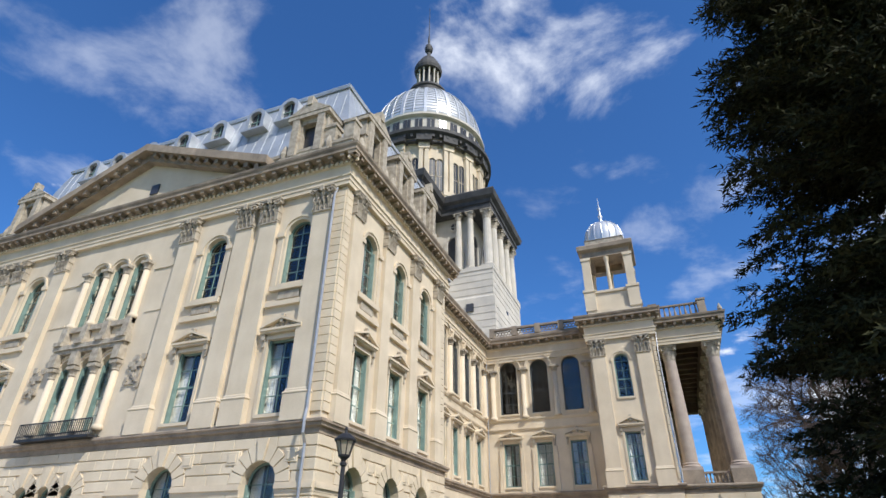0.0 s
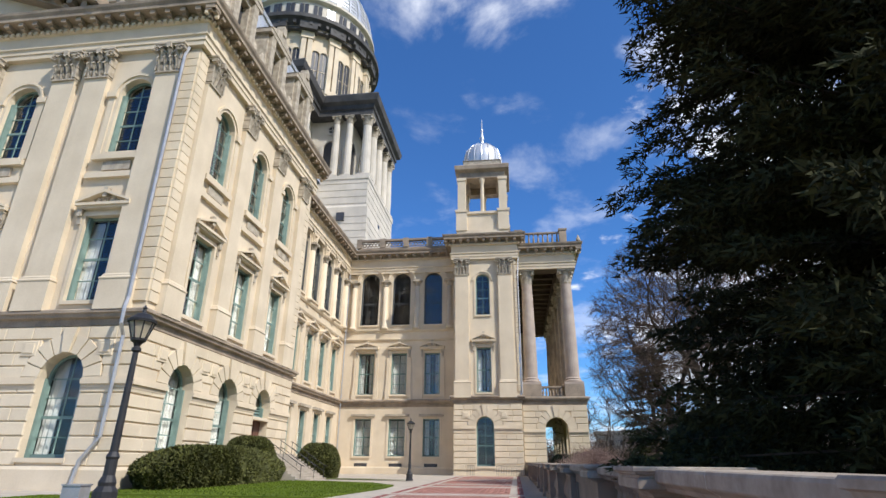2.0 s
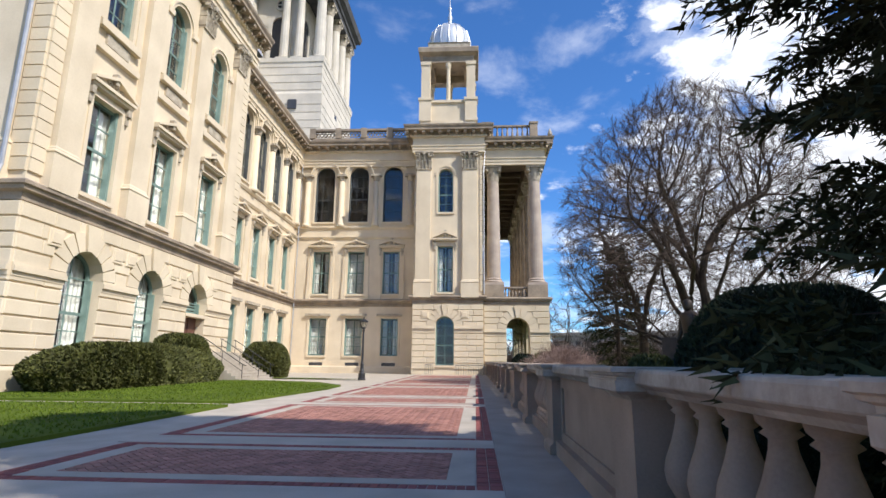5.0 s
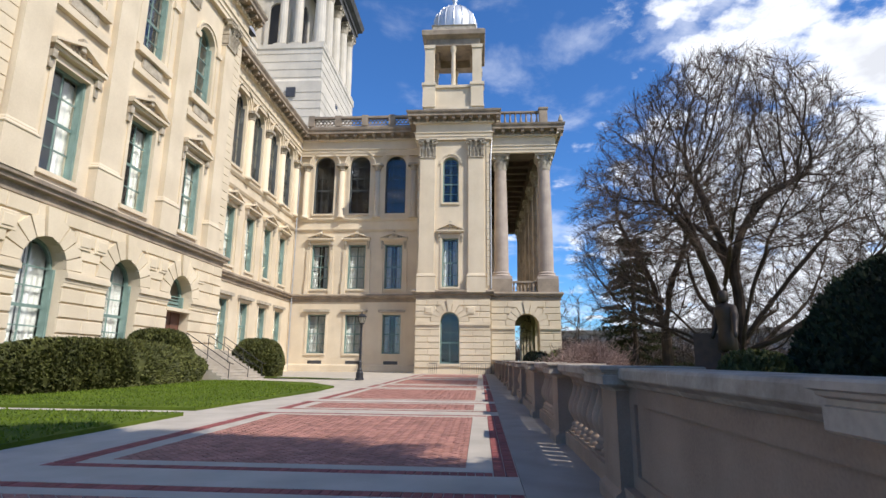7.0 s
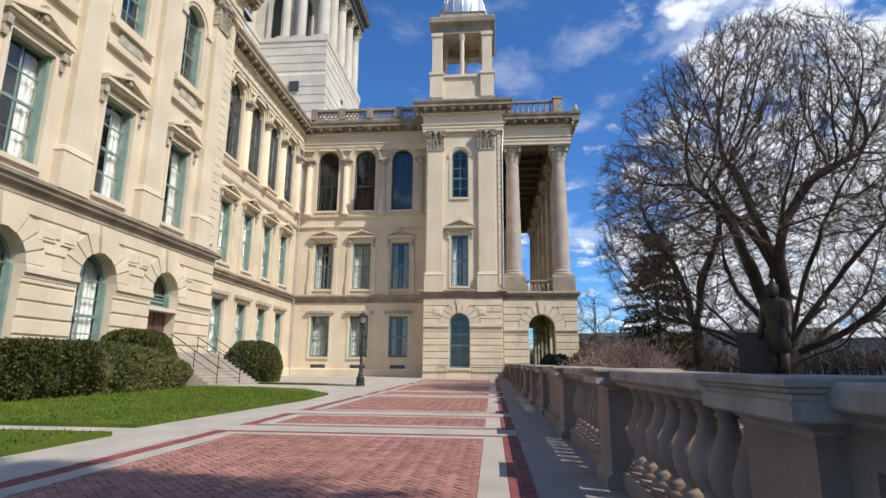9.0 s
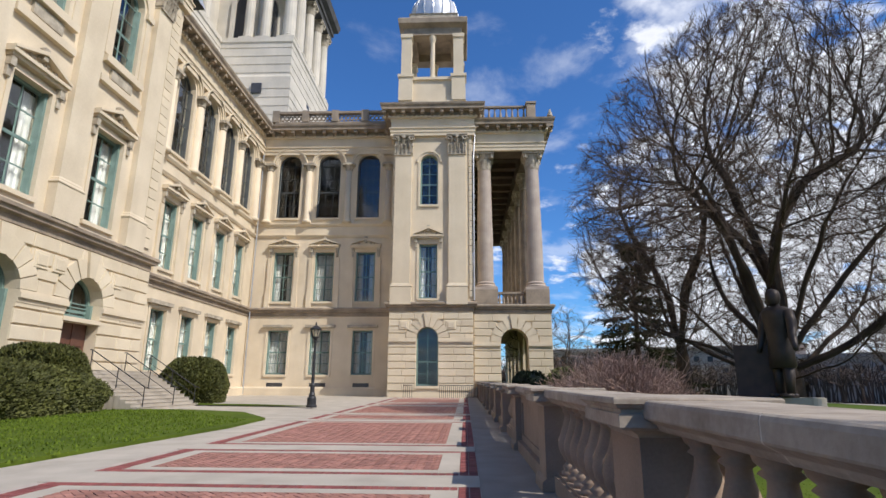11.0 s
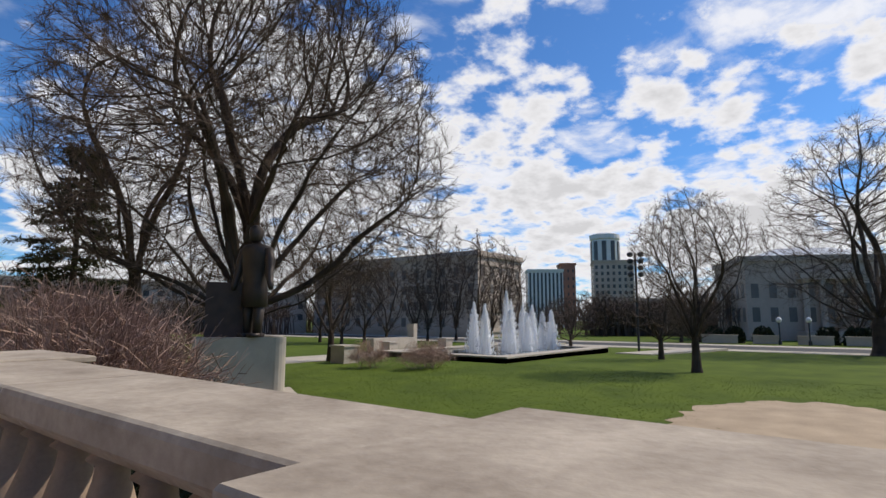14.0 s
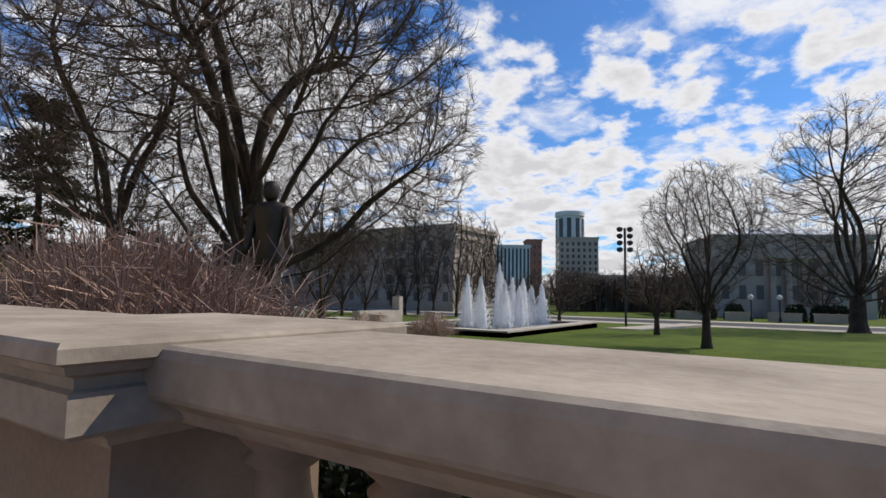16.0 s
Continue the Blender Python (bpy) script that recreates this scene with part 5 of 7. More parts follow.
rnd = random.Random(11)
rest, rest_dark, singles = Shape(), Shape(), []
L, W, J = 0.205, 0.1, 0.012
c45 = math.sqrt(0.5)
for x0, x1, y0, y1 in fields:
    if y0 > 43:
        p = [(x, y, gz(y) + 0.0) for y in (y0, y1) for x in (x0, x1)]
        rest.add(p, [(0, 1, 3, 2)])
        continue
    ox, oy = (x0 + x1) / 2, (y0 + y1) / 2
    R = int(((x1 - x0) + (y1 - y0)) / W / 1.2) + 4
    for i in range(-R, R):
        for j in range(-R, R):
            k = (i - j) % 4
            # herringbone on a grid of brick widths
            if k == 0:
                a = (i * W, j * W, i * W + 2 * W, j * W + W)
            elif k == 3:
                a = (i * W, j * W, i * W + W, j * W + 2 * W)
            else:
                continue
            h = J / 2
            q = [(a[0] + h, a[1] + h), (a[2] - h, a[1] + h), (a[2] - h, a[3] - h), (a[0] + h, a[3] - h)]
            q = [(ox + (u - v) * c45, oy + (u + v) * c45) for u, v in q]
            mx, my = sum(p[0] for p in q) / 4, sum(p[1] for p in q) / 4
            if not (x0 - 0.12 < mx < x1 + 0.12 and y0 - 0.12 < my < y1 + 0.12):
                continue
            q = clip(q, x0 + 0.006, x1 - 0.006, y0 + 0.006, y1 - 0.006)
            if len(q) < 3:
                continue
            dz = rnd.uniform(-0.002, 0.003)
            if 9.8 < my < 12.0 and -2.6 < mx < -0.5 and len(singles) < 300:
                singles.append((q, dz))
            else:
                brick_faces(rest, q, dz)
for x0, x1, y0, y1 in dark_strips:
    if x1 - x0 < 0.5:
        m = max(1, round((y1 - y0) / 0.105))
        for i in range(m):
            a, b = y0 + (y1 - y0) * (i / m) ** 0.78, y0 + (y1 - y0) * ((i + 1) / m) ** 0.78
            for u, v in ((x0, (x0 + x1) / 2), ((x0 + x1) / 2, x1)):
                brick_faces(rest_dark, [(u + 0.004, a + 0.004), (v - 0.004, a + 0.004), (v - 0.004, b - 0.004), (u + 0.004, b - 0.004)], rnd.uniform(-0.002, 0.002))
    else:
        m = max(1, round((x1 - x0) / 0.105))
        for i in range(m):
            a, b = x0 + (x1 - x0) * i / m, x0 + (x1 - x0) * (i + 1) / m
            brick_faces(rest_dark, [(a + 0.004, y0 + 0.004), (b - 0.004, y0 + 0.004), (b - 0.004, y1 - 0.004), (a + 0.004, y1 - 0.004)], rnd.uniform(-0.002, 0.002))
tagged(part("brick_field", rest, BRICK, plaza), kind="stuff")
tagged(part("dark_brick_border", rest_dark, BRICK_DARK, plaza), kind="stuff")

# ---- balustrade ----
H_CAP, FACE = 1.28, 0.96
CENTRE = 1.26
bal = thing("balustrade", Matrix.Identity(4), "weathered stone balustrade with bulging balusters and flat caps", "balustrade")


def run(y0, y1, shape, x0, x1, a, b):
    p = [(x, y, gz(y) + z) for z in (a, b) for y in (y0, y1) for x in (x0, x1)]
    shape.add(p, [(0, 2, 3, 1), (4, 5, 7, 6), (0, 1, 5, 4), (2, 6, 7, 3), (0, 4, 6, 2), (1, 3, 7, 5)])


def moulded(y0, y1, layers, shape, wide=0.0, over=0.0):
    """One closed moulding from layers of half-width and height; over: how far the ends follow the profile out."""
    k = len(layers)
    ring = [(CENTRE + sx * (w + wide), y + sy * over * (w - 0.21), gz(y) + z) for w, z in layers for y, sy, sx in ((y0, -1, -1), (y0, -1, 1), (y1, 1, 1), (y1, 1, -1))]
    f = [(0, 3, 2, 1), tuple(4 * (k - 1) + i for i in range(4))]
    f += [(4 * a + i, 4 * a + (i + 1) % 4, 4 * a + 4 + (i + 1) % 4, 4 * a + 4 + i) for a in range(k - 1) for i in range(4)]
    shape.add(ring, f)


CAP_LAYERS = [(0.21, 1.105), (0.23, 1.125), (0.24, 1.14), (0.285, 1.165), (0.305, 1.175), (0.31, 1.185), (0.31, 1.255), (0.303, 1.273), (0.29, H_CAP)]
BALUSTER = Shape().lathe([(0.13, 0.0), (0.13, 0.06), (0.09, 0.075), (0.12, 0.115), (0.085, 0.145), (0.065, 0.17), (0.10, 0.22), (0.145, 0.30), (0.158, 0.38), (0.145, 0.46), (0.10, 0.58), (0.066, 0.70), (0.060, 0.755), (0.095, 0.78), (0.072, 0.80), (0.105, 0.83), (0.12, 0.89)], 0, 0, 20).mesh("baluster", TERRACE_STONE)
BALUSTER.polygons.foreach_set("use_smooth", [True] * len(BALUSTER.polygons))


PIER_CAP = [(0.30, 1.05), (0.315, 1.075), (0.35, 1.10), (0.44, 1.115), (0.45, 1.125), (0.45, 1.20), (0.435, 1.205), (0.435, 1.225), (0.46, 1.235), (0.465, 1.25), (0.485, 1.258), (0.485, 1.284), (0.478, 1.294)]


def pier(y0, y1):
    s = Shape()
    run(y0, y1, s, FACE, 2 * CENTRE - FACE, -0.02, 1.11)
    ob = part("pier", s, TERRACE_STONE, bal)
    s = Shape()
    moulded(y0, y1, [(0.36, -0.02), (0.36, 0.10), (0.35, 0.125), (0.315, 0.15), (0.30, 0.17)], s, 0.0, 0.25)
    part("pier_base", s, TERRACE_STONE, ob)
    t = Shape()
    moulded(y0 + 0.095, y1 - 0.095, PIER_CAP, t, 0.0, 1.0)
    part("pier_cap", t, CAP_STONE, ob)
    return ob


def solid(y0, y1):
    s = Shape()
    run(y0, y1, s, CENTRE - 0.15, CENTRE + 0.15, -0.02, 1.12)
    run(y0, y1, s, FACE + 0.03, 2 * CENTRE - FACE - 0.03, -0.02, 0.2)
    ob = part("panel_wall", s, TERRACE_STONE, bal)
    f = Shape()
    for a, b, z0, z1 in ((y0, y1, 0.95, 1.11), (y0, y1, 0.2, 0.32), (y0, y0 + 0.16, 0.32, 0.95), (y1 - 0.16, y1, 0.32, 0.95)):
        run(a, b, f, CENTRE - 0.18, CENTRE - 0.148, z0, z1)
    part("panel_frame", f, TERRACE_STONE, ob)
    cap_run(y0, y1)


def cap_run(y0, y1):
    m = max(1, round((y1 - y0) / 2.0))
    for i in range(m):
        a, b = y0 + (y1 - y0) * (i / m) ** 0.78, y0 + (y1 - y0) * ((i + 1) / m) ** 0.78
        s = Shape()
        moulded(a + 0.006, b - 0.006, CAP_LAYERS, s)
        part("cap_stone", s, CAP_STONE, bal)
        for y in (a, b) if i == m - 1 else (a,):
            s = Shape()
            moulded(y - 0.0065, y + 0.0065, [(w - 0.0015, z - 0.0015) for w, z in CAP_LAYERS], s)
            part("mortar_joint", s, JOINT, bal)


def open_run(y0, y1):
    s = Shape()
    run(y0, y1, s, CENTRE - 0.2, CENTRE + 0.2, -0.02, 0.2)
    run(y0, y1, s, CENTRE - 0.15, CENTRE + 0.15, 0.2, 0.225)
    part("plinth", s, TERRACE_STONE, bal)
    cap_run(y0, y1)
    m = max(1, round((y1 - y0) / 0.40))
    for i in range(m):
        y = y0 + (y1 - y0) * (i + 0.5) / m
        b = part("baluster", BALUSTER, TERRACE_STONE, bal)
        b.location = (CENTRE, y, gz(y) + 0.222)


PIER = 0.64
for k in range(-3, 5):
    o = (11.40, 23.85)[k] if k in (0, 1) else 11.65 + k * 12.1
    if o > 62:
        break
    pier(o, o + PIER)
    solid(o + PIER, o + 4.28)
    pier(o + 4.28, o + 4.28 + PIER)
    open_run(o + 4.92, o + 8.36)
    pier(o + 8.36, o + 8.36 + PIER)
    open_run(o + 9.0, 23.85 if k == 0 else o + 12.1 - (0.25 if k == -1 else 0.0 if k != 1 else 0.1))

# ---- lamps ----

def lamp_post(x, y, h, label, lift=0.02):
    z = gz(y) + lift
    t = thing("street_lamp", Matrix.Translation((x, y, z)), label, "street lamp", "lamps of the terrace")
    M = Matrix.Translation((x, y, z))
    s = Shape(M)
    s.lathe([(0.27, 0), (0.27, 0.10), (0.23, 0.14), (0.23, 0.45), (0.16, 0.55), (0.17, 0.62), (0.115, 0.75), (0.11, 1.05), (0.135, 1.1), (0.085, 1.2)], 0, 0, 16)
    part("base", s, IRON, t)
    s = Shape(M)
    s.lathe([(0.085, 1.15), (0.075, h * 0.5), (0.058, h - 0.75), (0.10, h - 0.72), (0.10, h - 0.66), (0.06, h - 0.62), (0.09, h - 0.55), (0.16, h - 0.50), (0.17, h - 0.45)], 0, 0, 14)
    part("pole", s, IRON, t)
    g = Shape(M)
    g.lathe([(0.14, h - 0.45), (0.26, h - 0.08)], 0, 0, 8)
    lant = part("lantern", g, LAMP_GLASS, t, "frosted lantern glass")
    for i in range(8):
        a = 2 * math.pi * i / 8
        k = Shape(M)
        k.tube([(0.15 * math.cos(a), 0.15 * math.sin(a), h - 0.46), (0.275 * math.cos(a), 0.275 * math.sin(a), h - 0.06)], 0.016, 5)
        part("lantern_bar", k, IRON, lant)
    k = Shape(M)
    k.lathe([(0.30, h - 0.09), (0.31, h - 0.04), (0.24, h + 0.02), (0.15, h + 0.10), (0.05, h + 0.14), (0.035, h + 0.22), (0.05, h + 0.25), (0.01, h + 0.32)], 0, 0, 16)
    part("lantern_roof", k, IRON, t)
    return t


lamp_post(-8.4, 13.75, 4.0, "tall black iron lamp post on a concrete pad", 0.26)
lamp_post(-7.9, 44.7, 4.0, "black iron lamp post by the brick plaza")
s = Shape().box(-9.35, -7.75, 12.75, 14.5, gz(13.7) - 0.1, gz(13.7) + 0.26)
whole("lamp_pad", s, CONCRETE, "low concrete pad under the lamp post", "pad")
s = Shape(Matrix.Translation((-9.05, 13.75, gz(13.7) + 0.26)))
s.box(-0.2, 0.2, -0.15, 0.15, 0, 0.55).box(-0.22, 0.22, -0.17, 0.17, 0.55, 0.58)
whole("electric_box", s, PIPE, "grey metal box beside the lamp", "utility box")

# ---- hedges ----
def hedge(name, cx, cy, rx, ry, z0, z1, mat, seed, count, label, category, square=2.6, leafsize=0.055, group=""):
    """Clipped evergreen: a bumpy body covered with small leaves."""
    rnd = random.Random(seed)
    t = thing(name, Matrix.Translation((cx, cy, z0)), label, category, group)
    body = Shape()
    nu, nv = 40, 16
    h = z1 - z0

    def surf(a, b, k=1.0):
        ca, sa = math.cos(a), math.sin(a)
        e = 2.0 / square
        x = rx * math.copysign(abs(ca) ** e, ca)
        y = ry * math.copysign(abs(sa) ** e, sa)
        f = math.cos(b) ** 0.55 * (0.86 + 0.14 * min(1, b / 0.4))
        n = 1 + 0.07 * noise.noise(Vector((x * 0.9 + seed, y * 0.9, b * 2.5))) + 0.035 * noise.noise(Vector((x * 3, y * 3 + seed, b * 6)))
        return Vector((cx + x * f * n * k, cy + y * f * n * k, z0 + h * math.sin(b) * (0.97 + 0.03 * n) * (k if k < 1 else 1)))
    pts = [surf(2 * math.pi * i / nu, math.pi / 2 * j / nv, 0.96) for j in range(nv + 1) for i in range(nu)]
    body.add(pts, [(j * nu + i, j * nu + (i + 1) % nu, (j + 1) * nu + (i + 1) % nu, (j + 1) * nu + i) for j in range(nv) for i in range(nu)])
    part("foliage_body", body, mat, t)
    lv = Shape()
    # even spacing of the leaves round the outline
    steps = [2 * math.pi * i / 720 for i in range(721)]
    rim = [surf(a, 0.6) for a in steps]
    run_ = list(np.cumsum([0.0] + [(rim[i + 1] - rim[i]).length for i in range(720)]))
    for _ in range(count):
        a, b = float(np.interp(rnd.uniform(0, run_[-1]), run_, steps)), math.asin(rnd.uniform(0, 1))
        p = surf(a, b, 0.97)
        d = Vector((p.x - cx, p.y - cy, (p.z - z0) * 1.2)).normalized()
        d = (d + Vector((rnd.gauss(0, 0.5), rnd.gauss(0, 0.5), rnd.gauss(0.15, 0.5)))).normalized()
        q = d.orthogonal().normalized()
        q = (Matrix.Rotation(rnd.uniform(0, 6.28), 3, d) @ q) * leafsize * rnd.uniform(0.6, 1.2)
        ln = d * leafsize * rnd.uniform(1.2, 3.2)
        lv.add([p - q, p + q, p + q * 0.6 + ln, p - q * 0.4 + ln], [(0, 1, 2, 3)])
    tagged(part("leaves", lv, mat, t), kind="stuff")
    return t


hedge("hedge", -16.5, 33.6, 1.45, 7.3, gz(35) - 0.05, 2.25, HEDGE, 3, 26000, "long clipped olive-green hedge along the wall", "hedge", 5.0)
hedge("round_bush", -16.9, 37.7, 1.5, 2.3, gz(37) + 0.4, 2.95, HEDGE, 4, 13000, "rounded clipped olive-green bush behind the hedge", "bush", 2.3)
hedge("round_bush", -16.6, 49.9, 1.6, 2.9, gz(48), 3.0, HEDGE, 5, 12000, "rounded clipped green bush beside the steps", "bush", 2.6)
hedge("yew_bush", 4.75, 16.1, 1.95, 1.75, -0.95, 2.72, YEW, 6, 34000, "large dark green yew behind the balustrade", "bush", 2.2, 0.026)
hedge("low_bush", 2.75, 16.7, 0.6, 0.8, -0.95, 1.62, HEDGE, 7, 12000, "low green evergreen bush behind the balustrade", "bush", 2.2, 0.022)
hedge("low_bush", 3.3, 34.0, 1.1, 3.2, -0.95, 2.0, HEDGE, 8, 9000, "low clipped green bush below the terrace", "bush", 2.4)
hedge("low_bush", 2.9, 42.5, 1.0, 3.6, -0.95, 2.1, YEW, 9, 3500, "small dark green bush by the arch", "bush", 2.4)

hedge("low_bush", 2.5, 24.3, 0.55, 0.9, -0.95, 0.75, YEW, 12, 5000, "dark leafy evergreen below the balustrade", "bush", 2.2, 0.03)
hedge("low_bush", 2.6, 22.6, 0.5, 0.6, -0.95, 0.55, HEDGE, 13, 3500, "small green evergreen below the balustrade", "bush", 2.2, 0.03)

# ---- steps at the side door ----
st = thing("entrance_steps", Matrix.Identity(4), "pale stone steps with iron handrails to a side door", "steps")
SZ, SN, SY0, SY1, SX0, TREAD = 2.05, 11, 41.1, 46.9, -14.85, 0.27
for i in range(SN):
    x1 = SX0 - i * TREAD
    zt_ = 0.22 + (SZ - 0.22) * (i + 1) / SN
    s = Shape().box(x1 - TREAD - 0.02, x1, SY0, SY1, 0.0, zt_ - 0.03).box(x1 - TREAD - 0.02, x1 + 0.025, SY0, SY1 + 0.02, zt_ - 0.03, zt_)
    part("step", s, CONCRETE, st)
s = Shape().box(-18.0, SX0 - SN * TREAD - 0.02, 39.8, SY1, 0.0, SZ)
part("landing", s, CONCRETE, st)
SLOPE = (SZ - 0.22) / (SN * TREAD)
for y in (41.9, 44.6, 46.8):
    top, foot = SX0 - SN * TREAD, SX0 - 0.2
    zf = 0.22 + 0.2 * SLOPE
    s = Shape()
    s.tube([(-17.95, y, SZ + 0.93), (top, y, SZ + 0.93), (foot, y, zf + 0.93), (foot + 0.25, y, zf + 0.86)], 0.028, 6)
    s.tube([(top, y, SZ + 0.5), (foot, y, zf + 0.5)], 0.018, 5)
    r = part("handrail", s, IRON, st)
    for x, z in ((top, SZ), ((top + foot) / 2, (SZ + zf) / 2), (foot, zf)):
        k = Shape().tube([(x, y, z - 0.1), (x, y, z + 0.93)], 0.024, 6)
        part("rail_post", k, IRON, r)

# ---- trees ----
def crown_points(n, h, R, fork, kind, rnd, clear):
    """Points spread through a crown, most of them near its outside; clear: a spot and radius kept free below a height."""
    shapes = {"dome": ((0.0, 0.35), (0.10, 0.80), (0.24, 1.0), (0.42, 0.99), (0.62, 0.84), (0.80, 0.60), (0.93, 0.30), (1.0, 0.02)),
              "vase": ((0.0, 0.12), (0.15, 0.42), (0.4, 0.85), (0.6, 1.0), (0.8, 0.86), (0.93, 0.5), (1.0, 0.05)),
              "spindle": ((0.0, 0.35), (0.3, 1.0), (0.6, 0.85), (0.85, 0.45), (1.0, 0.05))}
    prof = shapes[kind]
    zs, rs = [a for a, b in prof], [b for a, b in prof]
    out = []
    while len(out) < n:
        f, k, a = rnd.random(), rnd.random() ** 0.42, rnd.uniform(0, 6.283)
        edge = R * float(np.interp(f, zs, rs)) * (1 + 0.12 * noise.noise(Vector((math.cos(a) * 1.7, math.sin(a) * 1.7, f * 3 + n))))
        if rnd.random() > (edge / R) ** 1.3 + 0.08:
            continue
        p = (edge * k * math.cos(a), edge * k * math.sin(a), h * (fork + 0.03 + (0.97 - fork) * f))
        if clear and p[2] < clear[3] and (p[0] - clear[0]) ** 2 + (p[1] - clear[1]) ** 2 < clear[2] ** 2:
            continue
        out.append(p)
    return np.array(out)


def bare_tree(x, y, z0, h, r, seed, label, limbs=9, n=700, crown=0.4, fork=0.14, kind="dome", group="", twig_r=0.011, low=(), clear=None, sprigs=2):
    """A leafless tree whose branches grow towards points of its crown."""
    rnd = random.Random(seed)
    rng = np.random.RandomState(seed)
    R, top = crown * h, h * fork
    A = crown_points(n, h, R, fork, kind, rnd, clear)
    step = 0.44 * (R * R * h * 2.2 / n) ** (1 / 3)
    kill = step * 1.25
    P, par = [np.array((0, 0, top * 0.85))], [-1]
    starts = [(2 * math.pi * (i + rnd.uniform(-0.35, 0.35)) / limbs * 2.0, 0.25 + 1.2 * ((i * 0.618 + 0.3) % 1.0), rnd.uniform(0.55, 0.78)) for i in range(limbs)]
    starts = [(a, e, k / math.hypot(math.cos(e) / R, math.sin(e) / (0.80 * h))) for a, e, k in starts]
    if kind == "spindle":
        starts = [(a, 1.42 + 0.1 * (i % 2), h * 0.8 * (i + 2) / (limbs + 1)) for i, (a, e, ln) in enumerate(starts)]
    for a, e, ln in list(starts) + list(low):
        d = np.array((math.cos(a) * math.cos(e), math.sin(a) * math.cos(e), math.sin(e)))
        cur, last = P[0] + np.array((0, 0, rnd.uniform(0, 0.5) * top * (e / 1.4))), 0
        for i in range(max(1, int(ln / step))):
            d = d + np.array((rnd.gauss(0, 0.075), rnd.gauss(0, 0.075), rnd.gauss(0.012, 0.06)))
            d /= np.linalg.norm(d)
            cur = cur + d * step
            P.append(cur)
            par.append(last)
            last = len(P) - 1
    P = np.array(P)
    par = list(par)
    way = [P[i] - P[par[i]] if i else np.array((0.0, 0.0, 1.0)) for i in range(len(P))]
    way = np.array([a / max(1e-6, np.linalg.norm(a)) for a in way])
    dist = np.full(len(A), 1e9)
    near = np.zeros(len(A), int)
    fresh = range(len(P))
    alive = np.ones(len(A), bool)
    for it in range(140):
        for i in fresh:
            dd = np.linalg.norm(A - P[i], axis=1)
            m = dd < dist
            dist[m], near[m] = dd[m], i
        alive &= dist > kill
        if not alive.any():
            break
        idx = near[alive]
        vec = (A[alive] - P[idx]) / dist[alive][:, None]
        acc = np.zeros((len(P), 3))
        np.add.at(acc, idx, vec)
        who = np.unique(idx)
        d = acc[who]
        ln = np.linalg.norm(d, axis=1)
        d = d / np.maximum(ln, 1e-6)[:, None] + 0.85 * way[who] + rng.normal(0, 0.15, d.shape) + np.array((0, 0, 0.06))
        d /= np.linalg.norm(d, axis=1)[:, None]
        q = P[who] + d * step
        good = np.array([np.min(np.linalg.norm(P - a, axis=1)) > step * 0.35 for a in q])
        if not good.any():
            break
        n0 = len(P)
        P = np.vstack([P, q[good]])
        way = np.vstack([way, d[good]])
        par += list(who[good])
        fresh = range(n0, len(P))
    count = len(P)
    kids = [[] for _ in range(count)]
    for i in range(1, count):
        kids[par[i]].append(i)
    tips = np.zeros(count)
    for i in range(count - 1, -1, -1):
        tips[i] = max(1.0, tips[i])
        if par[i] >= 0:
            tips[par[i]] += tips[i]
    power = math.log(tips[0]) / math.log(r * 0.92 / twig_r)
    rad = np.maximum(twig_r, twig_r * tips ** (1 / power))
    P = P + np.array((x, y, z0))
    trunk, twig = Shape(), Shape()
    trunk.lathe([(r * 1.75, -0.2), (r * 1.3, 0.25), (r * 1.05, 0.9), (r * 0.97, top * 0.9), (r * 0.7, top * 1.1)], 0, 0, 12)
    trunk.v = [(vx + x, vy + y, vz + z0) for vx, vy, vz in trunk.v]
    stack = [(0, k) for k in kids[0]]
    while stack:
        a, b = stack.pop()
        chain = [a, b]
        while kids[chain[-1]]:
            ks = sorted(kids[chain[-1]], key=lambda i: -tips[i])
            stack += [(chain[-1], k) for k in ks[1:]]
            chain.append(ks[0])
        rr = [min(float(rad[i]), float(rad[b]) * 1.1) for i in chain]
        thick = rr[0] > max(0.035, twig_r * 2.2)
        (trunk if thick else twig).tube([Vector(P[i]) for i in chain], rr, 8 if rr[0] > 0.12 else (5 if thick else 3))
    # fine ends
    for i in range(1, count):
        if rad[i] > twig_r * 3.2:
            continue
        d0 = P[i] - P[par[i]]
        d0 = d0 / max(1e-6, np.linalg.norm(d0))
        for k in range(sprigs):
            d = d0 * 1.1 + rng.normal(0, 0.38, 3) + np.array((0, 0, 0.12))
            d /= np.linalg.norm(d)
            ln = step * rnd.uniform(1.2, 2.6)
            e = P[i] + d * ln
            m = P[i] + d * ln * 0.5 + rng.normal(0, 0.05 * ln, 3)
            twig.tube([Vector(P[i]), Vector(m), Vector(e)], [twig_r * 0.75, twig_r * 0.6, twig_r * 0.4], 3)
    t = thing("bare_tree", Matrix.Translation((x, y, z0)), label, "tree", group)
    part("trunk", trunk, BARK, t)
    tagged(part("twig_crown", twig, BARE, t), kind="stuff")
    return t


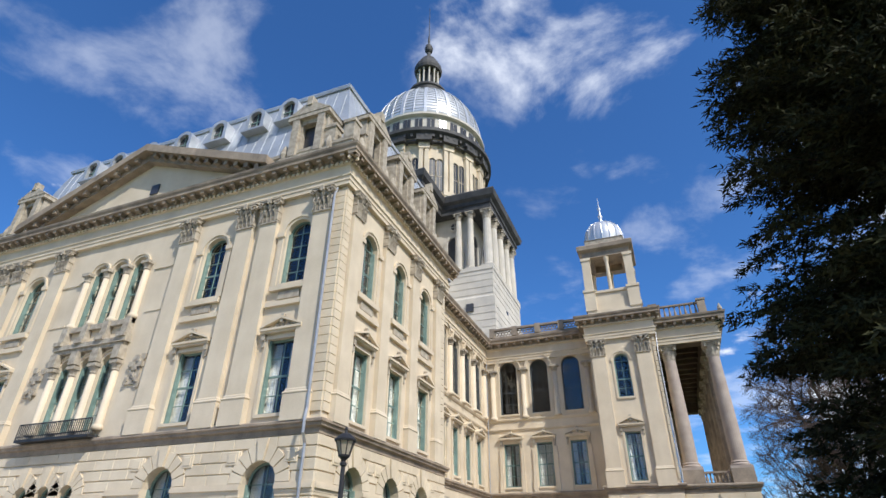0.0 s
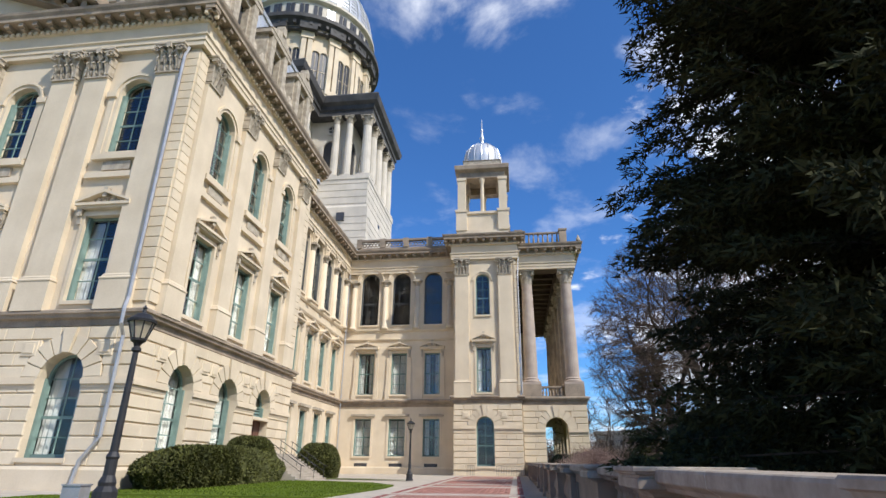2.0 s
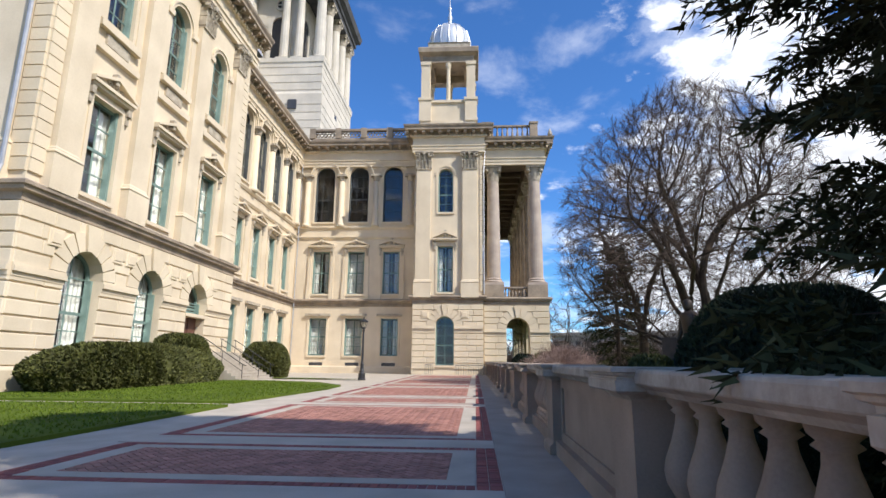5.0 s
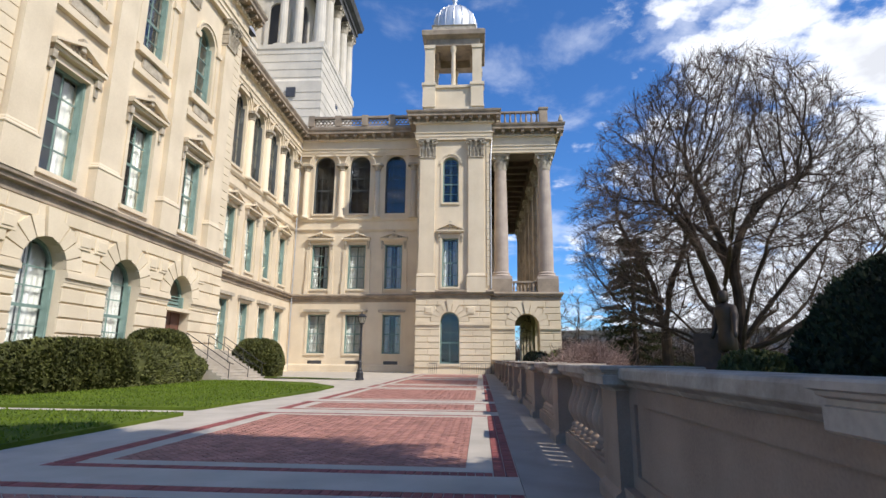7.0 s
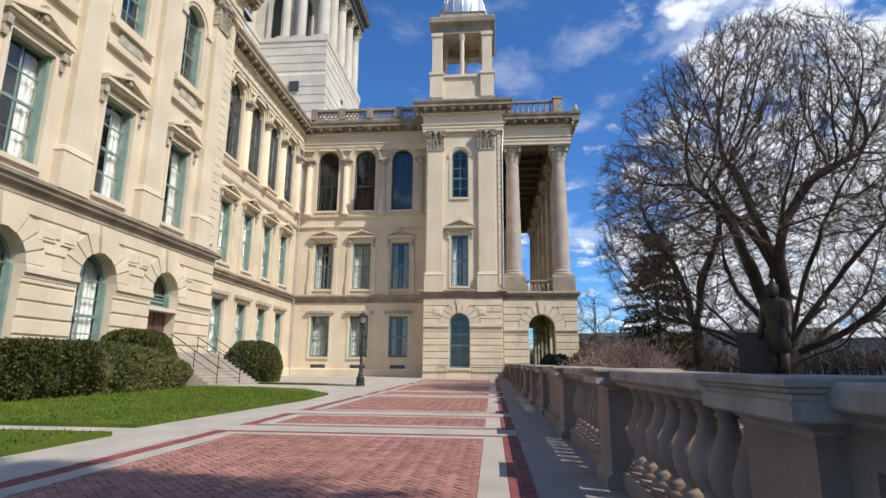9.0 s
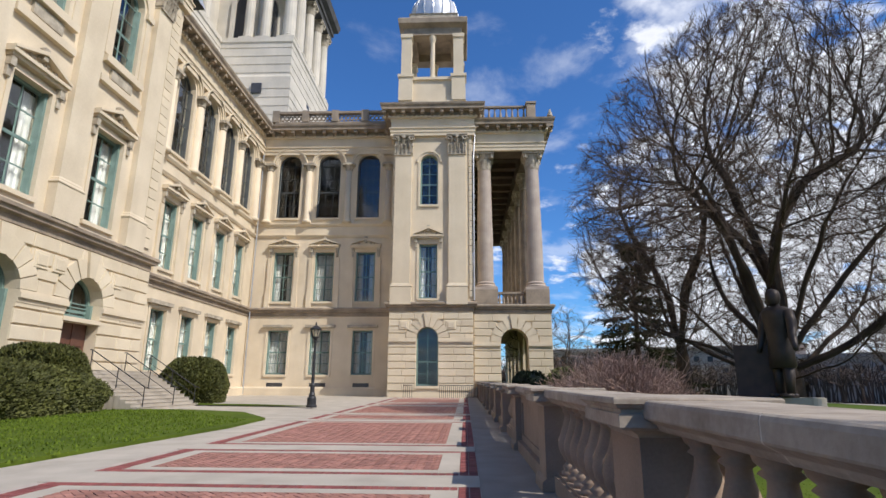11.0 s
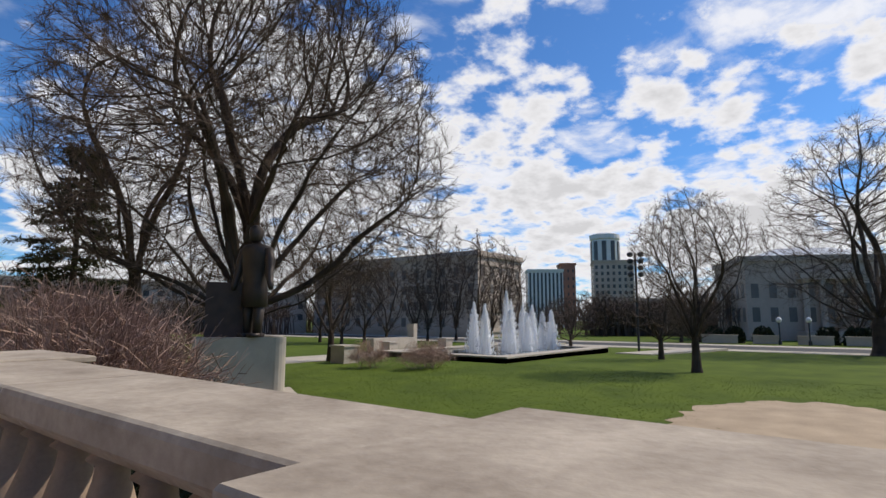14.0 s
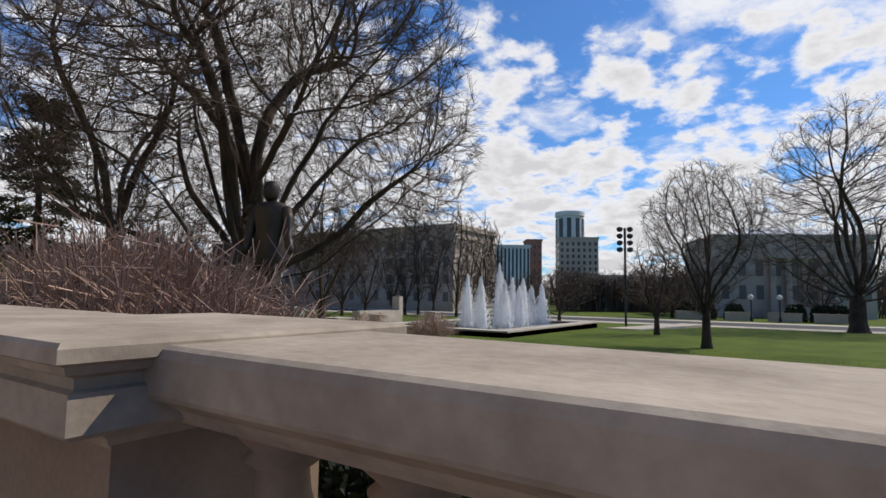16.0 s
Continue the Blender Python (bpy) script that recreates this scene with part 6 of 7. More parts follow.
def conifer(name, x, y, z0, h, rmax, seed, label, mat, whorls, per, nodes, first=0.9, droop=0.25, power=0.75, sprays=3, blades=9, blade=0.17, spray=0.5):
    """A spruce: branches in whorls, side sprays along them, and needles in thin blades along the sprays."""
    rnd = random.Random(seed)
    rng = np.random.RandomState(seed)
    t = thing(name, Matrix.Translation((x, y, z0)), label, "tree")
    tr = Shape()
    tr.tube([(x, y, z0 - 0.2), (x + 0.05, y, z0 + h * 0.5), (x, y, z0 + h)], [h * 0.019, h * 0.012, 0.03], 9)
    base, way = [], []
    for w in range(whorls):
        f = w / whorls
        z = z0 + first + (h - first) * f
        for b in range(per):
            a = rnd.uniform(0, 6.283)
            clump = noise.noise(Vector((math.cos(a) * 2.2, math.sin(a) * 2.2, z * 0.75 + seed)))
            if clump < -0.33 and rnd.random() < 0.72:
                continue
            lump = 1 + 0.26 * clump
            ln = rmax * (1 - f) ** power * rnd.uniform(0.60, 1.02) * lump * min(1.0, 0.88 + f * 1.0) + 0.2
            out = Vector((math.cos(a), math.sin(a), 0))
            pts = []
            bend = rnd.gauss(0, 0.10)
            for i in range(nodes + 1):
                s_ = i / nodes
                pts.append(Vector((x, y, z - droop * ln * s_ + 0.6 * droop * ln * s_ * s_ + rnd.gauss(0, 0.03))) + out * (ln * s_) + Vector((-out.y, out.x, 0)) * (bend * ln * s_ * s_))
            tr.tube([pts[0], pts[nodes // 2], pts[-2]], [0.035 * (1 - f) + 0.010, 0.02 * (1 - f) + 0.008, 0.005], 4)
            for i in range(2, nodes + 1):
                for c in range(sprays):
                    sg = (-1, 1, 0)[c % 3]
                    d = (out * 0.75 + Vector((-out.y, out.x, 0)) * sg * rnd.uniform(0.4, 1.1) + Vector((0, 0, rnd.gauss(-0.25, 0.2)))).normalized()
                    base.append(pts[i])
                    way.append(d)
    base, way = np.repeat(np.array(base), blades, 0), np.repeat(np.array(way), blades, 0)
    m = len(base)
    p = base + way * (rng.rand(m, 1) * spray) + rng.normal(0, 0.035, (m, 3))
    d = way * 0.8 + rng.normal(0, 0.45, (m, 3))
    d /= np.linalg.norm(d, axis=1)[:, None]
    side = np.cross(d, rng.normal(0, 1, (m, 3)))
    side /= np.linalg.norm(side, axis=1)[:, None]
    ln = blade * (0.6 + 0.8 * rng.rand(m, 1))
    v = np.stack([p - side * ln * 0.15, p + d * ln, p + side * ln * 0.15], 1).reshape(-1, 3)
    nd = Shape()
    nd.v = v.tolist()
    nd.f = np.arange(3 * m).reshape(-1, 3).tolist()
    part("trunk", tr, BARK, t)
    tagged(part("crown", nd, mat, t), kind="stuff")
    return t


conifer("spruce_tree", 6.0, 10.0, -0.95, 19.0, 4.5, 21, "tall dark spruce close behind the balustrade", NEEDLE, 92, 12, 14, 1.4, 0.28, 0.32, 4, 22, 0.13, 0.45)
conifer("spruce_tree", 12.5, 57.0, -1.0, 13.5, 4.0, 22, "thin drooping spruce beside the large bare tree", NEEDLE, 22, 6, 8, 1.5, 0.34, 0.7, 3, 10, 0.26, 0.7)
bare_tree(13.0, 39.6, -0.97, 19.9, 0.62, 31, "large bare spreading tree with a thick short trunk", 15, 10500, 0.43, 0.15, "dome", "", 0.0092, ((-0.55, 0.42, 8.0), (2.6, 0.25, 6.0), (0.3, 0.5, 5.0)), (-2.9, -4.6, 4.6, 7.4), 5)
bare_tree(11.6, 46.5, -0.97, 17.0, 0.34, 32, "slender bare tree behind the large one", 13, 1500, 0.3, 0.25, "vase")
bare_tree(31.2, 26.8, -1.0, 9.6, 0.20, 33, "small bare vase-shaped park tree", 26, 2300, 0.33, 0.17, "vase", "park trees", 0.008, (), None, 3)
bare_tree(40.5, 31.2, -1.05, 7.0, 0.16, 34, "small bare park tree with a rounded crown", 9, 500, 0.38, 0.2, "dome", "park trees", 0.013)
bare_tree(60.8, 18.6, -1.35, 21.5, 0.62, 35, "large bare tree at the edge of the lawn", 18, 3000, 0.42, 0.14, "dome", "park trees", 0.014, (), None, 3)
bare_tree(46.0, 40.5, -1.1, 5.0, 0.14, 36, "low bare ornamental tree beyond the fountain", 9, 500, 0.55, 0.2, "dome", "park trees", 0.013)
bare_tree(24.0, 47.0, -1.0, 9.0, 0.20, 37, "bare park tree near the lawn's edge", 9, 500, 0.36, 0.2, "vase", "park trees", 0.014)
bare_tree(8.5, 82.0, -1.0, 12.0, 0.25, 38, "bare tree beyond the portico", 9, 400, 0.38, 0.18, "dome", "far bare trees", 0.022)
bare_tree(13.5, 92.0, -1.0, 13.0, 0.25, 39, "bare tree beyond the portico", 9, 400, 0.38, 0.18, "dome", "far bare trees", 0.022)
bare_tree(21.0, 84.0, -1.0, 11.0, 0.25, 40, "bare tree far behind the bushes", 9, 400, 0.38, 0.18, "dome", "far bare trees", 0.022)
bare_tree(31.0, 78.0, -1.0, 12.0, 0.25, 41, "bare tree far behind the statue", 9, 400, 0.38, 0.18, "dome", "far bare trees", 0.022)


def view(px, dist, eye=(0.39, 20.65), yaw=-55.7, f=962.0):
    """A place at a distance along a bearing of the park view."""
    a = radians(-yaw) + math.atan((px - 784) / f)
    return eye[0] + math.sin(a) * dist, eye[1] + math.cos(a) * dist


for i, (px, d, h) in enumerate(((690, 74, 13), (712, 76, 16), (735, 76, 17.5), (762, 78, 17), (800, 72, 15.5), (825, 80, 16), (850, 75, 14.5), (868, 78, 13.5), (560, 62, 10), (600, 66, 11), (640, 64, 10), (520, 68, 11))):
    x, y = view(px, d)
    narrow = i < 8
    bare_tree(x, y, -1.5, h, 0.18, 50 + i, "tall narrow bare poplar before the office block" if narrow else "bare tree before the office block", 10, 600 if narrow else 600, 0.115 if narrow else 0.36, 0.07 if narrow else 0.16, "spindle" if narrow else "vase", "poplars" if narrow else "far bare trees", 0.017, (), None, 4 if narrow else 3)
for i, (px, d, h) in enumerate(((985, 120, 9), (1020, 110, 9), (1150, 85, 9), (1180, 88, 8), (1440, 95, 8), (940, 125, 9))):
    x, y = view(px, d)
    bare_tree(x, y, -1.5, h, 0.2, 70 + i, "distant brown bare tree across the road", 8, 320, 0.42, 0.15, "dome", "far bare trees", 0.035, (), None, 3)


# ---- shrub of bare reddish twigs ----
def twig_shrub(x, y, rx, ry, z0, z1, count, seed, label):
    rnd = random.Random(seed)
    t = thing("twig_shrub", Matrix.Translation((x, y, z0)), label, "shrub")
    s = Shape()
    for i in range(count):
        a, k = rnd.uniform(0, 6.283), math.sqrt(rnd.random())
        ex, ey = x + rx * k * math.cos(a), y + ry * k * math.sin(a)
        b = Vector((ex * 0.75 + x * 0.25, ey * 0.75 + y * 0.25, z0 + rnd.uniform(0.0, 1.6)))
        hh = (z1 - z0) * (1 - 0.35 * k * k) * rnd.uniform(0.55, 1.05)
        e = Vector((ex + rnd.gauss(0, 0.35), ey + rnd.gauss(0, 0.35), z0 + hh))
        m_ = (b + e) / 2 + Vector((rnd.gauss(0, 0.12), rnd.gauss(0, 0.12), 0.1))
        r = rnd.uniform(0.004, 0.009)
        s.tube([b, m_, e], [r * 1.4, r, r * 0.6], 3)
        for c in range(3):
            q = m_.lerp(e, rnd.uniform(0.1, 0.9))
            s.tube([q, q + Vector((rnd.gauss(0, 0.16), rnd.gauss(0, 0.16), rnd.uniform(-0.02, 0.28)))], [r * 0.8, r * 0.5], 3)
    tagged(part("stem_mass", s, TWIG, t), kind="stuff")
    return t


twig_shrub(3.05, 28.2, 1.1, 2.4, -0.95, 2.10, 9500, 81, "dense reddish-brown leafless shrub behind the balustrade")
for i, (px, d) in enumerate(((620, 30), (712, 29), (735, 30.5))):
    x, y = view(px, d)
    twig_shrub(x, y, 1.2, 0.9, -1.0, -0.25, 350, 84 + i, "low grey-brown leafless shrub by the path")

# ---- statue on its pedestal ----
SX, SY = 10.55, 35.9
ST = Matrix.Translation((SX + 0.03, SY - 0.56, 1.1)) @ Matrix.Rotation(radians(-75), 4, "Z")
s = Shape(ST @ Matrix.Diagonal((1.0, 0.72, 1.0, 1)))
s.lathe([(0.40, 0.95), (0.47, 1.0), (0.45, 1.5), (0.42, 1.9), (0.47, 2.3), (0.53, 2.65), (0.54, 2.82), (0.44, 2.96), (0.18, 3.03), (0.15, 3.12)], 0, 0, 20)
s.m = ST @ Matrix.Translation((0, -0.04, 0)) @ Matrix.Diagonal((0.92, 1.06, 1.0, 1))
s.lathe([(0.14, 3.05), (0.20, 3.14), (0.235, 3.30), (0.24, 3.42), (0.20, 3.55), (0.10, 3.62), (0.02, 3.64)], 0, 0, 16)
s.m = ST
for sx in (-1, 1):
    s.tube([(sx * 0.47, 0, 2.82), (sx * 0.60, -0.02, 2.45), (sx * 0.64, -0.10, 2.0), (sx * (0.86 if sx > 0 else 0.6), -0.28, 1.66), (sx * (0.95 if sx > 0 else 0.6), -0.34, 1.5)], [0.17, 0.16, 0.135, 0.10, 0.07], 10)
    s.tube([(sx * 0.2, -0.03, 0.0), (sx * 0.2, -0.02, 0.55), (sx * 0.21, 0, 1.1)], [0.13, 0.16, 0.2], 10)
    s.box(sx * 0.2 - 0.13, sx * 0.2 + 0.13, -0.36, 0.14, 0.0, 0.13)
whole("statue", s, BRONZE, "dark bronze standing statue on a granite pedestal", "statue", smooth=True)
pd = thing("statue_pedestal", Matrix.Translation((SX, SY, -0.95)), "stone pedestal with a dark granite block and rounded corners", "pedestal")
R30 = Matrix.Translation((SX, SY, 0)) @ Matrix.Rotation(radians(-30), 4, "Z")
s = Shape(R30).box(-1.45, 1.0, -0.8, 0.8, -0.95, 1.1)
part("base_block", s, CONCRETE, pd)
for cx_, cy_ in ((1.0, -0.45), (1.0, 0.45)):
    s = Shape(R30).lathe([(0.36, -0.95), (0.36, 1.1)], cx_, cy_, 20)
    part("rounded_pilaster", s, CONCRETE, pd)
s = Shape(R30).box(-1.9, 1.75, -1.3, 1.3, -0.98, -0.72)
part("bottom_step", s, CONCRETE, pd)
s = Shape(R30).box(-1.15, 0.25, -0.2, 0.75, 1.1, 2.85)
part("granite_block", s, GRANITE, pd, "polished brown granite block")

# ---- fountain ----
ft = thing("fountain", Matrix.Translation((36.5, 42, -1.0)), "rectangular fountain basin with a row of white jets", "fountain")
FX, FY, FX2, FY2 = 29.8, 37.4, 46.8, 48.5
s = Shape()
s.sweep([(0.0, -1.1), (0.0, -0.72), (-0.35, -0.72), (-0.35, -1.1)], [(FX, FY), (FX2, FY), (FX2, FY2), (FX, FY2)], True)
part("basin_rim", s, GRANITE, ft)
s = Shape()
s.sweep([(0.3, -1.1), (0.3, -0.62), (-0.9, -0.62), (-0.9, -0.72), (0.0, -0.72), (0.0, -1.1)], [(FX + 0.3, FY + 0.3), (FX2 - 0.3, FY + 0.3), (FX2 - 0.3, FY2 - 0.3), (FX + 0.3, FY2 - 0.3)], True)
part("coping", s, CONCRETE, ft)
s = Shape().box(FX + 0.4, FX2 - 0.4, FY + 0.4, FY2 - 0.4, -1.0, -0.75)
part("water", s, POOL, ft)
rnd = random.Random(9)
for i, (jx, jy, h) in enumerate(((32.2, 41.0, 3.1), (33.3, 43.0, 3.3), (34.2, 40.6, 2.9), (35.5, 42.0, 4.2), (36.5, 41.0, 2.7), (37.4, 43.2, 3.6), (38.2, 41.8, 3.3), (39.2, 43.5, 3.4), (39.4, 40.9, 2.9), (40.6, 42.6, 2.8))):
    jx, h = 32.9 + (jx - 32.2) * 1.42, h * 1.12
    s = Shape()
    s.lathe([(0.46, -0.75), (0.38, -0.75 + h * 0.35), (0.20, -0.75 + h * 0.75), (0.05, -0.75 + h)], jx, jy, 10)
    for k in range(620):
        f = rnd.random()
        r = (0.72 * (1 - f) ** 0.8 + 0.06) * math.sqrt(rnd.random()) * 1.1
        a = rnd.uniform(0, 6.283)
        p = Vector((jx + r * math.cos(a), jy + r * math.sin(a), -0.75 + h * f * rnd.uniform(0.9, 1.03)))
        e = rnd.uniform(0.02, 0.055)
        s.add([p + Vector((e, 0, 0)), p + Vector((-e * 0.5, e * 0.8, 0)), p + Vector((-e * 0.5, -e * 0.8, 0)), p + Vector((0, 0, e * 2.6)), p - Vector((0, 0, e * 2.6))], [(0, 1, 3), (1, 2, 3), (2, 0, 3), (1, 0, 4), (2, 1, 4), (0, 2, 4)])
    part("water_jet", s, WATER, ft, "white foaming jet")

# ---- floodlight pole, road, paths ----
px_, py_ = 50.6, 36.0
t = thing("floodlight_pole", Matrix.Translation((px_, py_, -1.2)), "dark pole with a cluster of floodlights", "floodlight")
part("pole", Shape().tube([(px_, py_, -1.3), (px_, py_, 7.8)], 0.11, 8), IRON, t)
for k in range(4):
    for sx in (-0.4, 0.4):
        s = Shape().lathe([(0.12, 5.6 + k * 0.62), (0.27, 5.75 + k * 0.62), (0.27, 5.95 + k * 0.62), (0.1, 6.05 + k * 0.62)], px_ - sx * 0.55, py_ + sx, 10)
        part("floodlight", s, IRON, t)


def ground_strip(pts, z, name, mat, label, category):
    s = Shape().add([(x, y, z) for x, y in pts] + [(x, y, z - 0.2) for x, y in pts], [tuple(range(4)), (0, 1, 5, 4), (1, 2, 6, 5), (2, 3, 7, 6), (3, 0, 4, 7)])
    whole(name, s, mat, label, category, kind="structure")


ground_strip([(64, -200), (73, -200), (73, 300), (64, 300)], -1.36, "road", ASPHALT, "asphalt street behind the park", "road")
ground_strip([(60.5, -200), (64, -200), (64, 300), (60.5, 300)], -1.30, "pavement", CONCRETE, "pale concrete pavement along the street", "pavement")
ground_strip([(73, -200), (77, -200), (77, 300), (73, 300)], -1.33, "pavement", CONCRETE, "pale concrete pavement along the street", "pavement")
ground_strip([(17, 47.5), (60, 47.5), (60, 52.0), (17, 52.0)], -0.97, "pavement", CONCRETE, "pale concrete path behind the fountain", "path")
ground_strip([(46, 33.6), (60.5, 30.5), (60.5, 33), (46, 36.5)], -1.06, "pavement", CONCRETE, "pale concrete path by the fountain", "path")
s = Shape()
rnd = random.Random(3)
ring = []
for i in range(90):
    a = 2 * math.pi * i / 90
    k = 1 + 0.30 * noise.noise(Vector((math.cos(a) * 2, math.sin(a) * 2, 5))) + 0.13 * noise.noise(Vector((math.cos(a) * 9, math.sin(a) * 9, 2)))
    ring.append((17.6 + 4.6 * k * math.cos(a), 20.6 + 3.4 * k * math.sin(a), park_z(17.6 + 4.6 * k * math.cos(a)) + 0.012))
s.add(ring, [tuple(range(90))])
whole("bare_patch", s, SOIL, "bare sandy earth patch in the lawn", "earth", kind="structure")
s = Shape()
for i in range(40000):
    x, y = rnd.uniform(5, 30), rnd.uniform(15, 45)
    if ((x - 17.6) / 4.6) ** 2 + ((y - 20.6) / 3.4) ** 2 < rnd.uniform(0.55, 1.15):
        continue
    z = park_z(x) - 0.005
    a, h, w = rnd.uniform(0, 6.3), rnd.uniform(0.015, 0.035), rnd.uniform(0.012, 0.025)
    ca, sa = math.cos(a) * w, math.sin(a) * w
    s.add([(x - ca, y - sa, z), (x + ca, y + sa, z), (x + rnd.uniform(-0.04, 0.04), y + rnd.uniform(-0.04, 0.04), z + h)], [(0, 1, 2)])
whole("grass", s, GRASS, "short green grass of the park lawn", "grass", kind="stuff")
for px, d, w, h in ((573, 34, 1.2, 1.0), (650, 42, 0.9, 0.9), (748, 47, 0.9, 1.0)):
    x, y = view(px, d)
    s = Shape().box(x - w / 2, x + w / 2, y - w / 2, y + w / 2, -1.0, -1.0 + h).box(x - w / 2 - 0.08, x + w / 2 + 0.08, y - w / 2 - 0.08, y + w / 2 + 0.08, -1.0 + h, -0.9 + h)
    whole("stone_post", s, CONCRETE, "pale square stone post by the path", "post", "posts by the path")
x, y = view(655, 48)
s = Shape().box(x - 2.8, x + 2.8, y - 0.4, y + 0.4, -1.0, 0.1).box(x + 2.3, x + 2.8, y - 0.4, y + 0.4, 0.1, 1.3)
whole("low_wall", s, CONCRETE, "low pale stone wall by the path", "wall")


# low wall, shrubs and globe lamps along the far side of the street
for i, px in enumerate((1185, 1270, 1345, 1425)):
    (x0, y0), (x1, y1) = view(px, 84), view(px + (60 if i != 1 else 45), 84)
    an = math.atan2(y1 - y0, x1 - x0)
    m = Matrix.Translation((x0, y0, -1.4)) @ Matrix.Rotation(an, 4, "Z")
    ln = math.hypot(x1 - x0, y1 - y0)
    s = Shape(m).box(0, ln, -0.2, 0.2, 0, 1.0).box(-0.1, ln + 0.1, -0.28, 0.28, 1.0, 1.15)
    whole("low_wall", s, FAR_STONE, "low brown stone wall across the street", "wall", "street walls")
for i, px in enumerate((1205, 1240, 1288, 1395, 1440, 1470)):
    x, y = view(px, 87)
    hedge("low_bush", x, y, 1.3, 1.1, -1.5, 0.6, YEW, 60 + i, 700, "small dark clipped bush before the stone building", "bush", 2.2, 0.16, "bushes across the street")
for px in (1316, 1366):
    x, y = view(px, 82)
    t = thing("globe_lamp", Matrix.Translation((x, y, -1.4)), "dark iron lamp post with a pale globe", "street lamp", "globe lamps")
    part("pole", Shape().lathe([(0.22, -1.4), (0.2, -0.9), (0.09, -0.7), (0.08, 1.3), (0.14, 1.4)], x, y, 10), IRON, t)
    part("globe", Shape().lathe([(0.1, 1.4), (0.28, 1.55), (0.34, 1.75), (0.28, 1.95), (0.08, 2.1)], x, y, 12), FAR_WHITE, t, "pale frosted globe", True)

# ---- city ----
def block_building(name, corner, yaw, w, dpt, h, mat, cols, rows, label, win_w=0.5, win_h=0.6, z0=-1.6, flat=True, base=2.5, top=1.5, win_mat=FAR_GLASS):
    """A far building with its windows; local x runs along the face that is seen."""
    m = Matrix.Translation((corner[0], corner[1], z0)) @ Matrix.Rotation(radians(yaw), 4, "Z")
    t = thing(name, m, label, "building")
    s = Shape(m).box(0, w, 0, dpt, 0, h)
    part("wall", s, mat, t)
    s = Shape(m).box(-0.4, w + 0.4, -0.4, dpt + 0.4, h - 0.6, h + 0.3)
    part("cornice", s, mat, t)
    cw, rh = w / cols, (h - base - top) / rows
    for r in range(rows):
        for c in range(cols):
            x0 = c * cw + cw * (1 - win_w) / 2
            zz = base + r * rh + rh * (1 - win_h) / 2
            s = Shape(m).box(x0, x0 + cw * win_w, -0.05, 0.12, zz, zz + rh * win_h)
            wd = part("window", s, win_mat, t)
    nd = max(1, round(dpt / cw))
    for r in range(rows):
        for c in range(nd):
            y0 = c * dpt / nd + dpt / nd * (1 - win_w) / 2
            zz = base + r * rh + rh * (1 - win_h) / 2
            s = Shape(m).box(w - 0.12, w + 0.05, y0, y0 + dpt / nd * win_w, zz, zz + rh * win_h)
            part("window", s, win_mat, t)
            s = Shape(m).box(-0.05, 0.12, y0, y0 + dpt / nd * win_w, zz, zz + rh * win_h)
            part("window", s, win_mat, t)
    return t, m


face = -55.7
# long stone office block beyond the fountain
ob_, om_ = block_building("office_block", (79.7, 72.9), 0, 15.3, 44, 15.2, FAR_STONE, 5, 4, "long tan stone office block behind bare trees", 0.36, 0.55, -1.6, True, 1.2, 1.8, OFFICE_GLASS)
for z in (1.0, 4.6, 13.0):
    part("string_course", Shape(om_).box(-0.18, 15.48, -0.18, 44.18, z, z + 0.35), FAR_STONE, ob_)
a = view(884, 230)
block_building("slab_building", a, face, 14.5, 12, 24.5, FAR_WHITE, 9, 1, "white slab building with dark vertical strips", 0.5, 1.0, -2, True, 1.0, 1.2)
a = view(941, 250)
block_building("brick_building", a, face, 6.5, 10, 28.5, FAR_BRICK, 3, 7, "red brick apartment tower", 0.3, 0.4)
a = view(998, 270)
tb, tm = block_building("tower_building", a, face - 8, 18.5, 16, 31.5, FAR_STONE, 7, 9, "tan stone tower block", 0.45, 0.55)
tw = thing("round_tower", Matrix.Identity(4), "round pale hotel tower with dark vertical recesses", "building")
cx_, cy_ = view(1018, 330)
part("shaft", Shape().lathe([(8.0, -2), (8.0, 48), (8.6, 48.5), (8.6, 51), (6.0, 52)], cx_, cy_, 24), FAR_WHITE, tw)
for i in range(10):
    an = 2 * math.pi * i / 10
    m = Matrix.Translation((cx_, cy_, 0)) @ Matrix.Rotation(an, 4, "Z")
    part("window_strip", Shape(m).box(-1.2, 1.2, -8.3, -7.5, 4, 47), FAR_GLASS, tw)
# library-like stone building across the street
a = view(1262, 100)
lb, lm = block_building("stone_building", a, face - 8, 24, 16, 13.2, FAR_STONE, 9, 2, "brown stone classical building with a portal", 0.42, 0.6, -1.5, True, 2.2, 3.4, OFFICE_GLASS)
s = Shape(lm)
p = [(1, 1, 13.4), (23, 1, 13.4), (23, 15, 13.4), (1, 15, 13.4), (8, 8, 15.6), (16, 8, 15.6), (16, 11, 15.6), (8, 11, 15.6)]
s.add(p, [(0, 1, 5, 4), (1, 2, 6, 5), (2, 3, 7, 6), (3, 0, 4, 7), (4, 5, 6, 7)])
part("roof", s, ZINC, lb)
for c in range(4):
    xx = 8.4 + c * 2.4
    part("column", Shape(lm).lathe([(0.5, 1.5), (0.42, 9.0), (0.6, 9.6)], xx, -0.6, 10), FAR_STONE, lb)
part("portal_beam", Shape(lm).box(7.4, 16.6, -1.2, 0, 9.6, 10.8), FAR_STONE, lb)
part("portal_steps", Shape(lm).box(7.0, 17.0, -3.2, 0, 0, 1.5), FAR_STONE, lb)
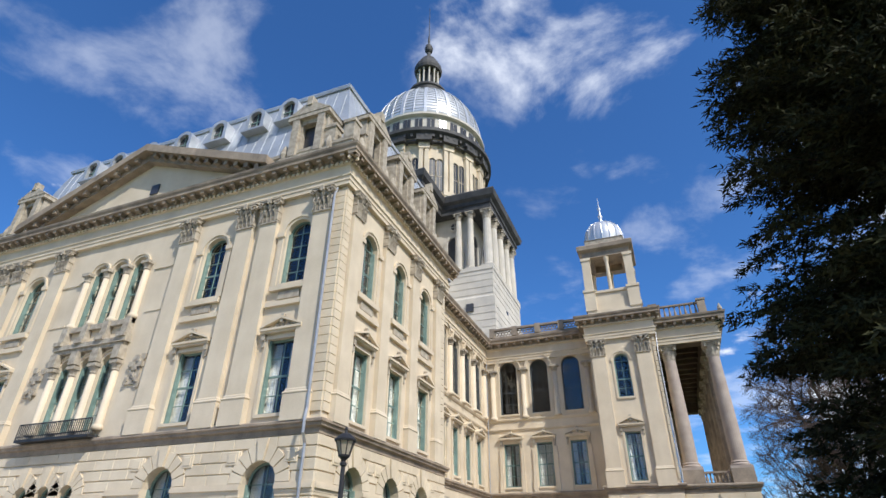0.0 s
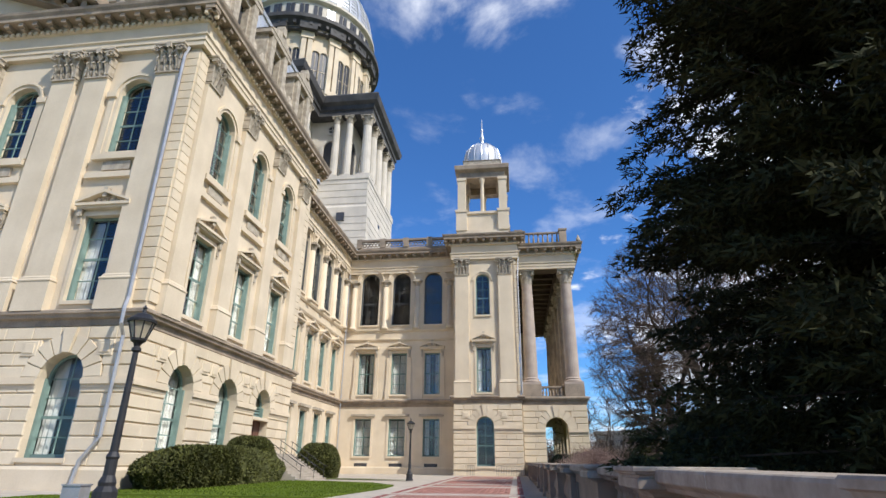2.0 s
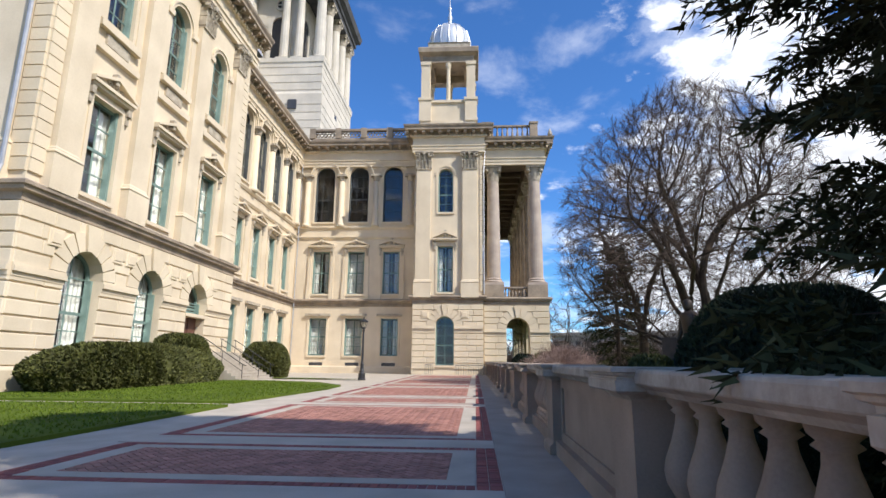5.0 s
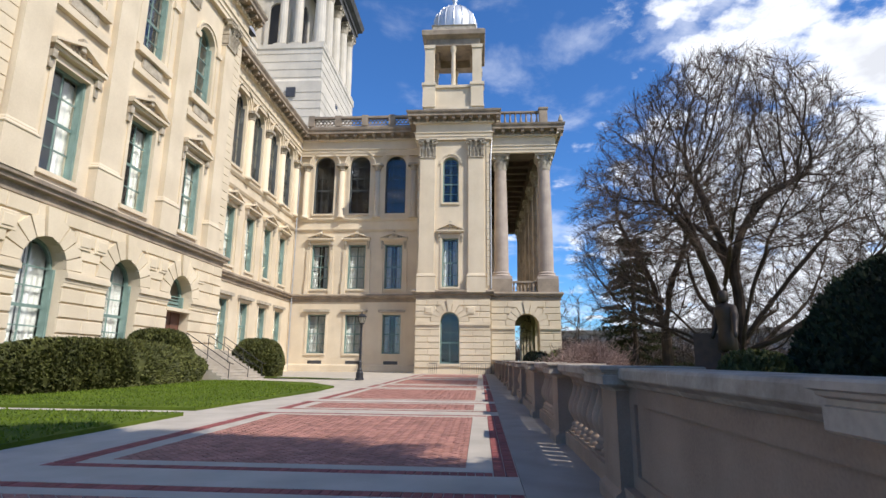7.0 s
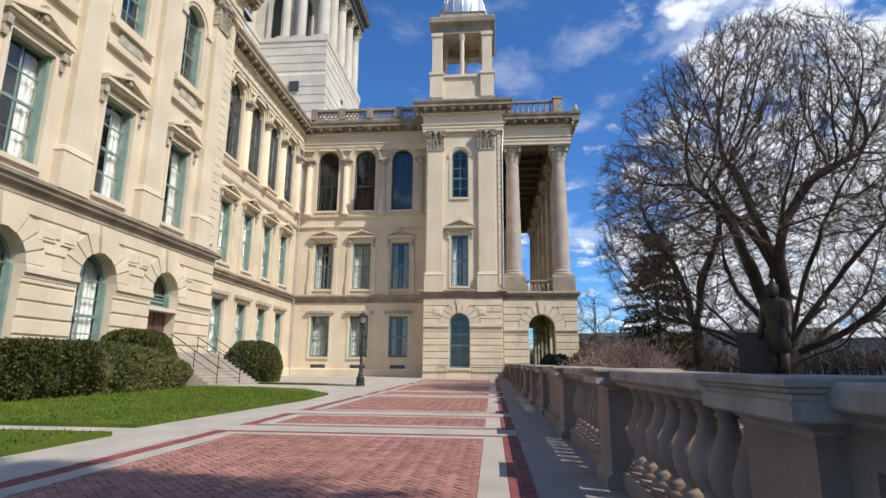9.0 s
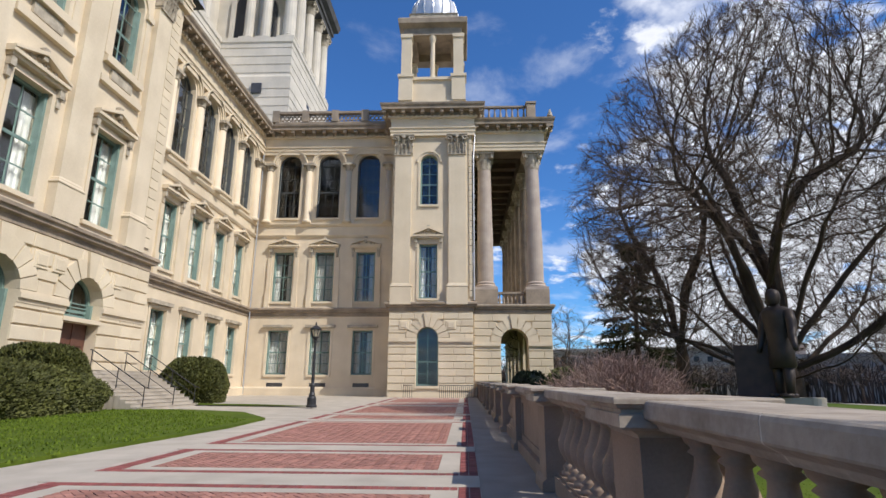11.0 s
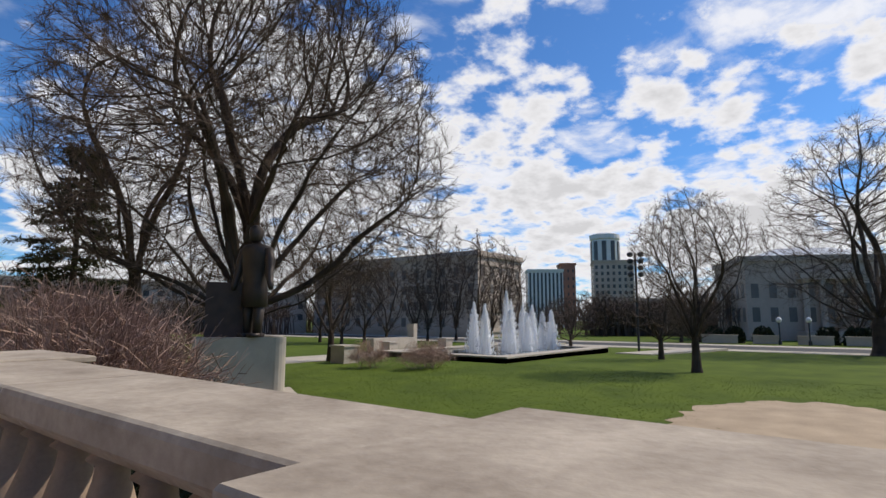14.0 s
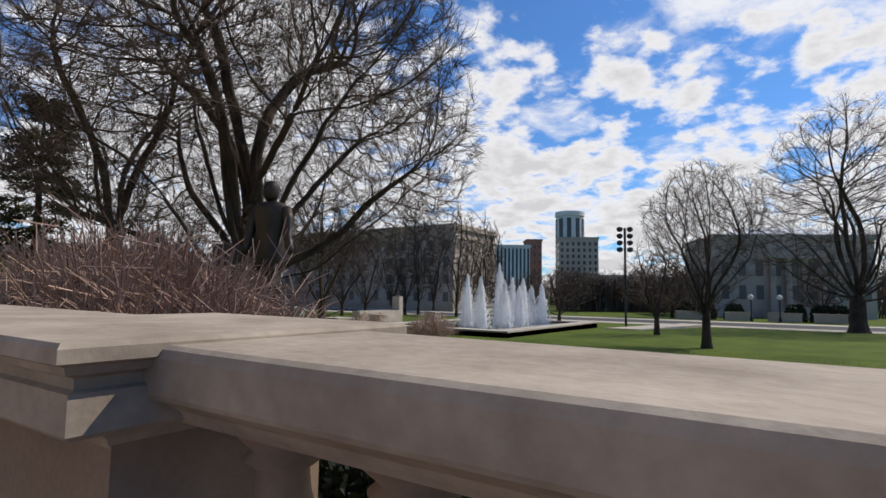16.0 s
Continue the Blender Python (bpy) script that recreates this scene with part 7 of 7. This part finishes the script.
a = view(1062, 160)
block_building("low_building", a, face, 10, 12, 9, FAR_STONE, 4, 3, "low grey building far along the street", 0.7, 0.4)
a = view(-260, 150)
block_building("far_building", a, face + 30, 60, 20, 12, FAR_STONE, 20, 3, "far stone building behind the trees", 0.4, 0.5)
a = view(300, 130)
block_building("far_building", a, face + 20, 22, 14, 9, FAR_STONE, 8, 2, "far stone building behind the tree", 0.4, 0.5)
# woods and planting at the end of the views
for i, (px, d, w, h) in enumerate(((-300, 120, 40, 7), (100, 130, 40, 6), (500, 140, 40, 6), (1000, 180, 50, 7), (1130, 120, 16, 6), (1520, 150, 50, 8), (1800, 140, 60, 9))):
    x, y = view(px, d)
    rnd = random.Random(90 + i)
    s = Shape()
    for k in range(700):
        an = radians(-face)
        u, v = rnd.uniform(-w, w), rnd.uniform(-4, 4)
        bx, by = x + u * math.cos(an) + v * math.sin(an), y - u * math.sin(an) + v * math.cos(an)
        hh = h * rnd.uniform(0.4, 1.1)
        s.tube([(bx, by, -1.6), (bx + rnd.gauss(0, 0.5), by + rnd.gauss(0, 0.5), hh * 0.6), (bx + rnd.gauss(0, 1.2), by + rnd.gauss(0, 1.2), hh)], [0.12, 0.08, 0.03], 3)
        for q in range(5):
            z = hh * rnd.uniform(0.3, 0.95)
            s.tube([(bx, by, z), (bx + rnd.gauss(0, 1.3), by + rnd.gauss(0, 1.3), z + rnd.uniform(0.3, 1.8))], [0.05, 0.03], 3)
    whole("far_woods", s, BARE, "far band of brown leafless trees", "woods", kind="stuff")

# ---- small parts of the building ----
def pipe(pts, r=0.09):
    return part("downpipe", Shape().tube(pts, r, 8), PIPE, building, "galvanised downpipe")


pipe([(-18.95, 26.75, 24.8), (-18.95, 26.5, 24.0), (-18.95, 26.5, 9.0), (-18.8, 26.2, 8.4), (-18.8, 26.2, 7.6), (-18.95, 26.72, 7.1), (-18.95, 26.72, 2.4), (-19.6, 26.6, 1.4), (-19.75, 26.55, 0.25)])
pipe([(RX + 0.25, CY - 0.3, 26.8), (RX + 0.25, CY - 0.3, 0.5)], 0.08)
pipe([(PX1 + 0.3, PY + 0.2, 26.5), (PX1 + 0.3, PY + 0.2, 24.5), (PX1 + 0.15, PY - 0.1, 22.0), (PX1 + 0.12, PY - 0.12, 8.6)], 0.08)

# iron balcony under the triple windows
s = Shape(m_front)
s.box(-43.0, -35.8, -0.95, 0, 8.45, 8.62)
bc = part("balcony", s, IRON, building, "black iron balcony")
s = Shape(m_front)
s.box(-43.0, -35.8, -0.93, -0.86, 9.62, 9.7).box(-43.0, -35.8, -0.92, -0.87, 8.8, 8.86)
part("balcony_handrail", s, IRON, bc)
for i in range(37):
    u = -43.0 + i * 0.2
    part("balcony_bar", Shape(m_front).box(u - 0.025, u + 0.025, -0.92, -0.87, 8.6, 9.65), IRON, bc)
# carved cartouches and blind panels beside the triple windows
for u in (-34.2, -44.6):
    s = Shape(m_front)
    for i in range(26):
        rr = random.Random(i + int(u))
        a, b = rr.uniform(-0.55, 0.55), rr.uniform(-1.1, 1.1)
        w = rr.uniform(0.1, 0.22)
        s.box(u + a - w, u + a + w, -rr.uniform(0.1, 0.26), 0, 13.0 + b - w, 13.0 + b + w)
    s.box(u - 0.5, u + 0.5, -0.12, 0, 12.0, 14.0)
    part("carved_cartouche", s, CARVED, building)
    s = Shape(m_front)
    s.box(u - 1.1, u + 1.1, -0.1, 0, 21.3, 21.6).box(u - 0.9, u + 0.9, -0.07, 0, 17.6, 17.75)
    part("blind_panel_moulding", s, LIMESTONE, building)
s = Shape(m_front)
s.box(-43.2, -35.6, -0.55, 0, 15.3, 15.65).box(-43.0, -35.8, -0.4, 0, 15.0, 15.3).box(-43.0, -35.8, -0.3, 0, 16.8, 17.2)
part("window_entablature", s, CARVED, building)
for u in (-36.1, -38.3, -40.5, -42.7):
    s = Shape(m_front)
    s.box(u - 0.35, u + 0.35, -0.6, 0, 14.0, 15.0).box(u - 0.42, u + 0.42, -0.7, 0, 15.65, 15.95).box(u - 0.3, u + 0.3, -0.5, 0, 15.95, 17.2)
    part("carved_pier", s, CARVED, building)

# fluted quoin strips at the corners
for m, us in ((m_front, (WX - 0.42,)), (m_side, (WY + 0.42, WY2 - 0.8)), (m_pav, (PX0 + 0.14, PX1 - 0.12))):
    for u in us:
        for i in range(27):
            z = 8.9 + i * 0.585
            w = 0.40 if m is not m_pav else 0.14
            part("quoin", Shape(m).box(u - w, u + w, -0.10, 0, z + 0.02, z + 0.555), BLOCK, building)

# wooden side door with its panels
s = Shape(m_side)
s.box(41.4 - 1.2, 41.4 + 1.2, 0.5, 0.6, 2.05, 4.4)
dr = part("side_door", s, WOOD_DOOR, building, "dark varnished double door")
for k in (-0.6, 0.6):
    for z0, z1 in ((2.25, 3.0), (3.15, 4.2)):
        part("door_panel", Shape(m_side).box(41.4 + k - 0.42, 41.4 + k + 0.42, 0.46, 0.5, z0, z1), WOOD_DOOR, dr)
part("door_handle", Shape(m_side).box(41.35, 41.45, 0.40, 0.5, 3.0, 3.15), PIPE, dr)

# rusticated ground storey: blocks, wedge stones and impost ledges
def rusticate(m, u0, u1, z0, z1, openings, seed, course=0.62, length=1.55, d=0.10):
    rnd = random.Random(seed)
    n = round((z1 - z0) / course)
    hgt = (z1 - z0) / n
    for r in range(n):
        a, b = z0 + r * hgt, z0 + (r + 1) * hgt
        spans = [(u0, u1)]
        for uc, w, zb, zt, arched in openings:
            spring = zt - w / 2
            R = w / 2 + 0.95
            mid = (a + b) / 2
            if b <= zb:
                continue
            if mid <= spring:
                half = w / 2
            elif mid < spring + R:
                half = math.sqrt(max(0.0, R * R - (mid - spring) ** 2))
            else:
                continue
            nxt = []
            for s0, s1 in spans:
                if s1 <= uc - half or s0 >= uc + half:
                    nxt.append((s0, s1))
                    continue
                if s0 < uc - half:
                    nxt.append((s0, uc - half))
                if s1 > uc + half:
                    nxt.append((uc + half, s1))
            spans = nxt
        for s0, s1 in spans:
            k = max(1, round((s1 - s0) / length + (0.5 if r % 2 else 0) * (s1 - s0 > 2)))
            cuts = [s0 + (s1 - s0) * i / k for i in range(k + 1)]
            if r % 2 and k > 1:
                cuts = [cuts[0]] + [c + length * 0.22 for c in cuts[1:-1]] + [cuts[-1]]
            for c0, c1 in zip(cuts[:-1], cuts[1:]):
                if c1 - c0 < 0.08:
                    continue
                e = rnd.uniform(-0.006, 0.006)
                part("ashlar_block", Shape(m).chamfer(c0 + 0.008, c1 - 0.008, -d + e, 0.01, a + 0.034, b - 0.034, 0.03), BLOCK, building)
    for uc, w, zb, zt, arched in openings:
        spring, r0 = zt - w / 2, w / 2
        k = 9
        for i in range(k):
            t0, t1 = math.pi * i / k + 0.02, math.pi * (i + 1) / k - 0.02
            key = i == k // 2
            r1 = r0 + (1.25 if key else 0.92)
            dd = -0.24 if key else -0.14
            p = [(uc + r * math.cos(t), dpt, spring + r * math.sin(t)) for dpt in (dd, 0.02) for r, t in ((r0, t0), (r1, t0), (r1, t1), (r0, t1))]
            s = Shape(m).add(p, [(0, 1, 2, 3), (7, 6, 5, 4), (0, 4, 5, 1), (1, 5, 6, 2), (2, 6, 7, 3), (3, 7, 4, 0)])
            part("keystone" if key else "wedge_stone", s, BLOCK, building)
    us = sorted(openings)
    edges = [u0] + [e for o in us for e in (o[0] - o[1] / 2, o[0] + o[1] / 2)] + [u1]
    spring = us[0][3] - us[0][1] / 2
    for a, b in zip(edges[::2], edges[1::2]):
        s = Shape(m)
        s.box(a, b, -0.13, 0, spring - 0.52, spring - 0.34).box(a, b, -0.24, 0, spring - 0.34, spring - 0.12).box(a, b, -0.17, 0, spring - 0.12, spring)
        part("impost_ledge", s, LIMESTONE, building)


def spandrel_panels(m, centres, z=6.55):
    for c in centres:
        for sx in (-1, 1):
            u = c + sx * 2.05
            s = Shape(m)
            s.chamfer(u - 0.42, u + 0.42, -0.16, 0.0, z - 0.38, z + 0.38, 0.03)
            pn = part("raised_panel", s, BLOCK, building)
            part("panel_face", Shape(m).chamfer(u - 0.27, u + 0.27, -0.20, -0.16, z - 0.24, z + 0.24, 0.02), BLOCK, pn)


spandrel_panels(m_front, front_c[:2])
spandrel_panels(m_side, side_c)
spandrel_panels(m_pav, (pc,), 6.45)
g_front = [(c, 2.4, 1.5, 6.35, True) for c in front_c[:2]]
rusticate(m_front, -33.6, WX + 0.07, 1.15, 7.65, g_front, 1)
rusticate(m_front, -45.2, -33.6, 1.15, 7.65, [(c, 1.3, 1.5, 5.6, True) for c in triple_c], 2, 0.65, 1.6)
rusticate(m_side, WY, WY2, 1.15, 7.65, [(c, 2.4, 1.9, 6.35, True) for c in side_c], 3)
rusticate(m_pav, PX0, PX1, 0.9, 7.55, [(pc, 1.9, 1.3, 6.3, True)], 4, 0.6, 1.3)
rusticate(front(0, QY0), PQ0 + 0.1, PQ1, 0.4, 7.5, [(4.25, 2.4, 0.0, 6.25, True)], 5, 0.62, 1.3)

# railing and iron fence at the pavilion door
for x0, x1 in ((-5.2, -4.5), (-2.2, PX1)):
    s = Shape().box(x0, x1, PY - 1.3, PY - 1.26, gz(62) + 0.95, gz(62) + 1.0)
    fr = part("iron_fence_rail", s, IRON, building)
    k = max(3, int((x1 - x0) / 0.16))
    for i in range(k + 1):
        x = x0 + (x1 - x0) * i / k
        part("iron_bar", Shape().box(x - 0.015, x + 0.015, PY - 1.295, PY - 1.265, gz(62), gz(62) + 1.05), IRON, fr)

# the paving bricks nearest the walk
for q, dz in singles:
    s = Shape()
    brick_faces(s, q, dz)
    part("brick", s, BRICK, plaza)
